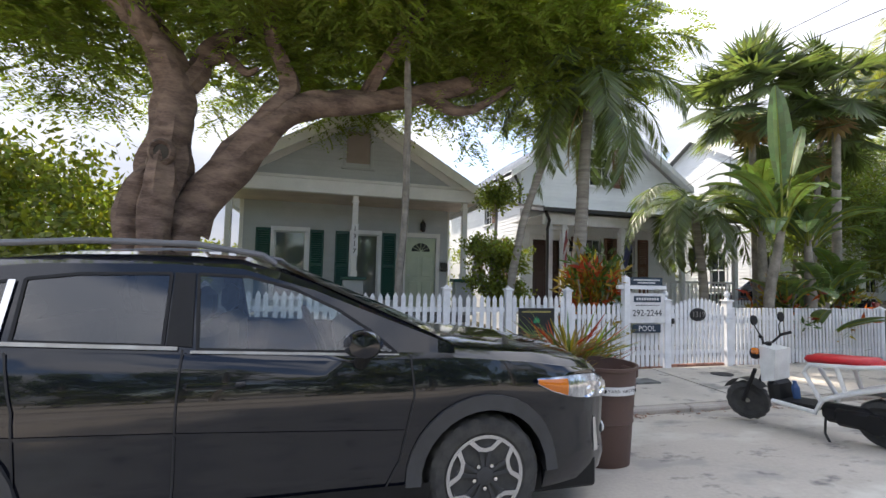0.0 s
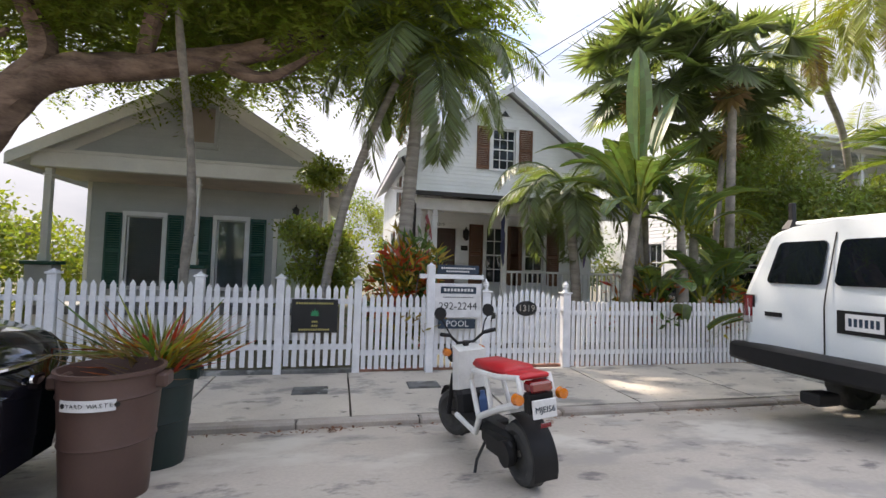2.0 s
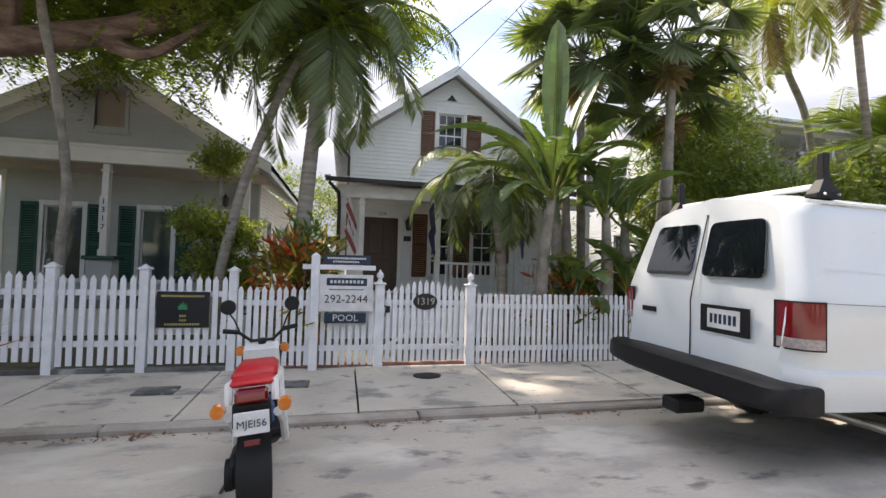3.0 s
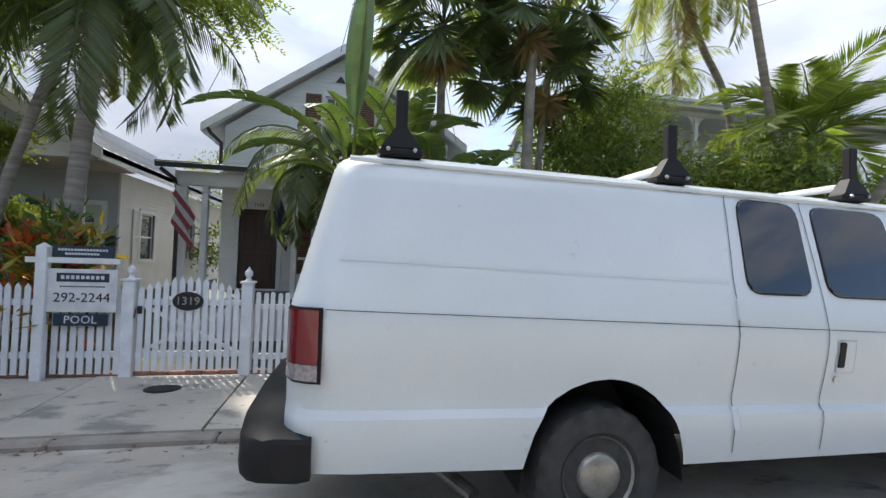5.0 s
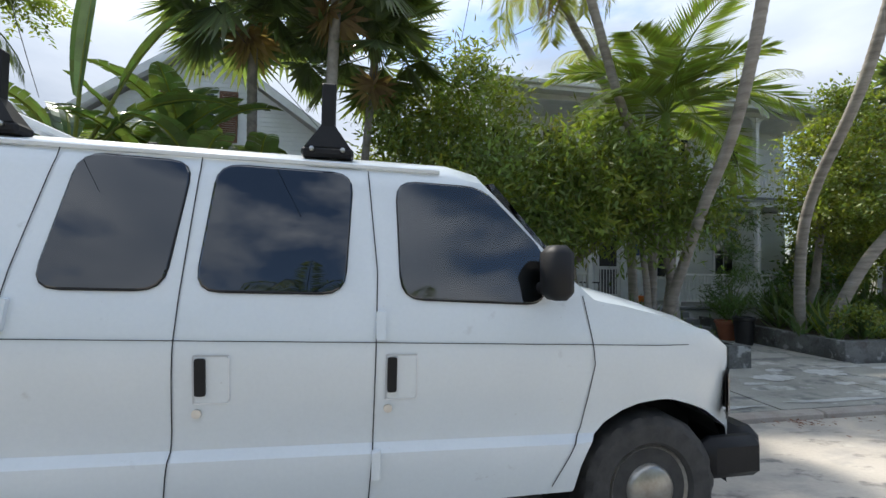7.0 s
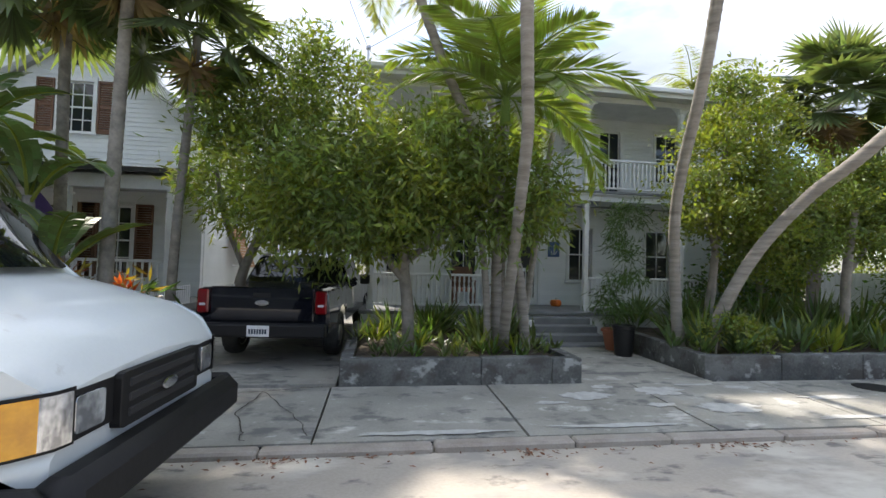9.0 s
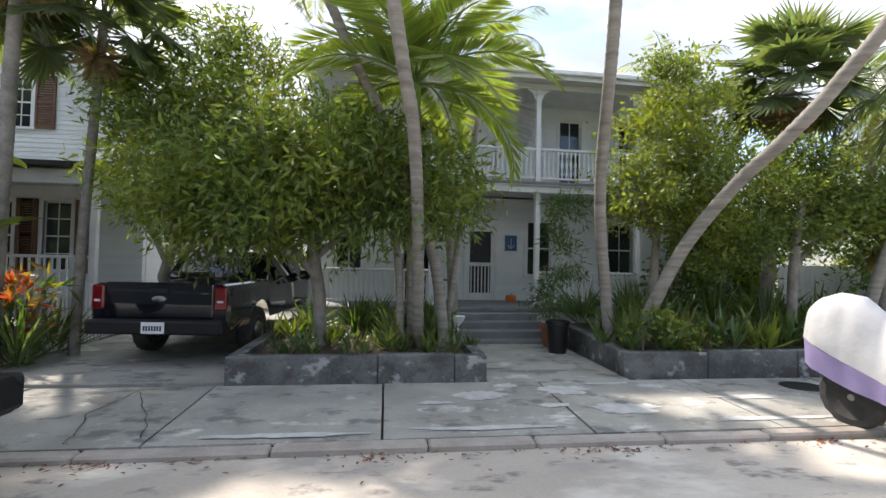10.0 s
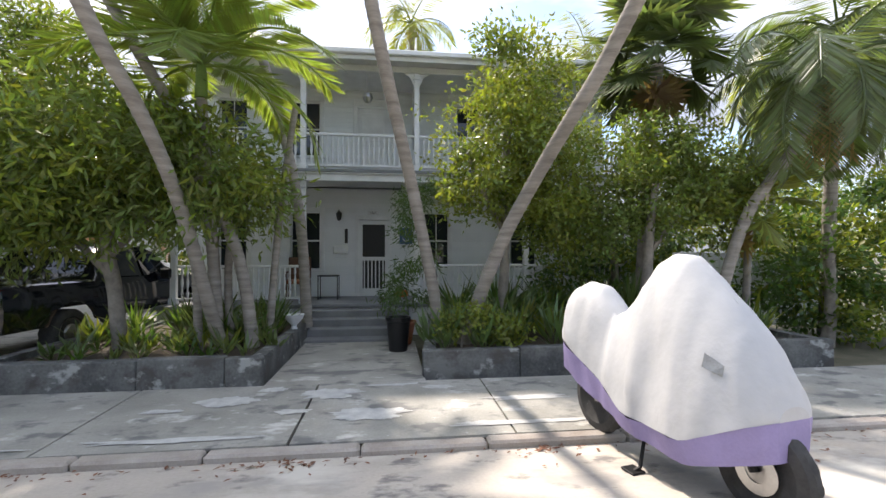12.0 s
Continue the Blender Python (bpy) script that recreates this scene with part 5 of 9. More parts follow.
M_CLAD = mat("grey_cladding", (0.045, 0.046, 0.05), 0.55, scale=10, bump=0.05)
M_STEELPAINT = mat("dull_silver", (0.42, 0.41, 0.38), 0.35, metal=0.8, scale=8, col2=(0.25, 0.23, 0.2))
M_ALLOY = mat("alloy", (0.62, 0.62, 0.63), 0.25, metal=0.9, var=0.05)
M_TINT = glass("tinted_car_glass", (0.004, 0.006, 0.009), ior=1.75)
M_DARKGLASS = glass("dark_clear_glass", see=(0.20, 0.23, 0.24), ior=2.0)
M_CARGLASS = glass("clear_car_glass", see=(0.74, 0.80, 0.79), ior=2.0)
M_YELLOW = mat("amber_lamp", (0.75, 0.36, 0.02), 0.12, coat=0.6, scale=14, col2=(0.55, 0.24, 0.015))
M_FROST = mat("frosted_lamp_lens", (0.36, 0.33, 0.33), 0.15, scale=30, col2=(0.2, 0.17, 0.17), coat=0.8)
M_RAIL = mat("satin_grey_rail", (0.13, 0.135, 0.15), 0.4, scale=8)
M_SEAM = mat("panel_gap", (0.02, 0.02, 0.022), 0.8)
M_SEAT = mat("seat_fabric", (0.09, 0.09, 0.095), 0.9, scale=20, bump=0.1)


# white cargo van
van = thing("cargo_van", "white cargo van with black bumpers and roof rack mounts", "van")
VC = 3.10
rake = lambda x: -0.020 * (x - 9.0)
VTOP = [(6.7, 2.24), (6.95, 2.27), (10.85, 2.27), (10.98, 2.24), (11.42, 1.76), (11.50, 1.685), (11.9, 1.60), (12.10, 1.53), (12.22, 1.42), (12.29, 1.28)]
LEV = [(0.66, 2.115), (0.80, 2.09), (0.93, 2.078), (0.985, 2.081), (1.02, 2.112), (1.06, 2.112), (1.20, 2.086), (1.34, 2.066), (1.44, 2.062), (1.50, 2.074), (1.62, 2.10), (1.90, 2.18), (2.13, 2.248), (2.20, 2.275)]


def vbot(x):
    z = interp(x, [(6.8, 0.735), (8.8, 0.71), (10.4, 0.735), (11.3, 0.765)])
    for c, rr in ((8.34, 0.46), (11.84, 0.46)):
        d = abs(x - c)
        if d < rr:
            z = max(z, 0.60 + 0.57 * math.sqrt(max(0, 1 - (d / rr) ** 2)) ** 0.8)
    return z


def vins(x):
    return interp(x, [(6.72, 0.16), (6.76, 0.075), (6.84, 0.025), (6.98, 0.0), (11.8, 0.0), (12.05, 0.05), (12.2, 0.13), (12.29, 0.26)])


def vside(x, z, off=0.0):
    """A point on the van's street side at x, z."""
    return (x, interp(z, LEV) + vins(x) - off, z + rake(x))


def vlean(x, z):
    k = max(0.0, 1 - (x - 6.72) / 0.9)
    return x + k * max(0.0, z - 1.45) * 0.24


rows = []
xs = sorted(set([6.72, 6.74, 6.78, 6.84, 6.92, 7.05] + [7.05 + 0.12 * i for i in range(33)] + [8.34 + 0.46 * math.cos(math.pi * i / 14) for i in range(15)] + [11.84 + 0.46 * math.cos(math.pi * i / 14) for i in range(15)] + [10.85, 10.98, 11.2, 11.42, 11.5, 11.7, 11.9, 12.1, 12.22, 12.27, 12.29]))
xs = [x for x in xs if x <= 12.29]
for x in xs:
    zt, zb = interp(x, VTOP), vbot(x)
    half = []
    for z, y in LEV:
        zz = min(max(z, zb), zt - 0.05 * (1 + z - 0.74) / 2.5)
        half.append((vlean(x, zz), interp(zz, LEV) + vins(x), zz))
    y2 = half[-1][1]
    lo = 1.0 if zt > 2.0 else interp(zt, [(1.3, 0.6), (1.7, 0.9), (2.0, 1.0)])
    for dy, dz in ((0.035, -0.035 * lo), (0.08, 0.0), (0.25, 0.05 * lo), (0.55, 0.09 * lo), (VC - y2, 0.11 * lo)):
        half.append((vlean(x, zt + dz), y2 + dy, zt + dz - (0.0 if zt > 2 else 0.03)))
    ring = half + [(a, 2 * VC - b, c) for a, b, c in reversed(half[:-1])]
    rows.append([(a, b, c + rake(a)) for a, b, c in ring])
mb = MB().grid(rows)
mb.add(rows[0], [tuple(range(len(rows[0])))])
mb.add(rows[-1], [tuple(range(len(rows[-1])))])
vb = part("body", mb, M_VAN, van, "", 35)
part("underbody", MB().box(7.0, 2.6, 0.66, 12.15, 3.6, 0.86, 0.02), M_PLASTIC, van)
for c in (8.34, 11.84):
    arc = [(c + 0.47 * math.cos(math.pi * i / 12), 0.60 + 0.57 * math.sin(math.pi * i / 12) + rake(c)) for i in range(13)]
    part("wheel_well", MB().grid([[(a, 2.125 + vins(min(a, 12.28)), b) for a, b in arc], [(a, 2.6, b) for a, b in arc]]).add([(a, 2.6, b) for a, b in arc], [tuple(range(13))]), M_PLASTIC, van)
VW = [[(9.20, 1.65), (9.645, 1.65), (9.69, 2.195), (9.26, 2.205)], [(9.765, 1.65), (10.345, 1.65), (10.37, 2.19), (9.795, 2.195)],
      [(10.59, 1.635), (11.25, 1.62), (11.275, 1.86), (10.985, 2.165), (10.57, 2.17)]]
vflat = lambda x, z, off=0.0: (x, 2.10 + (z - 1.62) * 0.30 - off, z + rake(x))
for w, m_, lab in ((VW[0], M_TINT, ""), (VW[1], M_TINT, ""), (VW[2], M_CARGLASS, "")):
    part("window_seal", plate(round_poly([(a + (0.006 if a > sum(q[0] for q in w) / len(w) else -0.006), b + (0.006 if b > 1.9 else -0.008)) for a, b in w], 0.10), vflat, 0.010), M_PLASTIC, van)
    g_ = part("side_window", plate(round_poly(w, 0.085), vflat, 0.014), m_, van)
for pts in ([(9.18, 2.22), (9.115, 1.72), (9.10, 1.48), (9.09, 0.77)], [(9.725, 2.22), (9.71, 1.65), (9.70, 1.1), (9.68, 0.77)], [(10.44, 2.21), (10.485, 1.74), (10.475, 1.0), (10.46, 0.79)], [(11.44, 1.66), (11.48, 1.35), (11.43, 1.05), (11.28, 0.8)]):
    part("door_gap", line_plate(pts, 0.005, vside), M_SEAM, van)
part("side_seam", line_plate([(6.90 + 0.2 * i, 1.488 - 0.0105 * 0.2 * i) for i in range(25)] + [(12.0, 1.432)], 0.0035, vside), M_SEAM, van)
part("drip_rail", MB().tube([(x, interp(2.2, LEV) + 0.012, 2.235 + rake(x)) for x in [6.98 + 0.2 * i for i in range(20)]], 0.014, 6), M_VAN, van)
part("side_ridge", line_plate([(6.95, 1.725), (8.0, 1.71), (9.09, 1.70)], 0.01, vside, 0.004), M_VAN, van)
for x, z in ((9.12, 1.55), (9.10, 0.96), (10.50, 1.52), (10.49, 0.94)):
    part("hinge", plate(round_poly([(x - 0.02, z - 0.06), (x + 0.02, z - 0.06), (x + 0.02, z + 0.06), (x - 0.02, z + 0.06)], 0.01, 2), vside, 0.02, 0.03), M_VAN, van)
for x in (9.84, 10.585):
    hd = part("handle_recess", plate(round_poly([(x - 0.06, 1.21), (x + 0.07, 1.21), (x + 0.07, 1.40), (x - 0.06, 1.40)], 0.02, 2), vside, 0.004), M_VAN, van)
    # grey and white lines paint the recess's shaded and lit edges
    part("recess_rim", line_plate([(x - 0.06, 1.21), (x - 0.06, 1.40), (x + 0.07, 1.40)], 0.007, vside, 0.006), M_BLIND, hd)
    part("recess_rim", line_plate([(x + 0.07, 1.40), (x + 0.07, 1.21), (x - 0.06, 1.21)], 0.004, vside, 0.006), M_WHITE, hd)
    part("grip", plate(round_poly([(x - 0.055, 1.24), (x - 0.015, 1.24), (x - 0.015, 1.39), (x - 0.055, 1.39)], 0.01, 2), vside, 0.014), M_PLASTIC, hd)
    part("door_lock", MB().lathe([(0.018, 0.0), (0.018, -0.01), (0.0, -0.012)], vside(x - 0.05, 1.17, 0.001), 12, "y"), M_METAL, van)
for xc in (7.24, 8.88, 10.25):
    for yy, s in ((2.36, 1), (2 * VC - 2.36, -1)):
        z0 = 2.275 + rake(xc)
        mb = MB().box(xc - 0.12, yy - 0.055, z0, xc + 0.12, yy + 0.055, z0 + 0.045, 0.012)
        mb.add([(xc - 0.105, yy - 0.05, z0 + 0.045), (xc + 0.105, yy - 0.05, z0 + 0.045), (xc + 0.105, yy + 0.05, z0 + 0.045), (xc - 0.105, yy + 0.05, z0 + 0.045),
                (xc - 0.035, yy - 0.03, z0 + 0.15), (xc + 0.035, yy - 0.03, z0 + 0.15), (xc + 0.035, yy + 0.03, z0 + 0.15), (xc - 0.035, yy + 0.03, z0 + 0.15)],
               [(0, 1, 5, 4), (1, 2, 6, 5), (2, 3, 7, 6), (3, 0, 4, 7)])
        mb.box(xc - 0.033, yy - 0.027, z0 + 0.145, xc + 0.033, yy + 0.027, z0 + 0.36, 0.006)
        rm = part("rack_mount", mb, M_PLASTIC, van, "black plastic roof rack mount")
        for q in (-0.07, 0.07):
            part("bolt", MB().lathe([(0.012, 0.0), (0.012, -0.012), (0, -0.014)], (xc + q, yy - 0.06, z0 + 0.03), 6, "y"), M_METAL, rm)
    part("crossbar", MB().box(xc - 0.035, 2.42, 2.36 + rake(xc), xc + 0.035, 2 * VC - 2.42, 2.40 + rake(xc), 0.008), M_WHITE, van)
# rear
rx = lambda z: 6.72 + max(0.0, z - 1.45) * 0.24
rear = lambda y, z, off: (rx(z) - off, y, z + rake(6.8))
for s in (0, 1):
    f = (lambda y: y) if s == 0 else (lambda y: 2 * VC - y)
    part("rear_window", plate(round_poly([(f(2.42), 1.64), (f(3.04), 1.64), (f(3.04), 2.12), (f(2.50), 2.12)], 0.07), rear, 0.008), M_TINT, van)
    part("rear_door_gap", line_plate([(f(3.098), 0.85), (f(3.098), 2.2)], 0.012, rear), M_SEAM, van)
    tl = [(6.73, f(2.30)), (6.735, f(2.21)), (6.77, f(2.135)), (6.82, f(2.10)), (6.855, f(2.086)), (6.885, f(2.078))]
    part("lamp_seal", MB().grid([[(p[0] - 0.006, p[1] - 0.006 * (1 if s == 0 else -1), z + rake(6.8)) for p in [(6.728, f(2.32))] + tl[1:-1] + [(6.897, f(2.075))]] for z in (1.15, 1.495)]), M_PLASTIC, van, "", 50)
    for z0, z1, m_ in ((1.237, 1.482, M_RED), (1.163, 1.235, M_FROST)):
        o = lambda p, q: (p[0] - 0.012, p[1] - 0.012 * (1 if s == 0 else -1))
        part("tail_light", MB().grid([[(*o(p, s), z0 + rake(6.8)) for p in tl], [(*o(p, s), z1 + rake(6.8)) for p in tl]]).grid([[(*o(p, s), z1 + rake(6.8)) for p in tl], [(p[0] + 0.02, p[1] + (0.02 if s == 0 else -0.02), z1 + rake(6.8)) for p in tl]]), m_, van, "", 50)
lp = part("licence_plate", plate([(2.50, 1.17), (2.98, 1.17), (2.98, 1.40), (2.50, 1.40)], rear, 0.012), M_PLASTIC, van, "black recess with a pale licence plate")
part("plate_board", plate([(2.58, 1.21), (2.90, 1.21), (2.90, 1.37), (2.58, 1.37)], rear, 0.018), M_LABEL, lp)
mb = MB()
for i in range(6):
    mb.add([rear(2.61 + i * 0.046, z, 0.0195) for z in (1.25, 1.33)] + [rear(2.61 + i * 0.046 + 0.03, z, 0.0195) for z in (1.33, 1.25)], [(0, 1, 2, 3)])
part("lettering", mb, M_SIGNBLUE, lp)
part("latch_handle", plate([(3.55, 1.26), (3.75, 1.26), (3.75, 1.31), (3.55, 1.31)], rear, 0.012), M_PLASTIC, van)
bump_ = []
for y, dx, dz in [(2.06, 0.17, 0.025), (2.075, 0.09, 0.006), (2.12, 0.035, 0.0), (2.24, 0.0, 0.0), (2.5, -0.03, -0.012), (VC, -0.045, -0.012)]:
    bump_.append([(6.86, y, 0.955 - dz), (6.70, y, 0.965 - dz), (6.56 + dx, y, 0.958 - dz), (6.525 + dx, y, 0.93 - dz), (6.52 + dx, y, 0.80 + dz), (6.55 + dx, y, 0.765 + dz), (6.80, y, 0.75 + dz), (6.86, y, 0.76 + dz)])
bump_ += [[(x, 2 * VC - y, z) for x, y, z in r_] for r_ in reversed(bump_[:-1])]
part("rear_bumper", MB().grid(bump_, True).add(bump_[0], [tuple(range(8))]).add(bump_[-1], [tuple(range(8))]), M_PLASTIC, van, "worn black step bumper", 40)
part("exhaust_pipe", MB().tube([(7.2, 2.9, 0.64), (7.5, 2.5, 0.62), (7.66, 2.2, 0.58)], 0.04, 12, False), M_STEELPAINT, van)
part("tow_hitch", MB().box(6.5, 3.0, 0.48, 6.8, 3.2, 0.6, 0.02), M_PLASTIC, van)
# front
fr = lambda y, z, off: (12.29 + off, y, z + rake(12.29))
part("front_panel", plate(round_poly([(2.38, 1.03), (2 * VC - 2.38, 1.03), (2 * VC - 2.38, 1.25), (2.38, 1.25)], 0.02, 2), fr, 0.014, 0.05), M_PLASTIC, van, "black plastic lamp panel")
gr_ = part("grille", plate(round_poly([(2.70, 0.985), (2 * VC - 2.70, 0.985), (2 * VC - 2.70, 1.265), (2.70, 1.265)], 0.03, 2), fr, 0.035, 0.06), M_PLASTIC, van, "black plastic grille")
for i in range(3):
    z = 1.03 + i * 0.075
    part("grille_slot", MB().box(12.30, 2.76, z + rake(12.3), 12.33, 2 * VC - 2.76, z + 0.045 + rake(12.3), 0.006), M_SEAM, van)
part("emblem", MB().lathe([(0.075, 0.0), (0.075, 0.012), (0.06, 0.016), (0.0, 0.016)], (12.325, VC, 1.12 + rake(12.3)), 20, "x", sx=1.0, sy=0.45), M_CHROME, van)
for s in (0, 1):
    f = (lambda y: y) if s == 0 else (lambda y: 2 * VC - y)
    part("headlight", plate(round_poly([(f(2.43), 1.06), (f(2.61), 1.06), (f(2.61), 1.225), (f(2.43), 1.225)], 0.02, 2), fr, 0.024, 0.04), M_HEADLAMP, van)
    c_ = [(12.165, f(2.165)), (12.20, f(2.185)), (12.24, f(2.24)), (12.275, f(2.295)), (12.305, f(2.34)), (12.318, f(2.41))]
    e_ = [(a - 0.004, b + (0.004 if s == 0 else -0.004)) for a, b in [(12.195, f(2.184))] + c_[2:5] + [(12.316, f(2.425))]]
    part("lamp_bezel", MB().grid([[(a, b, 1.025 + rake(12.2)) for a, b in e_], [(a, b, 1.275 + rake(12.2)) for a, b in e_]]), M_PLASTIC, van, "", 60)
    part("turn_signal", MB().grid([[(a, b, z + rake(12.2)) for a, b in [(12.205, f(2.190))] + c_[2:4]] for z in (1.04, 1.26)]), M_YELLOW, van, "amber turn signal", 60)
    part("side_lamp", MB().grid([[(a, b, z + rake(12.2)) for a, b in c_[3:]] for z in (1.04, 1.26)]), M_HEADLAMP, van, "", 60)
part("front_bumper", MB().box(12.26, 2.24, 0.62, 12.46, 2 * VC - 2.20, 0.88, 0.06).box(12.10, 2.16, 0.66, 12.36, 2.27, 0.87, 0.04).box(11.98, 2 * VC - 2.15, 0.60, 12.36, 2 * VC - 2.075, 0.87, 0.03), M_PLASTIC, van, "black front bumper", 40)


def ws(y, t, off):
    """A point on the bowed windscreen: t runs from the roof down to the cowl."""
    u = 1 - min(1.0, abs(y - VC) / 0.85) ** 2
    xb = 11.45 + 0.24 * u
    top_, low_ = Vector((11.03 + 0.05 * u, y, 2.215 + 0.085 * u)), Vector((xb, y, interp(xb, VTOP) + 0.085 * u + 0.005))
    return tuple(top_.lerp(low_, t) + Vector((off, 0, off + rake(11.2))))


part("windscreen", MB().grid([[ws(2.36 + (2 * VC - 4.72) * i / 10 + (0.04 - 0.12 * t) * (1 - i / 5), t, 0.012) for i in range(11)] for t in (0.06, 0.25, 0.5, 0.75, 1.0)]), M_TINT, van, "", 60)
part("wiper", MB().tube([ws(2.6, 0.98, 0.03), ws(2.9, 0.88, 0.03), ws(3.2, 0.78, 0.03)], 0.012, 5), M_PLASTIC, van)
part("dashboard", MB().box(11.0, 2.35, 1.3, 11.4, 3.85, 1.62, 0.05), M_PLASTIC, van)
part("seat", MB().box(10.55, 2.45, 1.0, 10.75, 2.95, 1.95, 0.06).box(10.75, 2.45, 1.0, 11.0, 2.95, 1.2, 0.05), M_SEAT, van)
part("door_mirror", MB().box(11.20, 1.92, 1.60, 11.32, 2.08, 1.84, 0.035).tube([(11.25, 2.06, 1.66), (11.24, 2.14, 1.64)], 0.035, 8), M_PLASTIC, van, "black door mirror", 50)
for x in (8.34, 11.84):
    wheel(van, x, 2.27, 0.275 + 0.375, 0.375, 0.24, 0.215, "dome")
    wheel(van, x, 2 * VC - 2.27, 0.10 + 0.375, 0.375, 0.24, 0.215, "dome", 1)

for o_ in van.children_recursive:
    if o_.type == "MESH" and o_.location.length < 1e-6 and o_.parent is van:
        for v_ in o_.data.vertices:
            if v_.co.x > 12.0:
                v_.co.x += (0.15 + 0.10 * min(1.0, max(0.0, (v_.co.y - 2.3) / 0.9))) * min(1.0, (v_.co.x - 12.0) / 0.28)

# black crossover car
car = thing("crossover_car", "glossy black crossover car with grey wheel arches and roof rails", "car")
CC, CR = 2.98, 0.27      # middle line and road height under the near wheels
CLEV = [(0.22, 0.84), (0.34, 0.885), (0.45, 0.865), (0.60, 0.872), (0.78, 0.885), (0.90, 0.875), (1.02, 0.845), (1.08, 0.82)]
BELT = [(-4.0, 1.12), (-3.2, 1.09), (-1.0, 1.02), (-0.5, 0.98), (0.0, 0.90), (0.2, 0.80), (0.32, 0.66)]
HOOD = [(-4.0, 1.12), (-1.25, 1.08), (-0.9, 1.075), (-0.4, 1.03), (0.05, 0.94), (0.22, 0.84), (0.32, 0.68)]


def cbot(x):
    z = 0.22
    for c in (-0.77, -3.44):
        d = abs(x - c)
        if d < 0.39:
            z = max(z, 0.345 + 0.39 * math.sqrt(1 - (d / 0.39) ** 2))
    return z


def cins(x):
    return interp(x, [(-4.05, 0.25), (-3.9, 0.12), (-3.5, 0.03), (-3.0, 0.0), (-0.7, 0.0), (-0.3, 0.05), (0.0, 0.14), (0.15, 0.24), (0.26, 0.42), (0.32, 0.62)])


def cside(x, z, off=0.0):
    zr = z - CR
    return (x, CC - (interp(zr, CLEV) - cins(x)) - off, z)


rows = []
xs = sorted(set([-4.05, -4.0, -3.9, -3.75] + [-3.6 + 0.12 * i for i in range(31)] + [-0.77 + 0.39 * math.cos(math.pi * i / 12) for i in range(13)] + [-3.44 + 0.39 * math.cos(math.pi * i / 12) for i in range(13)] + [0.05, 0.1, 0.15, 0.2, 0.24, 0.27, 0.3, 0.32]))
for x in xs:
    zb, bt, zt = cbot(x), interp(x, BELT), interp(x, HOOD)
    half = []
    for z, y in CLEV:
        zz = min(max(z, zb), bt)
        half.append((x, CC - max(0.05, y - cins(x)), zz + CR))
    yb = CC - half[-1][1]
    for f_, dz, fl in ((0.94, 0.6, 0.0), (0.90, 0.85, 0.55), (0.45, 1.0, 0.60), (0.0, 1.08, 0.60)):
        z = CR + bt + (zt - bt) * dz + 0.035 * (1 - f_)
        half.append((x, CC - yb * f_, z if not -3.8 < x < -1.35 else CR + bt - fl))
    rows.append(half + [(a, 2 * CC - b, c) for a, b, c in reversed(half[:-1])])
mb = MB().grid(rows)
mb.add(rows[0], [tuple(range(len(rows[0])))])
mb.add(rows[-1], [tuple(range(len(rows[-1])))])
part("body", mb, M_CARPAINT, car, "", 35)
part("underbody", MB().box(-3.9, 2.25, 0.42, 0.05, 3.7, 0.62, 0.02), M_PLASTIC, car)
for c in (-0.77, -3.44):
    arc = [(c + 0.385 * math.cos(math.pi * i / 12), CR + 0.345 + 0.385 * math.sin(math.pi * i / 12)) for i in range(13)]
    part("wheel_well", MB().grid([[(a, 2.11, b) for a, b in arc], [(a, 2.5, b) for a, b in arc]]).add([(a, 2.5, b) for a, b in arc], [tuple(range(13))]), M_PLASTIC, car)
    a2 = [(c + r_ * math.cos(math.pi * i / 16), CR + 0.345 + r_ * math.sin(math.pi * i / 16)) for r_ in (0.385, 0.47) for i in range(17)]
    part("arch_cladding", MB().grid([[cside(a, max(b, CR + 0.3), 0.022) for a, b in a2[:17]], [cside(a, max(b, CR + 0.3), 0.018) for a, b in a2[17:]], [cside(a, max(b, CR + 0.3), -0.01) for a, b in a2[17:]]]), M_CLAD, car, "dark grey plastic arch trim", 40)
part("sill_cladding", MB().grid([[cside(-2.85 + 1.75 * i / 10, CR + z, 0.014) for i in range(11)] for z in (0.22, 0.30, 0.36)]), M_PLASTIC, car)
# cabin
ROOF = [(-4.0, 1.15), (-3.85, 1.36), (-3.6, 1.50), (-3.1, 1.57), (-2.5, 1.59), (-2.15, 1.57), (-1.75, 1.44), (-1.25, 1.22), (-0.95, 1.09)]
rows = []
for x in [-4.0, -3.85, -3.6, -3.3, -3.0, -2.7, -2.4, -2.15, -1.95, -1.75, -1.5, -1.25, -1.05, -0.95]:
    bt, zt = interp(x, BELT), interp(x, ROOF)
    k = (zt - bt) / 0.5
    yb = interp(1.06, CLEV) - 0.01
    half = [(x, CC - (yb - 0.02) + max(0, cins(x) - 0.05), CR + bt - 0.02), (x, CC - (yb - 0.20 * k), CR + bt + (zt - bt) * 0.86), (x, CC - (yb - 0.24 * k - 0.02), CR + zt - 0.02), (x, CC - (yb - 0.32 * k - 0.05), CR + zt), (x, CC, CR + zt + 0.025)]
    rows.append(half + [(a, 2 * CC - b, c) for a, b, c in reversed(half[:-1])])
shell = MB()                                     # roof and pillars; the windscreen's opening is left free
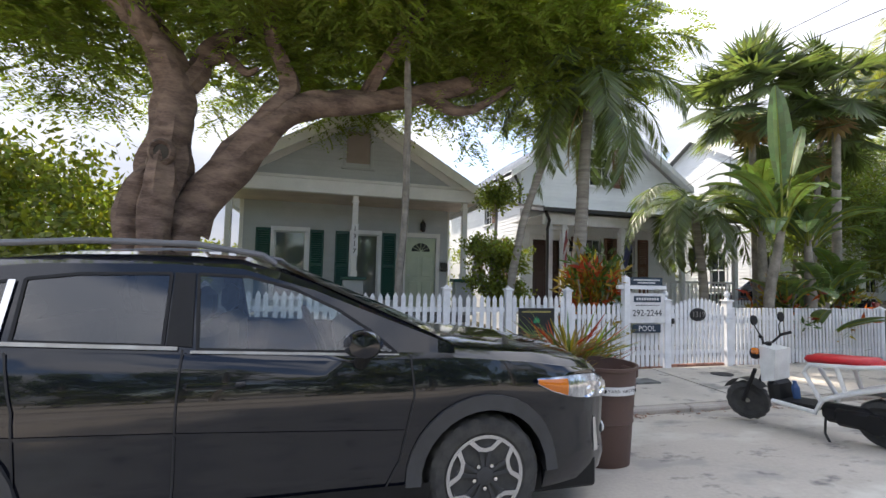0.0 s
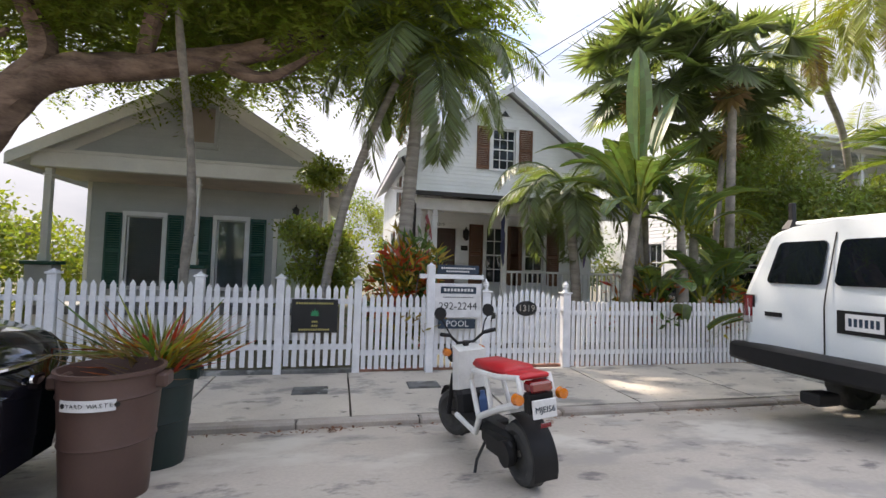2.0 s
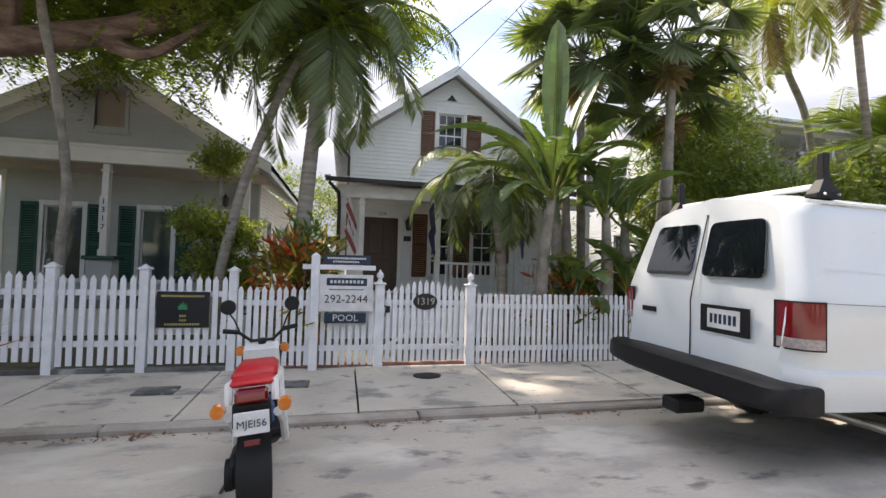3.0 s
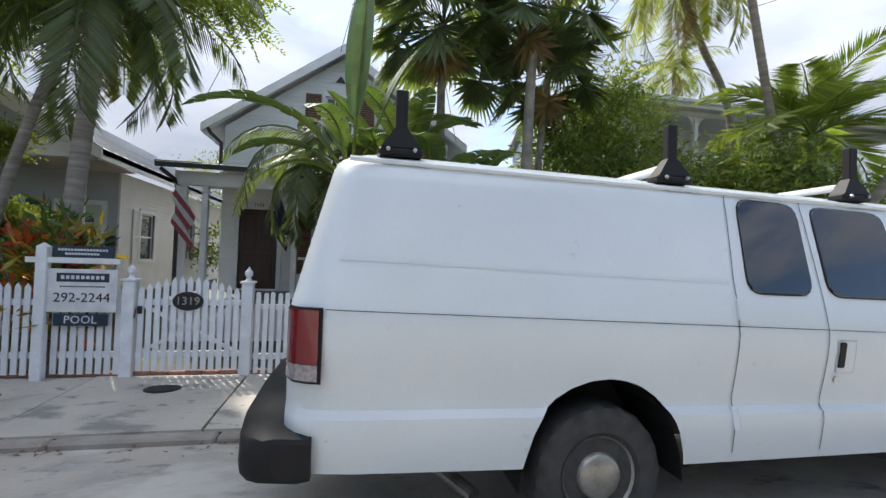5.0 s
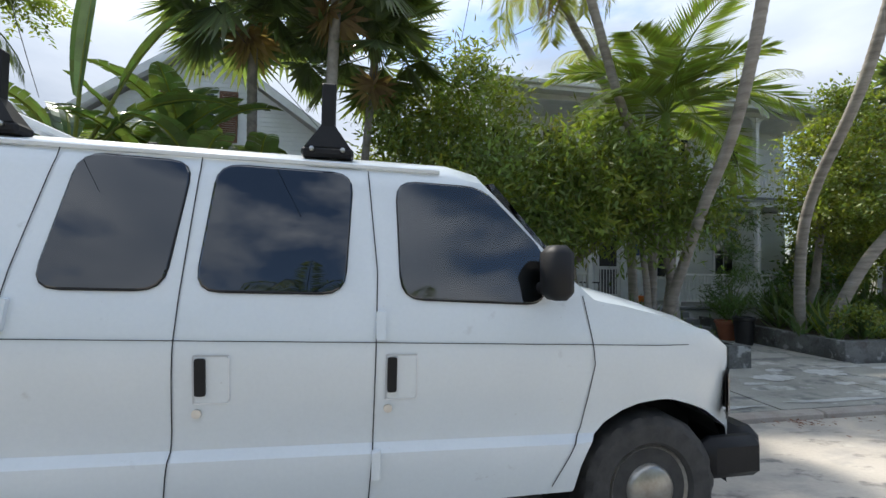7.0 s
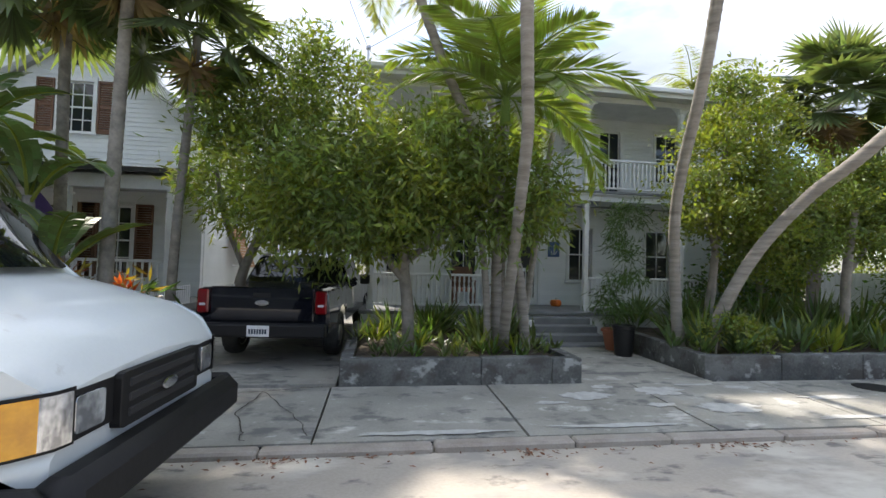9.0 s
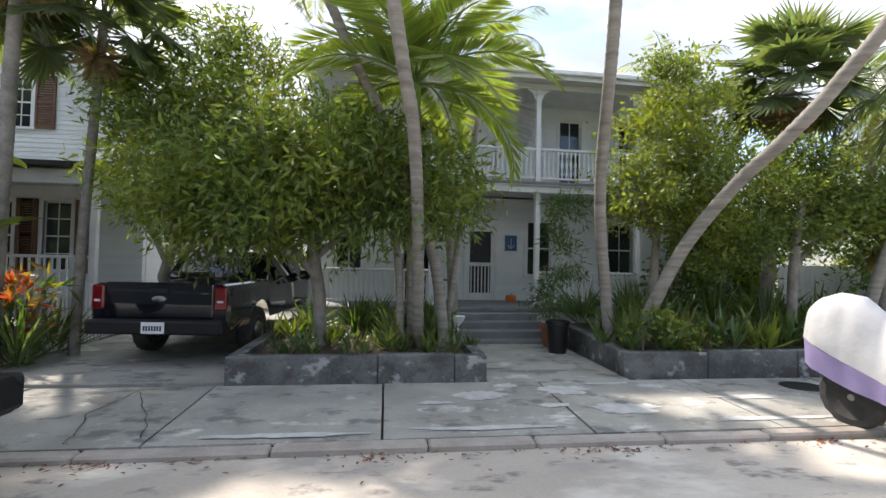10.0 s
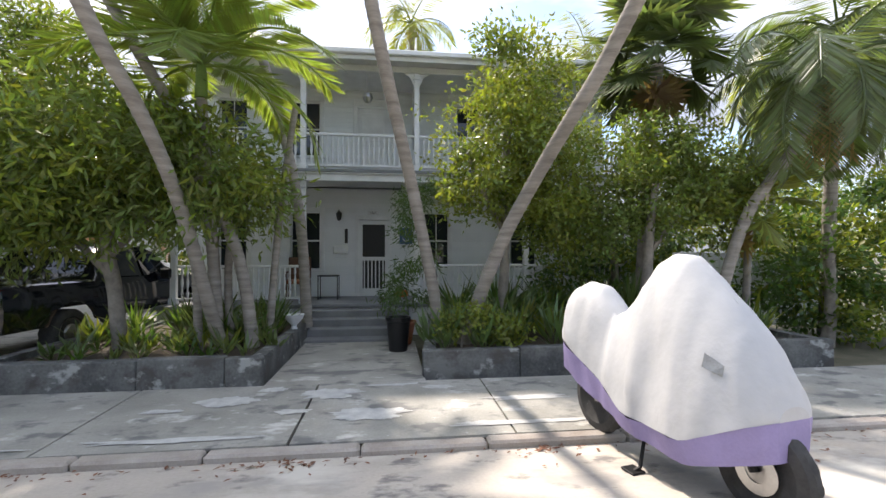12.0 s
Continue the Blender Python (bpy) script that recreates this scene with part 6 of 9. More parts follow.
for r0, r1 in zip(rows, rows[1:]):
    m_ = len(r0)
    for k in range(1, m_ - 2):
        if k in (3, 4) and r0[0][0] > -2.05:
            continue
        shell.add([r0[k], r0[k + 1], r1[k + 1], r1[k]], [(0, 1, 2, 3)])
part("cabin", shell, M_CARPAINT, car, "", 30)


def cwin(x, z, off=0.0):
    bt, zt = interp(x, BELT), interp(x, ROOF)
    k = (zt - bt) / 0.5
    yb = interp(1.06, CLEV) - 0.01
    t = (z - CR - bt) / max(0.05, (zt - bt) * 0.86)
    return (x, CC - (yb - 0.02 - (0.20 * k - 0.02) * t) - off - 0.004, z)


CW = ([(-2.31, 1.355), (-1.29, 1.315), (-1.43, 1.43), (-1.62, 1.55), (-1.87, 1.665), (-2.11, 1.725), (-2.36, 1.735)],
      [(-3.10, 1.405), (-2.47, 1.375), (-2.49, 1.735), (-2.9, 1.725), (-3.12, 1.695)], [(-3.60, 1.44), (-3.17, 1.41), (-3.18, 1.685), (-3.5, 1.64)])


def span(poly, x):
    """Lowest and highest z of a polygon at x."""
    zs = []
    for (xa, za), (xb, zb_) in zip(poly, poly[1:] + poly[:1]):
        if xa != xb and min(xa, xb) <= x <= max(xa, xb):
            zs.append(za + (zb_ - za) * (x - xa) / (xb - xa))
    return (min(zs), max(zs)) if len(zs) > 1 else None


cols = sorted(set([-4.0 + 0.05 * i for i in range(62)] + [p[0] for w in CW for p in w]))
for s in (0, 1):
    mb = MB()
    side = lambda x, z: cwin(x, z, -0.004) if s == 0 else (lambda q: (q[0], 2 * CC - q[1], q[2]))(cwin(x, z, -0.004))
    for xa, xb in zip(cols, cols[1:]):
        low = [CR + interp(x, BELT) - 0.02 for x in (xa, xb)]
        top = [CR + interp(x, BELT) + (interp(x, ROOF) - interp(x, BELT)) * 0.86 for x in (xa, xb)]
        w = next((w for w in CW if min(p[0] for p in w) <= (xa + xb) / 2 <= max(p[0] for p in w)), None)
        bands = [(low, top)]
        if w:
            e_ = (xb - xa) * 0.02
            p_, q_ = span(w, xa + e_), span(w, xb - e_)
            bands = [(low, [p_[0], q_[0]]), ([p_[1], q_[1]], top)]
        for lo_, hi_ in bands:
            if hi_[0] - lo_[0] > 0.002 or hi_[1] - lo_[1] > 0.002:
                mb.add([side(xa, lo_[0]), side(xb, lo_[1]), side(xb, max(hi_[1], lo_[1])), side(xa, max(hi_[0], lo_[0]))], [(0, 1, 2, 3)])
    part("window_surround", mb, M_CARPAINT, car, "", 30)
    for w in CW:
        g_ = plate(w, cwin, -0.002, 0.008)
        if s:
            g_.v = [(x, 2 * CC - y, z) for x, y, z in g_.v]
        part("side_window", g_, M_CARGLASS if w is CW[0] else M_DARKGLASS, car)
        rub = line_plate(w + w[:1], 0.016, cwin, 0.004)
        if s:
            rub.v = [(x, 2 * CC - y, z) for x, y, z in rub.v]
        part("window_seal", rub, M_PLASTIC, car)
part("pillar_trim", plate([(-2.455, 1.375), (-2.335, 1.365), (-2.375, 1.74), (-2.475, 1.74)], cwin, 0.006, 0.01), M_PLASTIC, car, "satin black door pillar trim")
part("window_trim", line_plate([(-3.16, 1.41), (-3.17, 1.69)], 0.03, cwin, 0.010), M_CHROME, car, "bright strip at the quarter window")
part("window_trim", line_plate([(-3.65, 1.43), (-3.1, 1.395), (-2.40, 1.362)], 0.018, cwin, 0.010), M_STEELPAINT, car)
part("window_trim", line_plate([(-2.34, 1.345), (-1.28, 1.305)], 0.014, cwin, 0.010), M_STEELPAINT, car)
for pts in ([(-2.37, 1.36), (-2.37, 1.2), (-2.37, 0.55)], [(-1.22, 1.31), (-1.2, 1.1), (-1.27, 0.75), (-1.36, 0.6)], [(-3.1, 1.36), (-3.02, 1.1), (-3.0, 0.75)]):
    part("door_gap", line_plate(pts, 0.010, cside), M_SEAM, car)
part("body_crease", line_plate([(-3.4, 1.0), (-2.4, 0.965), (-1.25, 0.905)], 0.016, cside, 0.006), M_CARPAINT, car)
for x in (-2.205, -3.3):
    part("door_handle", MB().tube([cside(x - 0.13, 1.19, 0.0), cside(x - 0.11, 1.195, 0.045), cside(x + 0.10, 1.195, 0.045), cside(x + 0.13, 1.19, 0.0)], 0.016, 8), M_CARPAINT, car)
for s in (0, 1):
    f = (lambda y: y) if s == 0 else (lambda y: 2 * CC - y)
    part("roof_rail", MB().tube([(-3.55, f(2.44), 1.80), (-3.45, f(2.43), 1.86), (-2.9, f(2.42), 1.90), (-2.4, f(2.42), 1.90), (-2.05, f(2.43), 1.85), (-1.98, f(2.44), 1.80)], 0.018, 8), M_RAIL, car, "grey roof rail")
mr = part("door_mirror", MB().lathe([(0.0, -0.10), (0.075, -0.09), (0.10, -0.03), (0.10, 0.03), (0.07, 0.08), (0.0, 0.10)], (0, 0, 0), 12, "y", sx=1.0, sy=0.72), M_CARPAINT, car, "", 50)
mr.location = (-1.50, 1.97, 1.40)
part("mirror_foot", MB().tube([(0.02, 0.06, -0.05), (0.0, 0.13, -0.12)], 0.04, 8), M_PLASTIC, mr)
wsc = lambda i, t: (-1.98 + 1.0 * t, CC + (i / 5 - 1) * (0.56 + 0.16 * t), CR + 1.515 - 0.42 * t + 0.035 * (1 - (i / 5 - 1) ** 2) + 0.012)
part("windscreen", MB().grid([[wsc(i, t / 5) for i in range(11)] for t in range(6)]), M_CARGLASS, car, "", 60)
part("seat", MB().box(-2.45, 2.35, 0.9, -2.28, 2.85, 1.45, 0.06).box(-2.43, 2.48, 1.45, -2.33, 2.72, 1.66, 0.05), M_SEAT, car)
part("seat", MB().box(-3.35, 2.35, 0.9, -3.18, 3.6, 1.45, 0.06).box(-3.3, 2.48, 1.45, -3.2, 2.72, 1.6, 0.05), M_SEAT, car)
part("seat", MB().box(-2.45, 3.10, 0.9, -2.28, 3.60, 1.45, 0.06).box(-2.43, 3.23, 1.45, -2.33, 3.47, 1.66, 0.05), M_SEAT, car)
part("dashboard", MB().box(-1.62, 2.3, 1.2, -1.2, 3.66, 1.40, 0.05), M_PLASTIC, car)
part("steering_wheel", MB().tube([(-1.74 - 0.08 * math.sin(a * math.pi / 8), 2.60 + 0.18 * math.cos(a * math.pi / 8), 1.37 + 0.17 * math.sin(a * math.pi / 8)) for a in range(17)], 0.016, 6), M_PLASTIC, car)
part("wiper", MB().tube([(-1.02, 2.5, 1.375), (-1.15, 2.9, 1.44)], 0.012, 5), M_PLASTIC, car)
for s in (0, 1):
    f = (lambda y: y) if s == 0 else (lambda y: 2 * CC - y)
    hx = [-0.46, -0.36, -0.24, -0.12, 0.0, 0.08, 0.14, 0.19]
    top_ = [min(1.155, CR + interp(x, BELT) - 0.022) for x in hx]
    bot_ = [1.125, 1.075, 1.035, 1.012, 0.998, 0.988, 0.985, 0.985]
    for a, b, m_, nm in ((0, 8, M_HEADLAMP, "headlight"), (0, 3, M_AMBER, "turn_signal")):
        rr = []
        for t in ((0.0, 0.25, 0.5, 0.75, 1.0) if b == 8 else (0.12, 0.4, 0.7, 0.95)):
            rr.append([(q[0] + (0.010 if b == 8 else 0.014), f(q[1]), q[2]) for q in (cside(x, zt + (zb - zt) * t, 0.012 + (0.0 if b == 8 else 0.004) + 0.014 * math.sin(math.pi * t)) for x, zt, zb in zip(hx[a:b], top_[a:b], bot_[a:b]))])
        part(nm, MB().grid(rr), m_, car, "", 60)
    for hx_, r_ in ((-0.06, 0.05), (0.06, 0.045)):
        q_ = cside(hx_, 1.06, 0.022)
        part("lamp_reflector", MB().lathe([(r_, 0.02), (r_ * 1.05, -0.004 if s == 0 else 0.004), (r_ * 0.8, 0.006), (0.0, 0.014 if s else -0.014)], (q_[0], f(q_[1]), q_[2]), 18, "y"), M_CHROME, car, "", 50)
    fg = [(0.02, 2.30), (0.14, 2.42), (0.20, 2.56)]
    part("fog_recess", MB().grid([[(x + 0.03, f(y - 0.02), 0.86) for x, y in fg], [(x + 0.04, f(y - 0.02), 0.66) for x, y in fg]]), M_PLASTIC, car)
    part("fog_trim", MB().tube([(0.035, f(2.27), 0.86), (0.045, f(2.27), 0.66), (0.16, f(2.39), 0.64), (0.24, f(2.54), 0.66)], [0.012, 0.022, 0.018, 0.010], 6), M_CHROME, car)
    part("fog_lamp", MB().lathe([(0.05, 0.0), (0.04, 0.02), (0, 0.03)], (0.16, f(2.40), 0.75), 12, "x"), M_CLEAR, car)
part("grille", MB().grid([[(0.27 - 0.10 * abs(i / 5 - 1) ** 2, CC + (i / 5 - 1) * 0.36, z) for i in range(11)] for z in (0.90, 1.04)]), M_SEAM, car, "black mesh grille")
part("grille_trim", MB().tube([(0.18, CC - 0.37, 1.06), (0.29, CC - 0.2, 1.085), (0.32, CC, 1.09), (0.29, CC + 0.2, 1.085), (0.18, CC + 0.37, 1.06)], 0.014, 6).tube([(0.18, CC - 0.36, 0.99), (0.31, CC, 0.985), (0.18, CC + 0.36, 0.99)], 0.02, 6), M_CHROME, car)
part("emblem", MB().lathe([(0.065, 0.0), (0.06, 0.014), (0, 0.016)], (0.33, CC, 0.99), 16, "x", sy=0.6), M_CHROME, car)
part("lower_grille", MB().grid([[(0.32 - 0.12 * abs(i / 5 - 1) ** 2, CC + (i / 5 - 1) * 0.42, z) for i in range(11)] for z in (0.58, 0.80)]), M_PLASTIC, car)
for x in (-0.77, -3.44):
    wheel(car, x, 2.215, CR + 0.345, 0.345, 0.21, 0.228, "cup")
    wheel(car, x, 2 * CC - 2.215, 0.10 + 0.345, 0.345, 0.21, 0.228, "cup", 1)

car.location = (-0.28, -0.16, 0.0)

# black pickup in the drive, built facing +y
pk = thing("pickup_truck", "black pickup truck with red tail lights parked in the driveway", "truck")
pk.matrix_world = pose(12.07, 7.25, 0.145, 0, 0, -5)
prof = [(0.0, 1.22), (1.75, 1.22), (1.80, 1.30), (1.95, 1.72), (2.3, 1.86), (3.3, 1.86), (3.7, 1.75), (4.4, 1.25), (5.5, 1.12), (5.7, 0.95)]
rows = []
for y in sorted(set([0.0, 0.04, 0.12, 1.7, 1.76, 1.82, 1.95, 2.3, 3.0, 3.3, 3.7, 4.1, 4.4, 5.0, 5.5, 5.7] + [1.25 + 0.48 * math.cos(math.pi * i / 10) for i in range(11)] + [4.75 + 0.48 * math.cos(math.pi * i / 10) for i in range(11)])):
    zt, zb = interp(y, prof), 0.55
    for c in (1.25, 4.75):
        d_ = abs(y - c)
        if d_ < 0.48:
            zb = max(zb, 0.42 + 0.48 * math.sqrt(1 - (d_ / 0.48) ** 2))
    e = 0.05 if y < 0.02 else 0.0
    half = [(-0.97 + e, y, zb), (-0.99 + e, y, max(zb, 0.8)), (-0.97 + e, y, 1.10), (-0.94 + e, y, min(zt, 1.20)), (-0.74 if zt > 1.4 else -0.90, y, zt - 0.03), (-0.66 if zt > 1.4 else -0.86, y, zt), (0, y, zt + 0.01)]
    rows.append(half + [(-a, b, c) for a, b, c in reversed(half[:-1])])
part("body", MB().grid(rows).add(rows[0], [tuple(range(len(rows[0])))]).add(rows[-1], [tuple(range(len(rows[-1])))]), M_CARPAINT, pk, "", 35)
tg = part("tailgate", MB().box(-0.76, -0.03, 0.72, 0.76, 0.03, 1.235, 0.02), M_CARPAINT, pk)
part("emblem", MB().lathe([(0.11, 0.0), (0.10, -0.014), (0, -0.016)], (0, -0.03, 1.0), 18, "y", sy=0.42), M_CHROME, tg)
part("tailgate_handle", MB().box(-0.13, -0.045, 1.08, 0.13, -0.03, 1.15, 0.008), M_PLASTIC, tg)
for s in (-1, 1):
    part("tail_light", MB().box(min(s * 0.78, s * 0.95), -0.04, 0.84, max(s * 0.78, s * 0.95), 0.10, 1.19, 0.02), M_RED, pk)
    part("reverse_lamp", MB().box(min(s * 0.82, s * 0.91), -0.046, 0.95, max(s * 0.82, s * 0.91), -0.03, 0.985, 0.006), M_CLEAR, pk)
    part("door_mirror", MB().box(min(s * 0.98, s * 1.2), 3.55, 1.15, max(s * 0.98, s * 1.2), 3.68, 1.38, 0.03), M_PLASTIC, pk)
    part("side_window", MB().add([(s * 0.955, 2.05, 1.27), (s * 0.955, 3.0, 1.25), (s * 0.80, 2.95, 1.70), (s * 0.80, 2.2, 1.68)], [(0, 1, 2, 3)]), M_TINT, pk)
    part("side_window", MB().add([(s * 0.955, 3.08, 1.25), (s * 0.955, 4.1, 1.22), (s * 0.80, 3.65, 1.68), (s * 0.80, 3.05, 1.70)], [(0, 1, 2, 3)]), M_TINT, pk)
part("rear_window", MB().add([(-0.72, 1.795, 1.30), (0.72, 1.795, 1.30), (0.62, 1.93, 1.70), (-0.62, 1.93, 1.70)], [(0, 1, 2, 3)]), M_TINT, pk)
part("rear_bumper", MB().box(-0.96, -0.16, 0.50, 0.96, 0.04, 0.70, 0.03), M_PLASTIC, pk)
lp = part("licence_plate", MB().box(-0.16, -0.175, 0.52, 0.16, -0.158, 0.68, 0.004), M_LABEL, pk)
mb = MB()
for i in range(7):
    mb.box(-0.13 + i * 0.038, -0.178, 0.56, -0.13 + i * 0.038 + 0.026, -0.175, 0.63)
part("lettering", mb, M_SIGNBLUE, lp)
for y in (1.25, 4.75):
    for s in (-1, 1):
        w = wheel(pk, s * 0.84, y, 0.39, 0.39, 0.26, 0.24, "dome", turn=90)

# scooter
sc = thing("scooter", "white scooter with bare tube frame, red seat and fat black tyres", "scooter")
sc.matrix_world = pose(3.20, 2.50, 0.235, -5, 0, 0) @ pose(0, 0, 0, 0, -4.5, 6.5)
# local: +y forward


def tyre_y(parent, y, z, r, w, name="wheel", x=0.0, turn=0.0):
    h = w / 2
    mb = MB().lathe([(r * 0.55, -h * 0.6), (r * 0.72, -h), (r * 0.92, -h * 0.85), (r, -h * 0.4), (r, h * 0.4), (r * 0.92, h * 0.85), (r * 0.72, h), (r * 0.55, h * 0.6)], (0, 0, 0), 64, "x", teeth=0.010)
    o = part(name, MB().lathe([(r * 0.56, -h * 0.55), (r * 0.5, -h * 0.4), (r * 0.12, -h * 0.3), (r * 0.1, -h * 0.8), (0, -h * 0.8)], (0, 0, 0), 20, "x").lathe([(r * 0.56, h * 0.55), (r * 0.5, h * 0.4), (r * 0.12, h * 0.3), (r * 0.1, h * 0.8), (0, h * 0.8)], (0, 0, 0), 20, "x"), M_STEELPAINT, parent, "", 40)
    o.matrix_local = pose(x, y, z, 0, 0, turn)
    part("tyre", mb, M_RUBBER, o, "", 30)
    return o


tyre_y(sc, 0.0, 0.225, 0.225, 0.16)
tyre_y(sc, 1.30, 0.225, 0.225, 0.15, turn=24)
part("rear_fender", MB().grid([[(x, 0.27 * math.cos(a), 0.225 + 0.27 * math.sin(a)) for x in (-0.09, 0, 0.09)] for a in [radians(d_) for d_ in range(60, 205, 12)]]), M_PLASTIC, sc, "", 60)
part("front_fender", MB().grid([[(x, 1.30 + 0.26 * math.cos(a), 0.225 + 0.26 * math.sin(a)) for x in (-0.085, 0, 0.085)] for a in [radians(d_) for d_ in range(30, 150, 10)]]), M_PLASTIC, sc, "", 60)
part("engine", MB().box(-0.14, 0.05, 0.17, 0.02, 0.48, 0.36, 0.05).box(-0.16, -0.05, 0.16, -0.08, 0.35, 0.33, 0.03).lathe([(0.09, -0.17), (0.09, -0.13)], (0, 0.02, 0.235), 14, "x"), M_PLASTIC, sc, "", 40)
part("floorboard", MB().box(-0.16, 0.50, 0.26, 0.16, 0.92, 0.32, 0.02).box(-0.15, 0.85, 0.28, 0.15, 0.98, 0.52, 0.04), M_PLASTIC, sc)
for s in (-1, 1):
    part("frame_tube", MB().tube([(s * 0.15, 0.92, 0.30), (s * 0.16, 0.50, 0.26), (s * 0.15, 0.42, 0.40), (s * 0.14, 0.10, 0.52), (s * 0.13, -0.16, 0.60)], 0.026, 8), M_SCWHITE, sc)
    part("seat_tube", MB().tube([(s * 0.15, 0.44, 0.38), (s * 0.14, 0.56, 0.66), (s * 0.14, 0.50, 0.74), (s * 0.13, 0.10, 0.75), (s * 0.12, -0.20, 0.78), (s * 0.12, -0.22, 0.68)], 0.022, 8), M_SCWHITE, sc)
    part("strut", MB().tube([(s * 0.14, 0.22, 0.50), (s * 0.14, 0.26, 0.74)], 0.02, 8), M_SCWHITE, sc)
    part("turn_signal", MB().lathe([(0.0, -0.03), (0.035, -0.025), (0.04, 0.02), (0, 0.035)], (s * 0.17, -0.26, 0.66), 12, "y"), M_AMBER, sc)
    part("front_signal", MB().lathe([(0.0, -0.03), (0.035, -0.025), (0.04, 0.02), (0, 0.035)], (s * 0.17, 1.02, 0.84), 12, "y"), M_AMBER, sc)
    part("fork", MB().tube([(s * 0.095, 1.30, 0.225), (s * 0.095, 1.10, 0.62)], 0.022, 8), M_PLASTIC, sc)
    part("handgrip", MB().tube([(s * 0.17, 0.92, 1.00), (s * 0.27, 0.87, 1.02)], 0.018, 8), M_PLASTIC, sc)
    mi = part("mirror", MB().lathe([(0.0, -0.014), (0.055, -0.012), (0.06, 0.0), (0.0, 0.02)], (s * 0.24, 0.94, 1.20), 14, "y"), M_PLASTIC, sc)
    part("mirror_stem", MB().tube([(s * 0.16, 0.93, 1.0), (s * 0.20, 0.95, 1.10), (s * 0.24, 0.94, 1.16)], 0.007, 6), M_PLASTIC, mi)
part("seat", MB().box(-0.13, -0.02, 0.755, 0.13, 0.56, 0.83, 0.03).box(-0.12, -0.22, 0.765, 0.12, 0.0, 0.80, 0.015), M_SEATRED, sc, "red vinyl seat", 50)
part("front_shield", MB().add([(-0.14, 0.88, 0.52), (0.14, 0.88, 0.52), (0.14, 1.02, 0.50), (-0.14, 1.02, 0.50), (-0.13, 0.82, 0.86), (0.13, 0.82, 0.86), (0.12, 1.0, 0.90), (-0.12, 1.0, 0.90)], [(0, 1, 2, 3), (4, 5, 6, 7), (0, 1, 5, 4), (1, 2, 6, 5), (2, 3, 7, 6), (3, 0, 4, 7)]), M_SCWHITE, sc, "white front storage box")
part("headlight", MB().lathe([(0.05, -0.03), (0.07, 0.02), (0.06, 0.05), (0, 0.055)], (-0.08, 1.06, 0.80), 14, "y").lathe([(0.05, -0.03), (0.07, 0.02), (0.06, 0.05), (0, 0.055)], (0.08, 1.06, 0.80), 14, "y"), M_PLASTIC, sc)
part("handlebar", MB().tube([(-0.27, 0.87, 1.02), (-0.17, 0.92, 1.00), (-0.08, 0.97, 0.92), (0.08, 0.97, 0.92), (0.17, 0.92, 1.00), (0.27, 0.87, 1.02)], 0.013, 8).tube([(0, 1.02, 0.7), (0, 0.96, 0.93)], 0.03, 8), M_PLASTIC, sc)
part("tail_light", MB().box(-0.085, -0.30, 0.69, 0.085, -0.19, 0.76, 0.015), M_RED, sc)
part("tail_bracket", MB().box(-0.10, -0.27, 0.55, 0.10, -0.20, 0.69, 0.012), M_PLASTIC, sc)
lp = part("licence_plate", MB().box(-0.09, -0.31, 0.53, 0.09, -0.296, 0.65, 0.004), M_LABEL, sc)
text("plate_text", "MJEI56", pose(0, -0.312, 0.585, 90, 0, 0), 0.055, M_SIGNBLUE, lp)
part("reflector", MB().box(-0.04, -0.31, 0.47, 0.04, -0.295, 0.50, 0.004), M_RED, sc)
part("side_stand", MB().tube([(-0.10, 0.45, 0.20), (-0.20, 0.42, 0.08), (-0.25, 0.36, 0.01)], 0.012, 6), M_BLACK, sc)
part("drink_bottle", MB().lathe([(0.035, 0.0), (0.038, 0.12), (0.02, 0.16), (0.02, 0.19), (0, 0.19)], (0.05, 0.78, 0.32), 12), M_BLUE, sc)

# covered motorcycle; local +y towards its front
mo = thing("covered_motorcycle", "motorcycle under a white and lilac fabric cover on the roadside", "motorcycle")
mo.matrix_world = pose(20.49, 3.87, 0.09, 0, 0, -168)
ST = [(-1.16, 1.10, 0.05), (-1.12, 1.24, 0.16), (-1.0, 1.36, 0.24), (-0.82, 1.43, 0.27), (-0.62, 1.40, 0.27), (-0.50, 1.28, 0.27), (-0.38, 1.17, 0.28), (-0.26, 1.22, 0.31), (-0.08, 1.42, 0.36), (0.10, 1.64, 0.38), (0.22, 1.70, 0.38), (0.36, 1.69, 0.40), (0.52, 1.55, 0.42), (0.70, 1.36, 0.40), (0.86, 1.16, 0.34), (0.98, 0.94, 0.25), (1.04, 0.78, 0.12)]


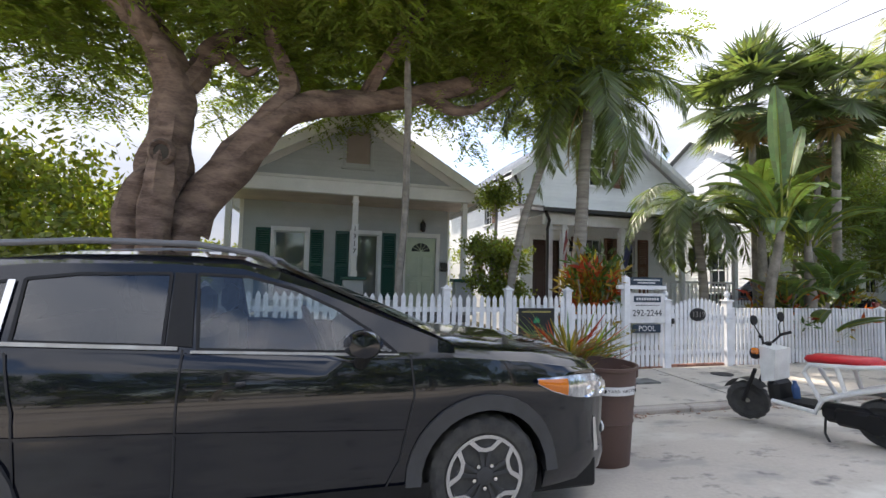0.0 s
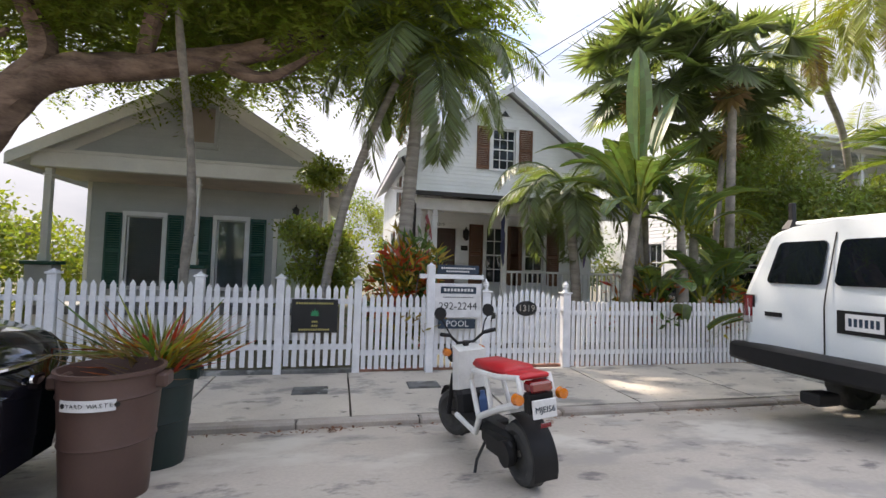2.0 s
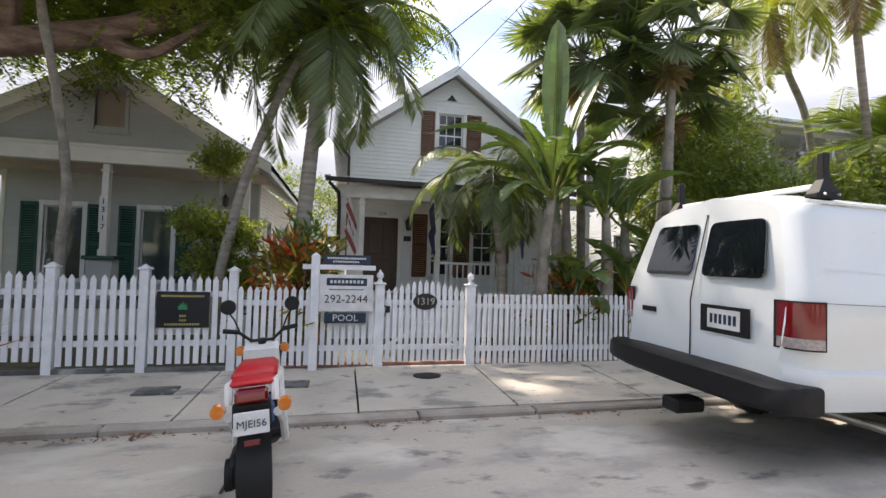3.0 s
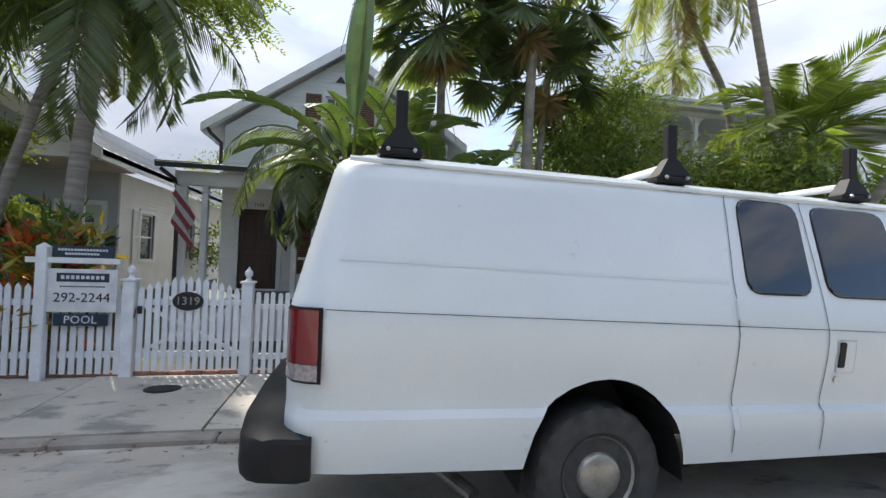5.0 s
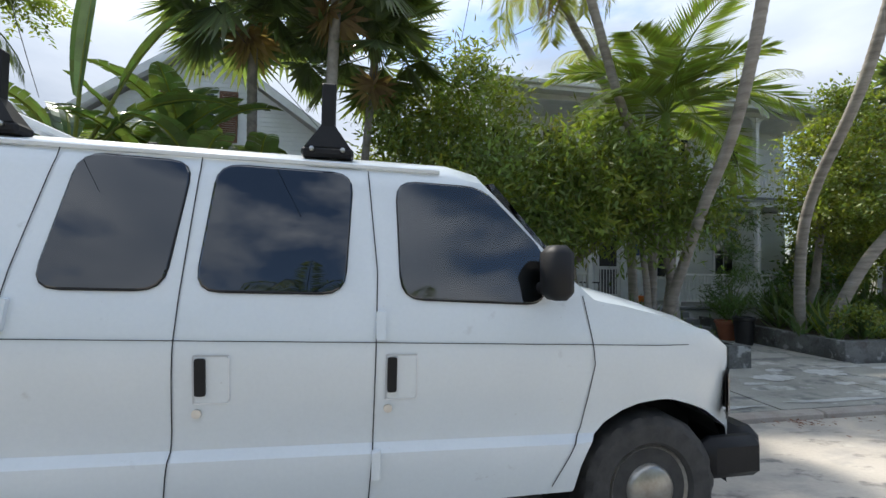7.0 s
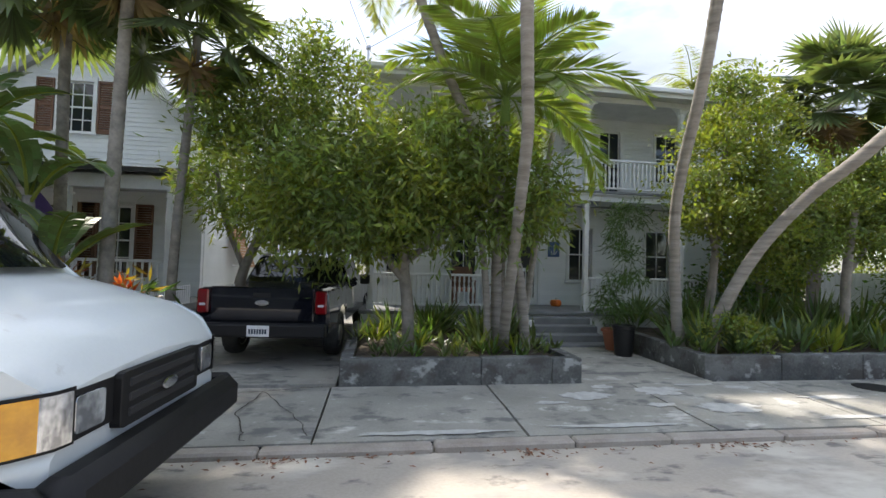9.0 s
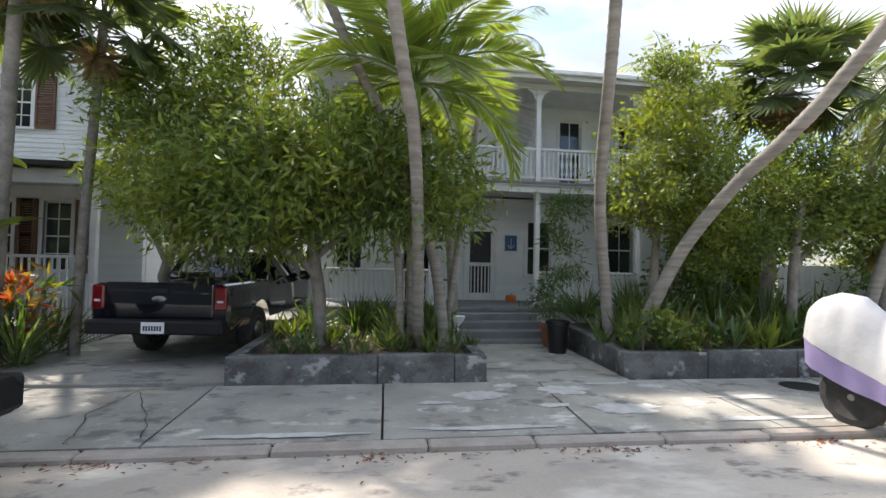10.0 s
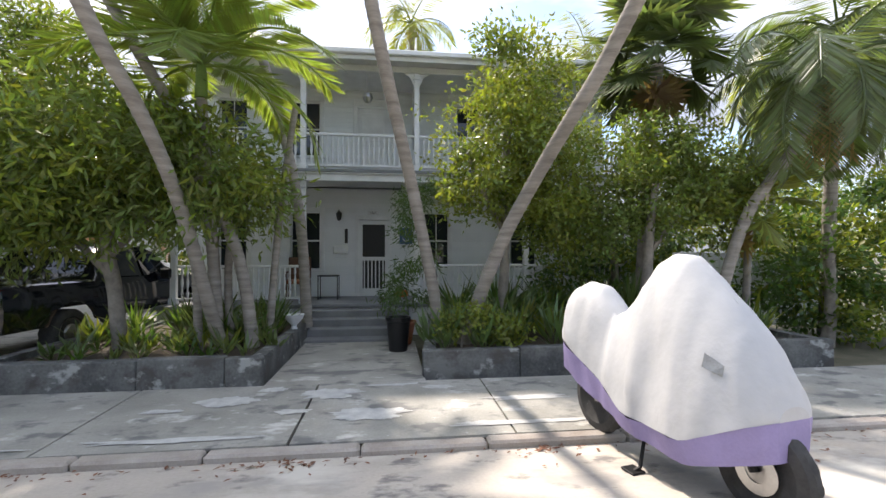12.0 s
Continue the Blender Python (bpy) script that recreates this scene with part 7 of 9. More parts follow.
def cover_ring(y, zt, w, lo):
    out = []
    zb = interp(y, [(-1.16, 0.62), (-0.6, 0.42), (0.0, 0.30), (0.6, 0.30), (1.04, 0.46)])
    zm = interp(y, [(-1.16, 0.92), (-0.7, 0.72), (0.0, 0.44), (0.6, 0.46), (0.95, 0.66), (1.04, 0.70)])
    a, b = (zm, zt) if not lo else (zb, zm)
    n = 13 if not lo else 4
    rr = []
    for j in range(n):
        t = j / (n - 1)
        if lo:
            z, hw = a + (b - a) * t, w * (0.90 + 0.10 * t)
        else:
            ang = t * math.pi / 2
            z, hw = a + (b - a) * (math.sin(ang) ** 0.9), w * (math.cos(ang) ** 0.75) * (1 - 0.32 * t)
        f = 0.030 * noise.noise(Vector((y * 4, z * 1.3, 4.0))) + 0.018 * noise.noise(Vector((y * 11 + z * 3, z * 2.5, 8.0))) + 0.012 * max(0.0, math.sin(y * 13 + 2.5 * noise.noise(Vector((z * 1.5, y, 2.0))))) ** 3 * (1 - 0.5 * t) + 0.004 * math.sin(y * 21 + z * 4.0 + 3 * math.sin(z * 2))
        rr.append((hw + (f if 0 < t < 1 or lo else 0.0), y, z))
    return rr


def ring_both(y, zt, w, lo):
    r_ = cover_ring(y, zt, w, lo)
    l_ = [(-x + 0.01 * math.sin(y * 13 + z * 5), yy, z) for x, yy, z in r_]
    return l_[:] + r_[::-1] if not lo else (l_, r_)


dense = []
for (a, za, wa), (b, zb_, wb) in zip(ST, ST[1:]):
    for i in range(3):
        t = i / 3
        dense.append((a + (b - a) * t, za + (zb_ - za) * t, wa + (wb - wa) * t))
dense.append(ST[-1])
cg_ = [ring_both(*d_, False) for d_ in dense]
co_ = part("cover", MB().grid(cg_).add(cg_[0], [tuple(range(len(cg_[0])))]).add(cg_[-1], [tuple(range(len(cg_[-1])))]), M_COVER, mo, "white upper cover cloth", 60)
lo_rows = [ring_both(*d_, True) for d_ in dense]
part("cover_skirt", MB().grid([r_[0] for r_ in lo_rows]).grid([r_[1] for r_ in lo_rows]).grid([[p for p in lo_rows[-1][0]], [p for p in lo_rows[-1][1]]]).grid([[p for p in lo_rows[0][0]], [p for p in lo_rows[0][1]]]), M_PURPLE, mo, "lilac lower cover cloth", 60)
bd = [[(x + 0.010, y, z) for x, y, z in cover_ring(y, interp(y, [(a, b) for a, b, c in ST]), interp(y, [(a, c) for a, b, c in ST]), False)[4:6]] for y in (0.70, 0.755, 0.81)]
part("badge", MB().grid(bd), M_STEELPAINT, co_, "small grey badge printed on the cover")
for y, zc in ((-0.72, 0.31), (0.86, 0.31)):
    w = tyre_y(mo, y, zc + (0.0 if y < 0 else 0.02), 0.32, 0.13, turn=0)
    for i in range(9):
        a = 2 * math.pi * i / 9
        part("spoke", MB().tube([(0.02, 0.04 * math.cos(a), 0.04 * math.sin(a)), (0.03, 0.2 * math.cos(a + 0.3), 0.2 * math.sin(a + 0.3))], 0.011, 5), M_CHROME, w)
part("brake_disc", MB().lathe([(0.14, 0.075), (0.14, 0.082), (0.07, 0.082), (0.07, 0.075)], (0, 0.86, 0.33), 20, "x"), M_METAL, mo)
part("fork", MB().tube([(0.09, 0.86, 0.33), (0.09, 0.70, 0.75)], 0.03, 8).tube([(-0.09, 0.86, 0.33), (-0.09, 0.70, 0.75)], 0.03, 8), M_PLASTIC, mo)
part("engine", MB().box(-0.2, -0.35, 0.25, 0.2, 0.45, 0.6, 0.06), M_PLASTIC, mo)
part("side_stand", MB().tube([(0.18, 0.05, 0.3), (0.30, 0.12, 0.06), (0.34, 0.10, 0.03)], 0.016, 6).box(0.28, 0.02, 0.02, 0.40, 0.16, 0.04, 0.005), M_PLASTIC, mo)


# ---- bins ----
def bin_(name, x, y, z, h, r, material, label):
    b = thing(name, label, "bin")
    mb = MB().lathe([(r * 0.80, 0.0), (r * 0.82, 0.02), (r * 0.90, h * 0.45), (r * 0.93, h * 0.46), (r * 0.91, h * 0.48), (r * 0.97, h * 0.80), (r * 1.0, h * 0.81), (r * 0.98, h * 0.83), (r * 1.0, h * 0.96), (r * 1.06, h * 0.97), (r * 1.06, h), (r * 0.99, h), (r * 0.95, h * 0.9), (r * 0.78, 0.03), (0.0, 0.03)], (x, y, z), 32)
    part("tub", mb, material, b, "", 30)
    for s in (-1, 1):
        part("handle", MB().box(x + s * r * 1.02 - 0.05, y - 0.07, z + h * 0.84, x + s * r * 1.02 + 0.05, y + 0.07, z + h * 0.95, 0.015), material, b)
    return b


BX, BY, BZ = 0.40, 2.97, 0.165
br = bin_("waste_bin", BX, BY, BZ, 0.86, 0.295, M_BIN, "brown plastic yard waste bin with a white label")
lab = MB()
rows = []
for z in (0.645, 0.715):
    rows.append([(BX + 0.305 * math.cos(radians(a)), BY + 0.305 * math.sin(radians(a)), BZ + z + 0.0) for a in range(-122, -56, 6)])
lab.grid(rows)
lb = part("label", lab, M_LABEL, br, "", 60)
for i, ch in enumerate("YARD WASTE"):
    a = radians(-111 + i * 4.9)
    if ch != " ":
        text("letter", ch, pose(BX + 0.3065 * math.cos(a), BY + 0.3065 * math.sin(a), BZ + 0.68, 90, 0, math.degrees(a) + 90), 0.036, M_INK, lb, 0.0006)
for a in (-117.5, -61):
    q = radians(a)
    part("recycle_mark", MB().lathe([(0.016, 0.0), (0.016, -0.002), (0.009, -0.002), (0.009, 0.0)], (0, 0, 0), 10, "y"), M_INK, lb).matrix_local = pose(BX + 0.306 * math.cos(q), BY + 0.306 * math.sin(q), BZ + 0.68, 0, 0, a + 90)
B2 = (0.46, 3.58, 0.118)
bin_("green_bin", *B2, 0.80, 0.27, M_BIN2, "dark green bin filled with garden cuttings")


# ---- plants ----
R = np.random.RandomState(11)


def leaf_mesh(name, base, axis, side, length, width, fold=0.25, wide=0.45):
    """Many two-sided leaves: arrays of base points, directions, side directions, lengths and widths."""
    n = len(base)
    nrm = np.cross(axis, side)
    mid = base + axis * (length * wide)[:, None]
    v = np.empty((n, 4, 3))
    v[:, 0] = base
    v[:, 1] = mid + side * (width * 0.5)[:, None] + nrm * (width * fold * 0.5)[:, None]
    v[:, 2] = base + axis * length[:, None]
    v[:, 3] = mid - side * (width * 0.5)[:, None] + nrm * (width * fold * 0.5)[:, None]
    me = bpy.data.meshes.new(name)
    idx = np.arange(n)[:, None] * 4
    f = np.concatenate([idx + [0, 1, 2], idx + [0, 2, 3]], 1).reshape(-1, 3)
    me.vertices.add(n * 4)
    me.vertices.foreach_set("co", v.reshape(-1))
    me.loops.add(len(f) * 3)
    me.loops.foreach_set("vertex_index", f.reshape(-1).astype(np.int32))
    me.polygons.add(len(f))
    me.polygons.foreach_set("loop_start", np.arange(0, len(f) * 3, 3, dtype=np.int32))
    me.update(calc_edges=True)
    return me


def unit(a):
    return a / np.maximum(np.linalg.norm(a, axis=1, keepdims=True), 1e-6)


def blob_points(blobs, n, clump=11, loose=0.20):
    """Points gathered in clumps within lumpy shells of ellipsoids (x, y, z, rx, ry, rz)."""
    b = np.array(blobs, float)
    vol = (b[:, 3] * b[:, 4] * b[:, 5]) ** 0.75
    m = max(6, n // clump)
    k = R.choice(len(b), m, p=vol / vol.sum())
    d = unit(R.normal(size=(m, 3)))
    r = 0.35 + 0.75 * R.rand(m) ** 0.6
    lump = 1 + 0.3 * np.sin(d[:, 0] * 5 + k) * np.cos(d[:, 1] * 6 + d[:, 2] * 4 + k * 2)
    c = b[k, :3] + d * b[k, 3:] * (r * lump)[:, None]
    q = R.randint(0, m, n)
    size = np.minimum(1.0, 0.35 + 0.5 * b[k, 3:].mean(1))[q]
    off = R.normal(size=(n, 3)) * np.array([1.15, 1.15, 0.7])
    return c[q] + off * (loose * size)[:, None], unit(d[q] + 0.5 * unit(off))


def foliage(parent, blobs, n, per, length, width, material, spread=0.16, droop=0.3, name="foliage", clump=11):
    """A crown of leaf clumps: n twigs, each with a few leaves."""
    p, d = blob_points(blobs, n, clump)
    base = np.repeat(p, per, 0) + R.normal(size=(n * per, 3)) * spread
    ax = unit(np.repeat(d, per, 0) * 0.6 + R.normal(size=(n * per, 3)) * 0.75 + np.array([0, 0, -droop]))
    sd = unit(np.cross(ax, R.normal(size=(n * per, 3))))
    m = n * per
    me = leaf_mesh(name, base, ax, sd, length * (0.65 + 0.6 * R.rand(m)), width * (0.7 + 0.5 * R.rand(m)))
    return part(name, me, material, parent)


def feathers(parent, p, d, length, pairs, ll, lw, material, name="foliage"):
    """Feathery compound leaves: along each rachis, pairs of small leaflets."""
    n = len(p)
    up = np.array([0, 0, 1.0])
    side = unit(np.cross(d, up) + 1e-3)
    bases, axs, sds = [], [], []
    for i in range(pairs):
        t = (i + 0.6) / pairs
        q = p + d * (length * t)[:, None] + up * (-0.35 * length * t * t)[:, None]
        for s in (-1, 1):
            a = unit(side * s + d * 0.35 + np.array([0, 0, -0.15]) + 0.15 * R.normal(size=(n, 3)))
            bases.append(q)
            axs.append(a)
            sds.append(unit(np.cross(a, up + 0.2 * R.normal(size=(n, 3)))))
    b, a, s = np.concatenate(bases), np.concatenate(axs), np.concatenate(sds)
    m = len(b)
    me = leaf_mesh(name, b, a, s, ll * (0.8 + 0.4 * R.rand(m)), lw * np.ones(m), 0.1)
    return part(name, me, material, parent)


def limb(pts, radii, seg=12, wob=0.25, sub=4):
    """A limb: points smoothed by a curve, with an uneven skin."""
    P = [Vector(p) for p in pts]
    out, rr = [], []
    for i in range(len(P) - 1):
        a, b, c, d = P[max(i - 1, 0)], P[i], P[i + 1], P[min(i + 2, len(P) - 1)]
        for k in range(sub):
            t = k / sub
            out.append(0.5 * ((2 * b) + (c - a) * t + (2 * a - 5 * b + 4 * c - d) * t * t + (3 * b - a - 3 * c + d) * t ** 3))
            rr.append(radii[i] + (radii[i + 1] - radii[i]) * t)
    out.append(P[-1])
    rr.append(radii[-1])
    return MB().tube(out, rr, seg, True, wob)


# the big shade tree behind the fence
tr = thing("shade_tree", "large spreading shade tree with gnarled trunk and feathery leaves", "tree")
part("trunk", limb([(-4.62, 7.4, 0.0), (-4.62, 7.4, 1.0), (-4.62, 7.4, 2.0), (-4.60, 7.42, 2.7), (-4.50, 7.46, 3.3)], [0.52, 0.42, 0.36, 0.36, 0.34], 26, 0.55, 8), M_BARK, tr, "", 60)
part("trunk_rib", limb([(-4.92, 7.2, 0.0), (-4.88, 7.14, 1.4), (-4.84, 7.16, 2.4), (-4.76, 7.22, 3.0), (-4.55, 7.3, 3.35)], [0.24, 0.20, 0.20, 0.20, 0.12], 16, 0.5, 8), M_BARK, tr, "", 60)
part("trunk_rib", limb([(-4.50, 7.1, 0.0), (-4.48, 7.02, 1.4), (-4.45, 7.0, 2.4), (-4.40, 7.0, 3.1), (-4.40, 7.06, 3.6)], [0.26, 0.22, 0.22, 0.20, 0.13], 16, 0.5, 8), M_BARK, tr, "", 60)
part("trunk_rib", limb([(-4.10, 7.3, 0.0), (-4.16, 7.28, 1.4), (-4.14, 7.3, 2.2), (-3.98, 7.38, 2.8)], [0.24, 0.20, 0.20, 0.19], 16, 0.5, 8), M_BARK, tr, "", 60)
part("knot", MB().lathe([(0.10, 0.20), (0.17, 0.10), (0.21, 0.02), (0.20, -0.06), (0.16, -0.10), (0.12, -0.05), (0.08, 0.08), (0.0, 0.12)], (-4.38, 6.92, 3.48), 18, "y", sx=0.9), M_BARK, tr, "", 60)
part("knot_hollow", MB().lathe([(0.115, -0.055), (0.08, 0.03), (0.0, 0.05)], (-4.38, 6.925, 3.48), 14, "y", sx=0.9), M_JOINT, tr, "dark hollow of a lost limb", 60)
BOUGHS = [([(-4.50, 7.45, 3.0), (-4.50, 7.5, 3.5), (-4.45, 7.5, 4.2), (-4.47, 7.42, 4.75), (-4.60, 7.25, 5.2), (-4.92, 7.1, 5.7), (-5.6, 6.8, 7.0)], [0.36, 0.35, 0.31, 0.27, 0.24, 0.21, 0.12]),
          ([(-4.15, 7.45, 2.4), (-3.70, 7.5, 3.25), (-3.03, 7.5, 4.15), (-2.41, 7.5, 4.62), (-1.43, 7.5, 4.83), (-0.18, 7.55, 5.17), (1.18, 7.5, 5.75), (2.15, 7.4, 6.6), (2.9, 7.3, 7.5)], [0.33, 0.31, 0.28, 0.24, 0.205, 0.18, 0.15, 0.11, 0.06]),
          ([(-3.55, 7.42, 3.6), (-3.0, 7.4, 4.35), (-2.68, 7.4, 4.8), (-2.75, 7.4, 5.2), (-3.0, 7.38, 5.75), (-2.85, 7.2, 6.2), (-1.9, 7.0, 6.8)], [0.16, 0.17, 0.16, 0.13, 0.12, 0.10, 0.06]),
          ([(-0.25, 7.5, 5.12), (0.27, 7.5, 4.90), (0.6, 7.45, 4.92), (0.95, 7.4, 5.1), (1.5, 7.3, 5.5)], [0.11, 0.10, 0.085, 0.07, 0.03]),
          ([(-4.45, 7.5, 4.55), (-4.15, 7.6, 5.05), (-4.0, 7.65, 5.5), (-3.5, 7.9, 6.0), (-2.4, 8.3, 6.7)], [0.20, 0.17, 0.14, 0.11, 0.06]),
          ([(-4.1, 7.6, 5.2), (-3.73, 7.6, 5.38), (-3.4, 7.6, 5.14), (-3.2, 7.5, 5.2)], [0.10, 0.08, 0.06, 0.03]),
          ([(-4.7, 7.15, 5.3), (-4.8, 6.3, 6.0), (-4.3, 5.2, 6.7), (-3.6, 4.0, 7.2)], [0.17, 0.14, 0.11, 0.06]),
          ([(-4.9, 7.1, 5.6), (-6.2, 7.6, 6.6), (-7.6, 8.2, 7.3)], [0.16, 0.12, 0.06]),
          ([(-1.4, 7.6, 4.9), (-0.9, 6.8, 5.7), (-0.2, 5.8, 6.4), (0.5, 4.9, 6.9)], [0.12, 0.10, 0.08, 0.05]),
          ([(0.5, 7.55, 5.45), (0.9, 8.4, 6.1), (1.5, 9.2, 6.6)], [0.10, 0.08, 0.04])]
for pts, rad in BOUGHS:
    part("limb", limb(pts, rad, 16, 0.45, 7), M_BARK, tr, "", 60)
canopy = [(-4.6, 7.0, 7.2, 2.6, 2.6, 1.0), (-2.6, 6.6, 7.1, 2.2, 2.6, 0.9), (-0.6, 6.8, 6.9, 2.2, 2.4, 0.9), (1.3, 7.0, 6.9, 1.7, 1.9, 0.9), (-6.6, 7.6, 6.9, 2.0, 2.0, 1.0), (-3.6, 4.6, 7.4, 2.4, 1.6, 0.8), (-0.4, 4.8, 7.3, 2.0, 1.5, 0.8), (1.6, 7.6, 5.9, 1.1, 1.0, 0.6), (0.3, 7.9, 6.0, 1.4, 1.1, 0.6),
          (-2.3, 8.2, 5.9, 1.4, 1.0, 0.6), (-5.6, 7.2, 5.8, 0.9, 0.8, 0.6), (-1.2, 7.5, 6.0, 1.6, 1.1, 0.5), (2.3, 6.9, 7.2, 1.4, 1.3, 0.8), (-8.4, 8.4, 6.8, 1.4, 1.6, 0.9), (0.9, 8.2, 4.9, 0.5, 0.4, 0.22), (-3.6, 7.9, 6.0, 1.2, 0.9, 0.5)]
canopy += [(-5.6, 8.6, 6.3, 1.6, 1.2, 0.6), (-3.2, 8.9, 6.4, 1.9, 1.2, 0.65), (-0.8, 9.0, 6.4, 1.9, 1.2, 0.65), (1.3, 8.8, 6.3, 1.4, 1.0, 0.65), (-4.4, 6.3, 6.4, 1.6, 1.1, 0.5), (-1.8, 6.4, 6.3, 1.7, 1.1, 0.5), (0.8, 6.5, 6.2, 1.5, 1.0, 0.5), (2.5, 7.6, 6.3, 1.0, 1.0, 0.6), (-7.2, 7.8, 5.9, 1.2, 1.1, 0.6), (3.0, 7.8, 6.2, 1.2, 1.0, 0.6), (4.0, 8.2, 6.6, 1.0, 1.0, 0.55), (3.5, 6.7, 6.7, 1.2, 1.0, 0.6)]
canopy += [(-2.4, 9.4, 5.7, 1.6, 0.9, 0.5), (-4.6, 9.6, 5.6, 1.6, 0.9, 0.6), (-0.2, 9.4, 5.9, 1.5, 0.9, 0.5), (-6.6, 8.6, 5.4, 1.3, 1.0, 0.6), (-2.0, 5.4, 6.4, 2.0, 1.2, 0.5), (1.4, 5.6, 6.5, 1.5, 1.1, 0.5), (2.6, 8.6, 5.6, 0.8, 0.8, 0.35)]
p, d = blob_points(canopy, 13500, 13, 0.26)
d = unit(d * np.array([1, 1, 0.45]) + 0.5 * R.normal(size=d.shape) * np.array([1, 1, 0.4]))
feathers(tr, p, d, 0.36 + 0.22 * R.rand(len(p)), 9, 0.125, 0.046, M_LEAF1)

# slender trunks, palms


def frond(length, droop, leaflet, pairs, material, yaw, pitch, at, parent, stiff=0.0, name="frond", lw=0.035, hang=0.9):
    """A feather palm frond: arched rachis with leaflets on both sides."""
    cy, sy = math.cos(yaw), math.sin(yaw)
    pts = []
    n = 9
    x, z, a = 0.0, 0.0, pitch
    for i in range(n + 1):
        pts.append(Vector((at[0] + cy * x, at[1] + sy * x, at[2] + z)))
        x += math.cos(a) * length / n
        z += math.sin(a) * length / n
        a -= droop / n
    bases, axs, sds, ls = [], [], [], []
    for i in range(pairs):
        t = 0.14 + 0.86 * i / pairs
        k = min(int(t * n), n - 1)
        q = pts[k].lerp(pts[k + 1], t * n - k)
        dv = (pts[k + 1] - pts[k]).normalized()
        side = Vector((-sy, cy, 0))
        up = side.cross(dv).normalized()
        if up.z < 0:
            up = -up
        L = leaflet * (0.55 + 0.9 * math.sin(math.pi * min(1, 0.15 + t * 0.85)) * 0.7) * (0.85 + 0.3 * R.rand())
        for s in (-1, 1):
            ax = (side * s + dv * (0.5 + 0.5 * t) + up * (0.25 - hang * (1 - stiff) * 0.6) + Vector((0, 0, -hang * 0.35 * (1 - stiff)))).normalized()
            bases.append(q)
            axs.append(ax)
            sds.append(ax.cross(up + Vector(tuple(0.3 * R.normal(size=3)))).normalized())
            ls.append(L)
    b, a_, s_ = (np.array([tuple(v) for v in w]) for w in (bases, axs, sds))
    me = leaf_mesh(name, b, unit(a_), unit(s_), np.array(ls), np.full(len(ls), lw))
    f = part(name, me, material, parent)
    part("rachis", MB().tube(pts, [0.022 * (1 - 0.8 * i / n) + 0.004 for i in range(n + 1)], 5), material, f)
    return f


def ringed(pts, r0, r1, seg=14):
    """A palm trunk with leaf-scar rings."""
    P = limb(pts, [r0] * len(pts), 4, 0, 10)
    line = [(Vector(P.v[i]) + Vector(P.v[i + 2])) / 2 for i in range(0, len(P.v) - 3, 4)]
    tot = sum((b - a).length for a, b in zip(line, line[1:]))
    n = max(20, int(tot / 0.055))
    out, rr, acc, k, seglen = [], [], 0.0, 0, 0.0
    for i in range(n + 1):
        d = tot * i / n
        while k < len(line) - 2 and acc + (line[k + 1] - line[k]).length < d:
            acc += (line[k + 1] - line[k]).length
            k += 1
        q = line[k].lerp(line[k + 1], min(1, (d - acc) / max(1e-6, (line[k + 1] - line[k]).length)))
        out.append(q)
        t = i / n
        rr.append((r0 + (r1 - r0) * t) * (1.0 if i % 2 else 0.93) * (1 + 0.35 * max(0, 0.12 - t)))
    return MB().tube(out, rr, seg)


def feather_palm(name, label, pts, r0, r1, count, length, leaflet, material, droop=1.5, lo=-0.3, hi=1.2, dry=0, shaft=True, pairs=34, lw=0.035, hang=0.9, stiff=0.0):
    o = thing(name, label, "palm")
    part("trunk", ringed(pts, r0, r1), M_PALMBARK, o, "", 60)
    top = pts[-1]
    if shaft:
        part("crownshaft", MB().tube([top, (top[0], top[1], top[2] + 0.35), (top[0], top[1], top[2] + 0.6)], [r1 * 1.15, r1 * 1.0, r1 * 0.4], 10), material, o, "", 60)
    at = (top[0], top[1], top[2] + (0.45 if shaft else 0.05))
    for i in range(count):
        yaw = i * 2.39996 + R.rand() * 0.3
        pit = lo + (hi - lo) * ((i + 0.5) / count) ** 0.8
        frond(length * (0.85 + 0.3 * R.rand()), droop * (0.8 + 0.4 * R.rand()), leaflet, pairs, material, yaw, pit, at, o, lw=lw, hang=hang, stiff=stiff)
    for i in range(dry):
        frond(length * 0.7, 0.7, leaflet * 0.7, 16, M_DRY, R.rand() * 6.28, -1.0 - 0.3 * R.rand(), at, o, name="dry_frond")
    return o


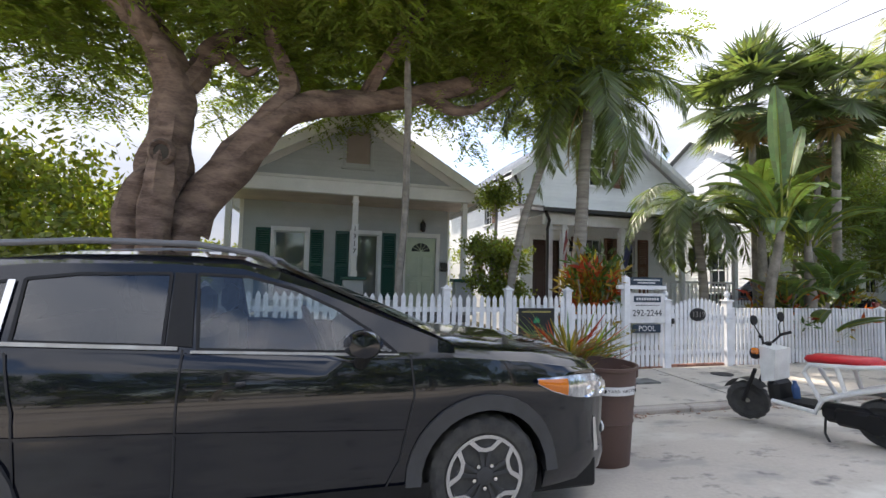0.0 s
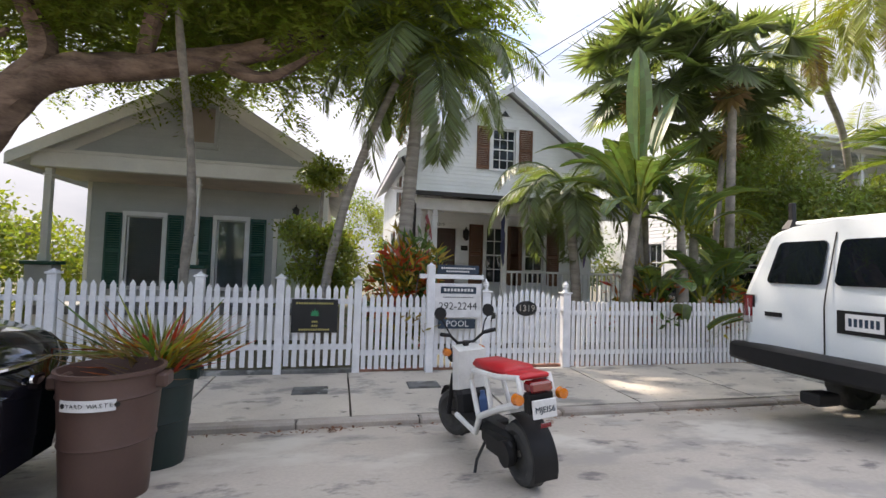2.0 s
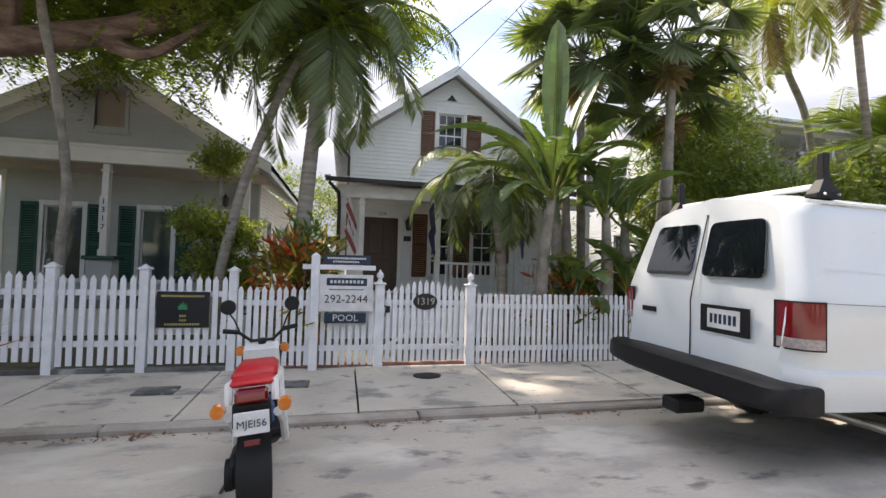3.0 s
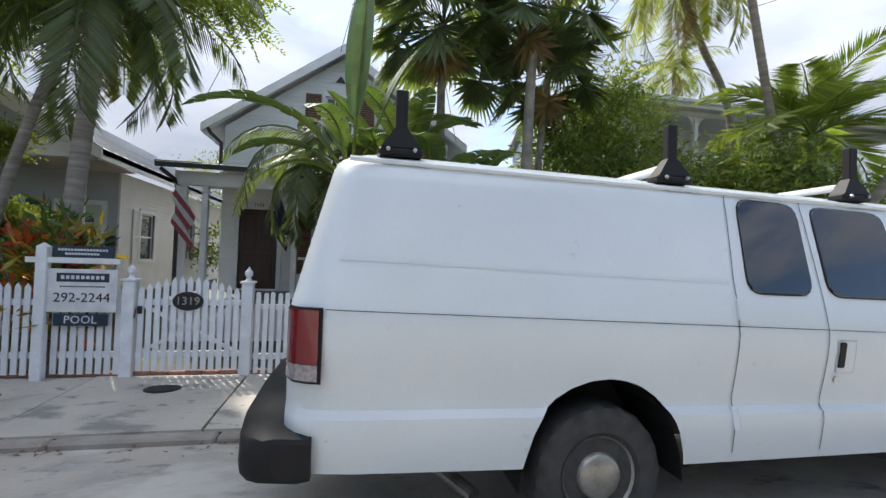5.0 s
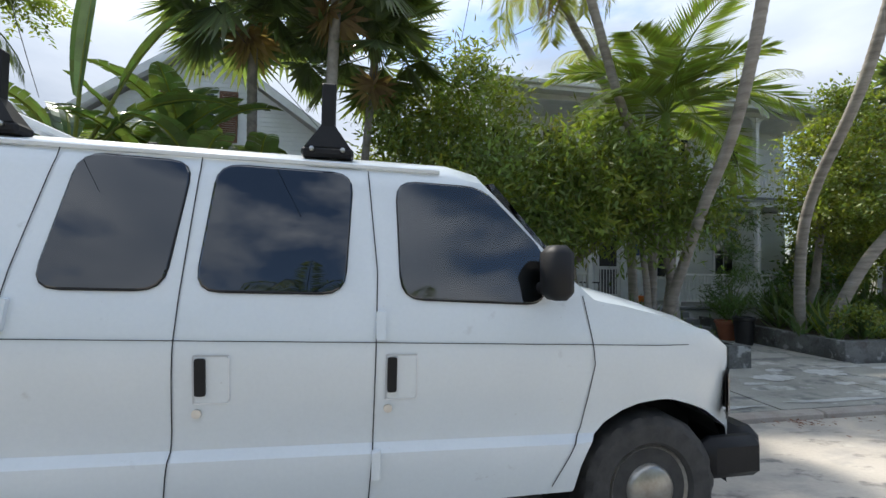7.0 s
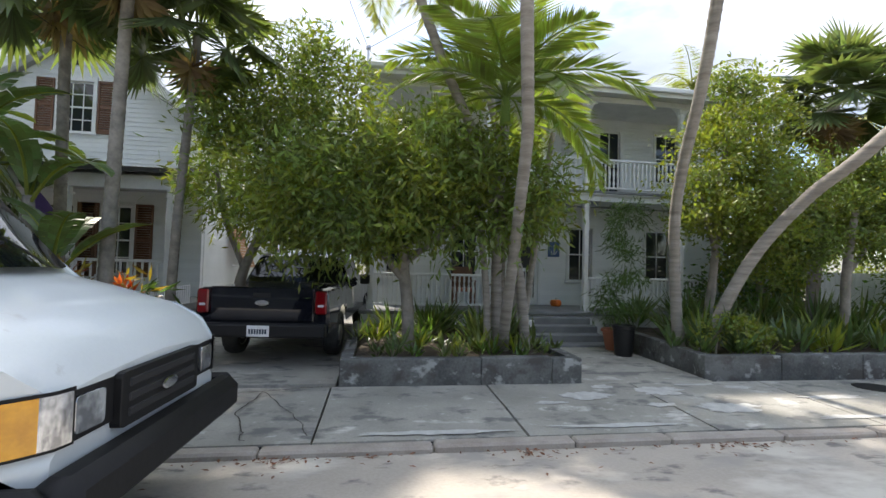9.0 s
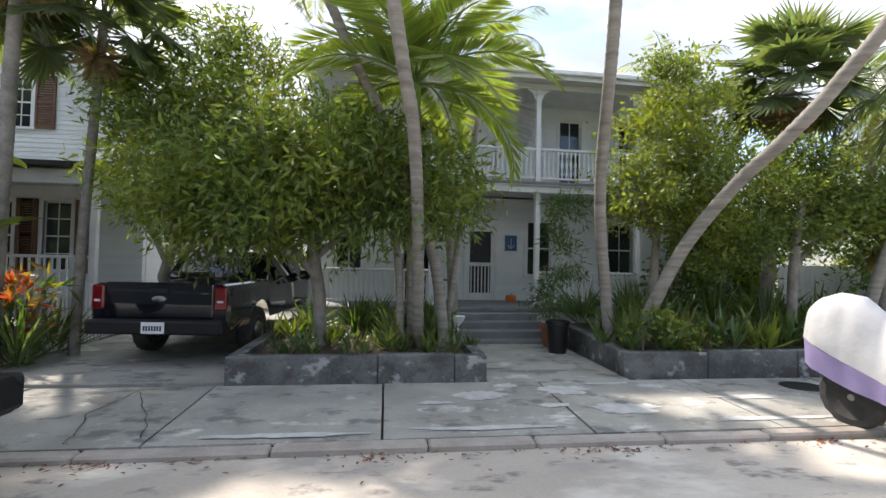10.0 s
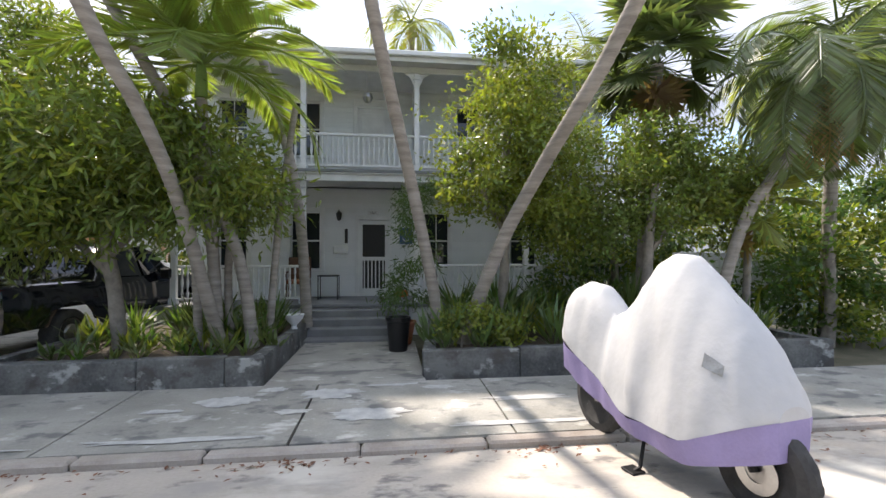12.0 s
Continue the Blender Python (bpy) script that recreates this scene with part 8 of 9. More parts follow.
def fan_leaf(parent, at, yaw, pitch, stalk, rad, material, name="fan_leaf", seg=30):
    """A fan palm leaf: a stalk and a pleated disc of pointed segments."""
    d = Vector((math.cos(yaw) * math.cos(pitch), math.sin(yaw) * math.cos(pitch), math.sin(pitch)))
    s = Vector((-math.sin(yaw), math.cos(yaw), 0))
    u = s.cross(d) * -1
    c = Vector(at) + d * stalk
    d2 = (d + Vector((0.25 * R.normal(), 0.25 * R.normal(), -0.5))).normalized()
    s = (s + Vector((0, 0, 0.35 * R.normal()))).normalized()
    b, a, sd, ls = [], [], [], []
    for i in range(seg):
        th = radians(-135 + 270 * i / (seg - 1))
        ax = (d2 * math.cos(th) + s * math.sin(th) + Vector((0, 0, -0.12 - 0.3 * R.rand() * abs(math.sin(th))))).normalized()
        b.append(c)
        a.append(ax)
        sd.append(ax.cross(u).normalized())
        ls.append(rad * (0.75 + 0.25 * math.cos(th * 0.6)) * (0.9 + 0.2 * R.rand()))
    b, a, sd = (np.array([tuple(v) for v in w]) for w in (b, a, sd))
    f = part(name, leaf_mesh(name, b, unit(a), unit(sd), np.array(ls), np.full(seg, rad * (0.13 if seg > 20 else 0.2)), 0.5, 0.42), material, parent)
    part("stalk", MB().tube([at, tuple(Vector(at).lerp(c, 0.5) + Vector((0, 0, 0.04))), c], [0.014, 0.011, 0.008], 5), material, f)
    return f


def fan_palm(name, label, pts, r0, r1, count, rad, material, dry=6, stalk=0.6):
    o = thing(name, label, "palm")
    part("trunk", ringed(pts, r0, r1, 10), M_BARK2, o, "", 60)
    at = pts[-1]
    for i in range(count):
        t = (i + 0.5) / count
        fan_leaf(o, at, i * 2.39996 + 0.3 * R.rand(), 1.4 - 2.25 * t + 0.3 * R.rand(), stalk * (0.8 + 0.5 * R.rand()), rad * (0.85 + 0.3 * R.rand()), material)
    for i in range(dry):
        fan_leaf(o, (at[0], at[1], at[2] - 0.1), R.rand() * 6.28, -1.1 - 0.3 * R.rand(), 0.5, rad * 0.7, M_DRY, "dry_leaf", 12)
    return o


sl_ = thing("slender_tree", "slender grey tree trunk rising behind the picket fence", "tree")
part("trunk", limb([(-0.68, 7.67, 0.0), (-0.63, 7.67, 1.6), (-0.57, 7.63, 2.6), (-0.58, 7.5, 3.4), (-0.62, 7.25, 4.4), (-0.68, 7.05, 5.2), (-0.78, 6.8, 7.0)], [0.08, 0.07, 0.068, 0.064, 0.06, 0.055, 0.04], 10, 0.5, 8), M_BARK2, sl_, "", 60)
feather_palm("leaning_palm", "leaning thin palm with a sparse drooping crown", [(1.55, 7.76, 0.1), (1.64, 7.76, 1.46), (1.80, 7.78, 2.33), (1.95, 7.78, 3.0), (2.24, 7.72, 3.89), (2.60, 7.68, 4.81), (2.94, 7.74, 5.57), (3.2, 7.76, 6.15)], 0.095, 0.065, 8, 1.5, 0.5, M_PALM, 1.6)
feather_palm("garden_palm", "ringed garden palm with long drooping green fronds", [(2.90, 7.40, 0.1), (2.93, 7.40, 1.6), (3.02, 7.40, 3.0), (3.12, 7.44, 4.35), (3.24, 7.5, 5.3)], 0.15, 0.11, 20, 2.5, 0.66, M_PALM, 2.0, -0.7, 1.3, 1, pairs=50, lw=0.040)
feather_palm("small_palm", "small palm with dark arching fronds before the porch", [(6.80, 8.1, 0.1), (6.76, 8.1, 1.6), (6.62, 8.1, 2.7), (6.54, 8.15, 3.4)], 0.12, 0.09, 20, 2.0, 0.46, M_PALM, 2.3, -0.5, 1.2, 0, False, 44, 0.036)
fan_palm("fan_palm", "tall fan palm with a dense dark crown", [(9.85, 7.3, 0.1), (9.9, 7.3, 2.5), (9.97, 7.3, 5.2), (10.02, 7.3, 6.3)], 0.11, 0.085, 22, 0.80, M_PALM, 5, 0.95)
fan_palm("fan_palm", "tall fan palm with a dense dark crown", [(8.65, 8.3, 0.1), (8.6, 8.3, 2.5), (8.55, 8.3, 4.8), (8.55, 8.3, 6.3)], 0.10, 0.08, 32, 0.95, M_PALM, 5, 1.05)
fan_palm("fan_palm", "slender fan palm leaning over the drive", [(10.35, 8.2, 0.1), (10.42, 8.2, 2.3), (10.55, 8.15, 4.2), (10.65, 8.1, 5.5)], 0.085, 0.07, 20, 0.75, M_PALM, 4, 0.8)
fan_palm("fan_palm", "fan palm with hanging dry leaves beside the balcony house", [(23.3, 8.9, 0.1), (23.4, 8.8, 2.5), (23.45, 8.6, 4.6), (23.5, 8.5, 5.5)], 0.14, 0.12, 28, 0.85, M_PALM, 18, 0.9)
# the yellow frond colour carries the bright light on this palm's leaves
fan_palm("fan_palm", "young fan palm by the side fence, leaves coloured a lit yellow-green", [(24.5, 7.6, 0.1), (24.52, 7.55, 1.4), (24.55, 7.5, 2.6)], 0.07, 0.06, 9, 0.6, M_PALMY, 2, 0.5)
feather_palm("garden_palm", "tall palm with long drooping fronds at the garden edge", [(27.2, 8.6, 0.1), (27.1, 8.4, 2.5), (26.9, 8.1, 4.4), (26.8, 7.9, 5.6)], 0.14, 0.11, 16, 2.4, 0.7, M_PALM, 2.0, -0.6, 1.2, 2, pairs=44, lw=0.05)
# palms of the balcony house
feather_palm("coconut_palm", "tall leaning palm with yellow-green fronds", [(16.25, 7.5, 0.4), (16.05, 7.4, 1.8), (15.4, 7.2, 3.5), (14.8, 7.05, 4.68), (14.33, 6.84, 5.65), (13.8, 6.6, 6.8), (13.5, 6.5, 7.8)], 0.095, 0.07, 15, 2.2, 0.6, M_PALMY, 1.8, -0.7, 1.2, 3, pairs=40)
feather_palm("coconut_palm", "tall upright palm in the planter", [(15.86, 7.45, 0.4), (15.80, 7.2, 0.8), (15.74, 6.62, 1.9), (15.67, 6.1, 2.77), (15.57, 5.58, 3.45), (15.43, 5.2, 3.95), (15.25, 4.75, 4.8), (15.05, 4.2, 6.4), (15.0, 3.9, 8.2)], 0.09, 0.07, 14, 2.2, 0.6, M_PALMY, 1.8, -0.6, 1.2, 2, pairs=40)
feather_palm("clump_palm", "broad green palm with arching fronds in the planter", [(15.75, 7.5, 0.4), (15.7, 7.4, 1.8), (15.68, 7.2, 3.0), (15.68, 7.0, 4.0)], 0.095, 0.075, 16, 2.1, 0.62, M_PALMG, 1.55, 0.0, 1.45, 0, pairs=48, lw=0.05, hang=0.5, stiff=0.3)
o = thing("palm_stems", "cluster of bare grey palm stems in the planter", "palm")
for pts in ([(15.55, 7.3, 0.4), (15.5, 7.3, 1.5), (15.35, 7.4, 2.8), (15.2, 7.6, 4.0)], [(16.35, 8.0, 0.4), (16.45, 7.9, 1.5), (16.6, 7.8, 2.8), (16.8, 7.8, 4.2)], [(15.9, 7.6, 0.4), (15.85, 7.6, 1.6), (15.95, 7.7, 3.2)]):
    part("stem", ringed(pts, 0.065, 0.05, 10), M_PALMBARK, o, "", 60)
feather_palm("coconut_palm", "tall thin palm leaning over the walk", [(19.10, 7.5, 0.4), (19.0, 7.46, 1.2), (18.72, 7.13, 2.45), (18.49, 6.66, 3.31), (18.20, 5.88, 4.3), (18.02, 5.4, 5.1), (17.8, 4.8, 6.6), (17.7, 4.5, 8.4)], 0.10, 0.07, 13, 2.2, 0.6, M_PALMY, 1.8, -0.5, 1.2, 2, pairs=40)
feather_palm("coconut_palm", "strongly leaning pale palm trunk over the planter", [(19.45, 7.32, 0.35), (19.69, 7.15, 1.2), (20.03, 6.83, 2.15), (20.36, 6.25, 2.98), (20.52, 5.6, 3.48), (20.75, 5.1, 4.05), (21.0, 4.4, 5.0), (21.2, 3.8, 6.6)], 0.11, 0.08, 11, 1.8, 0.5, M_PALM, 1.6, 0.0, 1.2, 0, pairs=36)
for x, y, h, lean in ((27.5, 10.5, 5.6, 0.6), (19.4, 15.0, 9.0, -0.4), (24.6, 15, 8.2, 0.5)):
    feather_palm("background_palm", "tall palm standing behind the front gardens", [(x, y, 0), (x + lean * 0.4, y, h * 0.5), (x + lean, y, h)], 0.12, 0.08, 13, 2.1, 0.6, M_PALMY, 1.8, -0.7, 1.2, 2, pairs=34)

feather_palm("coconut_palm", "tall palm with a yellowing crown bending over the garden", [(16.7, 9.4, 0.4), (16.5, 9.35, 3.0), (15.82, 9.16, 5.75), (14.99, 9.0, 6.96), (14.4, 8.8, 7.7), (14.15, 8.7, 8.1)], 0.11, 0.08, 16, 2.3, 0.6, M_PALMY, 1.9, -0.8, 1.1, 3, pairs=40)
feather_palm("leaning_palm", "low leaning palm with big drooping green fronds", [(23.5, 7.2, 0.1), (23.7, 7.05, 1.4), (24.06, 6.95, 2.5), (24.7, 6.85, 3.4), (25.2, 6.8, 4.3)], 0.10, 0.08, 18, 2.2, 0.62, M_PALM, 2.2, -0.6, 1.1, 4, pairs=44, lw=0.04)


def paddle(parent, at, yaw, pitch, stalk, L, W, droop, material, tear=True, name="leaf"):
    """A large paddle leaf with a midrib, arched and torn along its veins."""
    cy, sy = math.cos(yaw), math.sin(yaw)
    side = Vector((-sy, cy, 0))
    p = Vector(at)
    d0 = Vector((cy * math.cos(pitch), sy * math.cos(pitch), math.sin(pitch)))
    q = p + d0 * stalk
    n, a, rows, line = 14, pitch, [], [p, p + d0 * stalk * 0.5]
    mb = MB()
    for i in range(n + 1):
        t = i / n
        line.append(q.copy())
        w = W * (math.sin(math.pi * min(1, 0.06 + t * 0.94)) ** 0.55) * 0.5
        dv = Vector((cy * math.cos(a), sy * math.cos(a), math.sin(a)))
        up = side.cross(dv)
        up = up if up.z > 0 else -up
        rows.append((q.copy(), w, up.copy(), dv.copy()))
        q = q + dv * (L / n)
        a -= droop / n
    for i in range(n):
        (p0, w0, u0, d_0), (p1, w1, u1, d_1) = rows[i], rows[i + 1]
        for s in (-1, 1):
            g = 0.10 if tear and R.rand() < 0.4 else 0.0
            sag = 0.10 + 0.18 * R.rand() if tear else 0.06
            e0, e1 = p0 + side * s * w0 + u0 * (w0 * 0.35 - sag * w0) + d_0 * 0.06, p1.lerp(p0, g) + side * s * w1 + u1 * (w1 * 0.35 - sag * w1) + d_1 * 0.06
            m0, m1 = p0.lerp(e0, 0.5) + u0 * w0 * 0.12, p1.lerp(e1, 0.5) + u1 * w1 * 0.12
            mb.add([p0, p1, m1, m0], [(0, 1, 2, 3)])
            mb.add([m0, m1, e1, e0], [(0, 1, 2, 3)])
    f = part(name, mb, material, parent, "", 50)
    part("midrib", MB().tube(line, [0.028, 0.024] + [0.02 * (1 - 0.85 * i / n) + 0.003 for i in range(n + 1)], 6), M_PALMY, f)
    return f


for bx, by, h, cnt, L in ((7.45, 7.2, 2.9, 7, 1.8), (8.2, 6.75, 2.7, 7, 1.6), (7.8, 7.5, 3.3, 7, 1.8), (8.9, 7.2, 2.6, 6, 1.5), (8.75, 6.8, 1.35, 6, 1.1), (9.4, 6.95, 1.6, 6, 1.2), (7.65, 6.8, 1.3, 6, 1.0)):
    o = thing("banana_plant", "banana plant with broad torn green leaves by the fence", "plant")
    part("stem", limb([(bx, by, 0.1), (bx + 0.04, by, h * 0.5), (bx, by, h)], [0.13, 0.11, 0.07], 10, 0.2), M_BARK2, o, "", 60)
    for i in range(cnt):
        paddle(o, (bx, by, h - 0.15), i * 2.4 + bx, 1.4 - 0.13 * i, 0.3 + 0.1 * R.rand(), L * (0.75 + 0.3 * R.rand()), 0.40 + 0.12 * R.rand(), 0.7 + 1.2 * R.rand(), M_BANANA)
o = thing("giant_paddle_plant", "tall upright broad paddle leaf plant by the fence", "plant")
part("stem", limb([(6.95, 6.72, 0.1), (6.92, 6.62, 1.4), (6.92, 6.45, 2.3), (6.95, 6.35, 2.9)], [0.12, 0.10, 0.09, 0.06], 10, 0.2), M_BARK2, o, "", 60)
for a, pt, stalk, L, W, dr in ((1.0, 1.52, 0.95, 2.15, 0.44, 0.10), (3.25, 0.95, 0.45, 2.1, 0.42, 1.5), (2.9, 0.7, 0.4, 1.5, 0.40, 1.3), (0.1, 0.95, 0.6, 1.7, 0.40, 1.3), (0.35, 1.2, 1.2, 1.5, 0.34, 0.35), (4.3, 1.0, 0.5, 1.1, 0.36, 1.6), (2.2, 1.1, 0.5, 1.5, 0.40, 1.4), (3.7, 0.35, 0.35, 1.1, 0.34, 1.3)):
    paddle(o, (6.95, 6.33, 2.8), a, pt, stalk, L, W, dr, M_BANANA, dr > 0.8)
o = thing("low_paddle_plant", "low paddle leaf plant behind the picket fence", "plant")
for i in range(8):
    paddle(o, (8.3 + 0.2 * R.rand(), 6.85, 0.4), i * 0.8, 1.25 - 0.09 * i, 0.5, 1.0, 0.3, 0.6, M_BANANA, False)


def tuft(name, label, cat, x, y, z, count, length, width, mats, spread=0.12, up=0.9, group=""):
    """A rosette of long pointed leaves."""
    o = thing(name, label, cat, group)
    for j, m_ in enumerate(mats):
        n = count // len(mats)
        a = R.rand(n) * 6.283
        r_ = R.rand(n)
        ax = unit(np.stack([np.cos(a) * (0.25 + r_), np.sin(a) * (0.25 + r_), up * (0.35 + R.rand(n))], 1))
        base = np.array([x, y, z]) + np.stack([np.cos(a), np.sin(a), np.zeros(n)], 1) * (spread * R.rand(n))[:, None] + np.array([0, 0, 1.0]) * (R.rand(n) * length * 0.5)[:, None]
        sd = unit(np.cross(ax, np.array([0, 0, 1.0]) + 0.3 * R.normal(size=(n, 3))))
        part("leaves", leaf_mesh("leaves", base, ax, sd, length * (0.6 + 0.6 * R.rand(n)), np.full(n, width)), m_, o)
    return o


def croton(x, y, z, h, w, n, label):
    o = thing("croton_bush", label, "bush")
    for j in range(5):
        a = j * 1.26
        part("stem", MB().tube([(x, y, z), (x + 0.5 * w * math.cos(a) * 0.6, y + 0.3 * w * math.sin(a), z + h * 0.5), (x + 0.5 * w * math.cos(a), y + 0.4 * w * math.sin(a), z + h * 0.8)], [0.02, 0.015, 0.01], 5), M_BARK2, o)
    for m_, k in ((M_CROTR, 0.24), (M_CROTY, 0.42), (M_LEAF3, 0.34)):
        foliage(o, [(x, y, z + h * 0.62, w * 0.5, w * 0.42, h * 0.42), (x + w * 0.2, y, z + h * 0.8, w * 0.3, w * 0.3, h * 0.22), (x - w * 0.25, y, z + h * 0.45, w * 0.28, w * 0.28, h * 0.3)], int(n * k), 6, 0.25, 0.06, m_, 0.05, -0.35, "leaves", 2)
    return o


croton(2.95, 6.98, 0.1, 2.05, 1.05, 250, "croton bush with red, orange and yellow leaves")
croton(7.45, 6.9, 0.1, 1.65, 0.8, 80, "croton bush with orange and green leaves")
croton(9.25, 6.95, 0.1, 1.55, 0.9, 80, "croton bush with rust and yellow leaves")
croton(10.0, 7.6, 0.1, 1.5, 0.7, 60, "croton bush with orange leaves beside the drive")


def leafy_tree(name, label, stems, blobs, n, per, L, W, m_, bark=None, spread=0.16, droop=0.35, seg=10, clump=11):
    o = thing(name, label, "tree")
    for i, (pts, rad) in enumerate(stems):
        part("trunk" if i == 0 else "limb", limb(pts, rad, seg, 0.25), bark or M_BARK2, o, "", 60)
    foliage(o, blobs, int(n * 0.7), per, L, W, m_, spread, droop, clump=clump)
    foliage(o, blobs, int(n * 0.3), per, L, W, M_LEAF4 if m_ is not M_LEAF4 else M_LEAF2, spread, droop, clump=clump)
    return o


leafy_tree("mango_tree", "leafy tree with long light green leaves over the planter", [([(14.3, 7.65, 0.4), (14.25, 7.6, 1.2), (14.15, 7.55, 2.0), (14.3, 7.5, 2.8)], [0.11, 0.10, 0.09, 0.06]), ([(14.2, 7.55, 1.5), (13.7, 7.5, 2.1), (13.2, 7.5, 2.7)], [0.06, 0.05, 0.03]), ([(14.2, 7.55, 1.8), (14.9, 7.3, 2.4), (15.6, 7.1, 2.9)], [0.06, 0.05, 0.03]), ([(14.2, 7.55, 2.0), (14.6, 7.9, 3.0), (14.9, 8.0, 3.6)], [0.06, 0.04, 0.03])],
           [(14.3, 7.4, 3.0, 1.5, 1.2, 0.85), (15.6, 7.2, 2.9, 1.1, 0.9, 0.75), (13.2, 7.5, 2.8, 1.1, 1.0, 0.8), (14.7, 7.4, 3.7, 1.2, 1.0, 0.6), (16.2, 7.3, 2.5, 0.6, 0.6, 0.4), (12.6, 7.5, 2.5, 0.8, 0.8, 0.5), (13.6, 7.0, 2.3, 0.8, 0.6, 0.35)], 4000, 6, 0.175, 0.046, M_LEAF2, spread=0.16, droop=0.3, clump=22)
leafy_tree("drive_tree", "tall leafy tree with narrow leaves above the driveway", [([(11.0, 9.4, 0.1), (11.15, 9.3, 1.4), (11.6, 9.0, 2.4), (12.0, 8.8, 3.4)], [0.12, 0.10, 0.08, 0.05]), ([(11.4, 9.1, 2.0), (12.3, 8.9, 2.9), (12.9, 8.9, 3.8)], [0.06, 0.05, 0.03]), ([(11.2, 9.3, 1.6), (10.9, 9.0, 2.6), (10.8, 8.8, 3.4)], [0.06, 0.05, 0.03])],
           [(12.2, 8.9, 4.2, 1.3, 1.1, 1.1), (11.3, 8.8, 3.3, 1.1, 1.0, 0.9), (13.2, 8.8, 4.0, 1.0, 1.0, 0.9), (12.0, 8.6, 5.2, 0.7, 0.7, 0.7), (13.0, 9.0, 5.1, 0.5, 0.5, 0.6), (11.2, 8.4, 4.3, 0.6, 0.6, 0.6)], 3000, 6, 0.17, 0.044, M_LEAF2, spread=0.16, droop=0.3, clump=22)
leafy_tree("glossy_tree", "round-leaved glossy green tree before the balcony", [([(20.3, 8.4, 0.4), (20.35, 8.2, 1.8), (20.3, 8.0, 3.2), (20.4, 7.9, 4.4)], [0.10, 0.08, 0.07, 0.04]), ([(20.3, 8.1, 2.4), (20.9, 7.9, 3.2), (21.3, 7.8, 3.8)], [0.05, 0.04, 0.03]), ([(20.3, 8.1, 2.2), (19.8, 7.8, 3.0), (19.6, 7.7, 3.5)], [0.05, 0.04, 0.03])],
           [(20.1, 7.7, 3.9, 0.9, 0.8, 0.9), (20.5, 7.7, 4.9, 0.7, 0.7, 0.55), (21.1, 7.8, 3.7, 0.8, 0.7, 0.8), (19.9, 7.6, 2.9, 0.6, 0.6, 0.5), (20.9, 7.7, 2.6, 0.8, 0.7, 0.5)], 2200, 8, 0.10, 0.05, M_LEAF4, spread=0.09, droop=0.1)
leafy_tree("glossy_tree", "dense glossy green tree beside the side fence", [([(22.75, 7.7, 0.4), (22.72, 7.6, 2.0), (22.8, 7.5, 3.0)], [0.09, 0.08, 0.05]), ([(22.7, 7.6, 1.8), (23.4, 7.6, 2.6)], [0.05, 0.03])],
           [(22.6, 7.6, 2.9, 1.0, 0.8, 0.7), (23.6, 7.7, 3.1, 0.9, 0.8, 0.6), (21.6, 7.9, 2.3, 0.7, 0.6, 0.5), (24.3, 7.9, 2.5, 0.8, 0.8, 0.6), (23.0, 7.8, 3.8, 0.7, 0.6, 0.4)], 2400, 8, 0.10, 0.048, M_LEAF2, spread=0.09, droop=0.1)
leafy_tree("clipped_tree", "small clipped tree with yellow-green leaf balls by the cottage", [([(1.35, 8.2, 0.1), (1.4, 8.2, 1.6), (1.48, 8.2, 2.6), (1.5, 8.2, 3.3)], [0.05, 0.045, 0.035, 0.025]), ([(1.4, 8.2, 1.3), (1.0, 8.2, 1.9)], [0.03, 0.02]), ([(1.42, 8.2, 1.5), (1.85, 8.2, 2.0)], [0.03, 0.02])],
           [(1.5, 8.15, 3.45, 0.30, 0.28, 0.22), (1.2, 8.1, 2.3, 0.34, 0.32, 0.24), (1.75, 8.2, 2.1, 0.32, 0.3, 0.24), (1.35, 8.2, 1.65, 0.34, 0.3, 0.22), (1.75, 8.2, 1.4, 0.36, 0.34, 0.24)], 1100, 9, 0.08, 0.048, M_LEAF4, spread=0.05, droop=-0.1, clump=3)
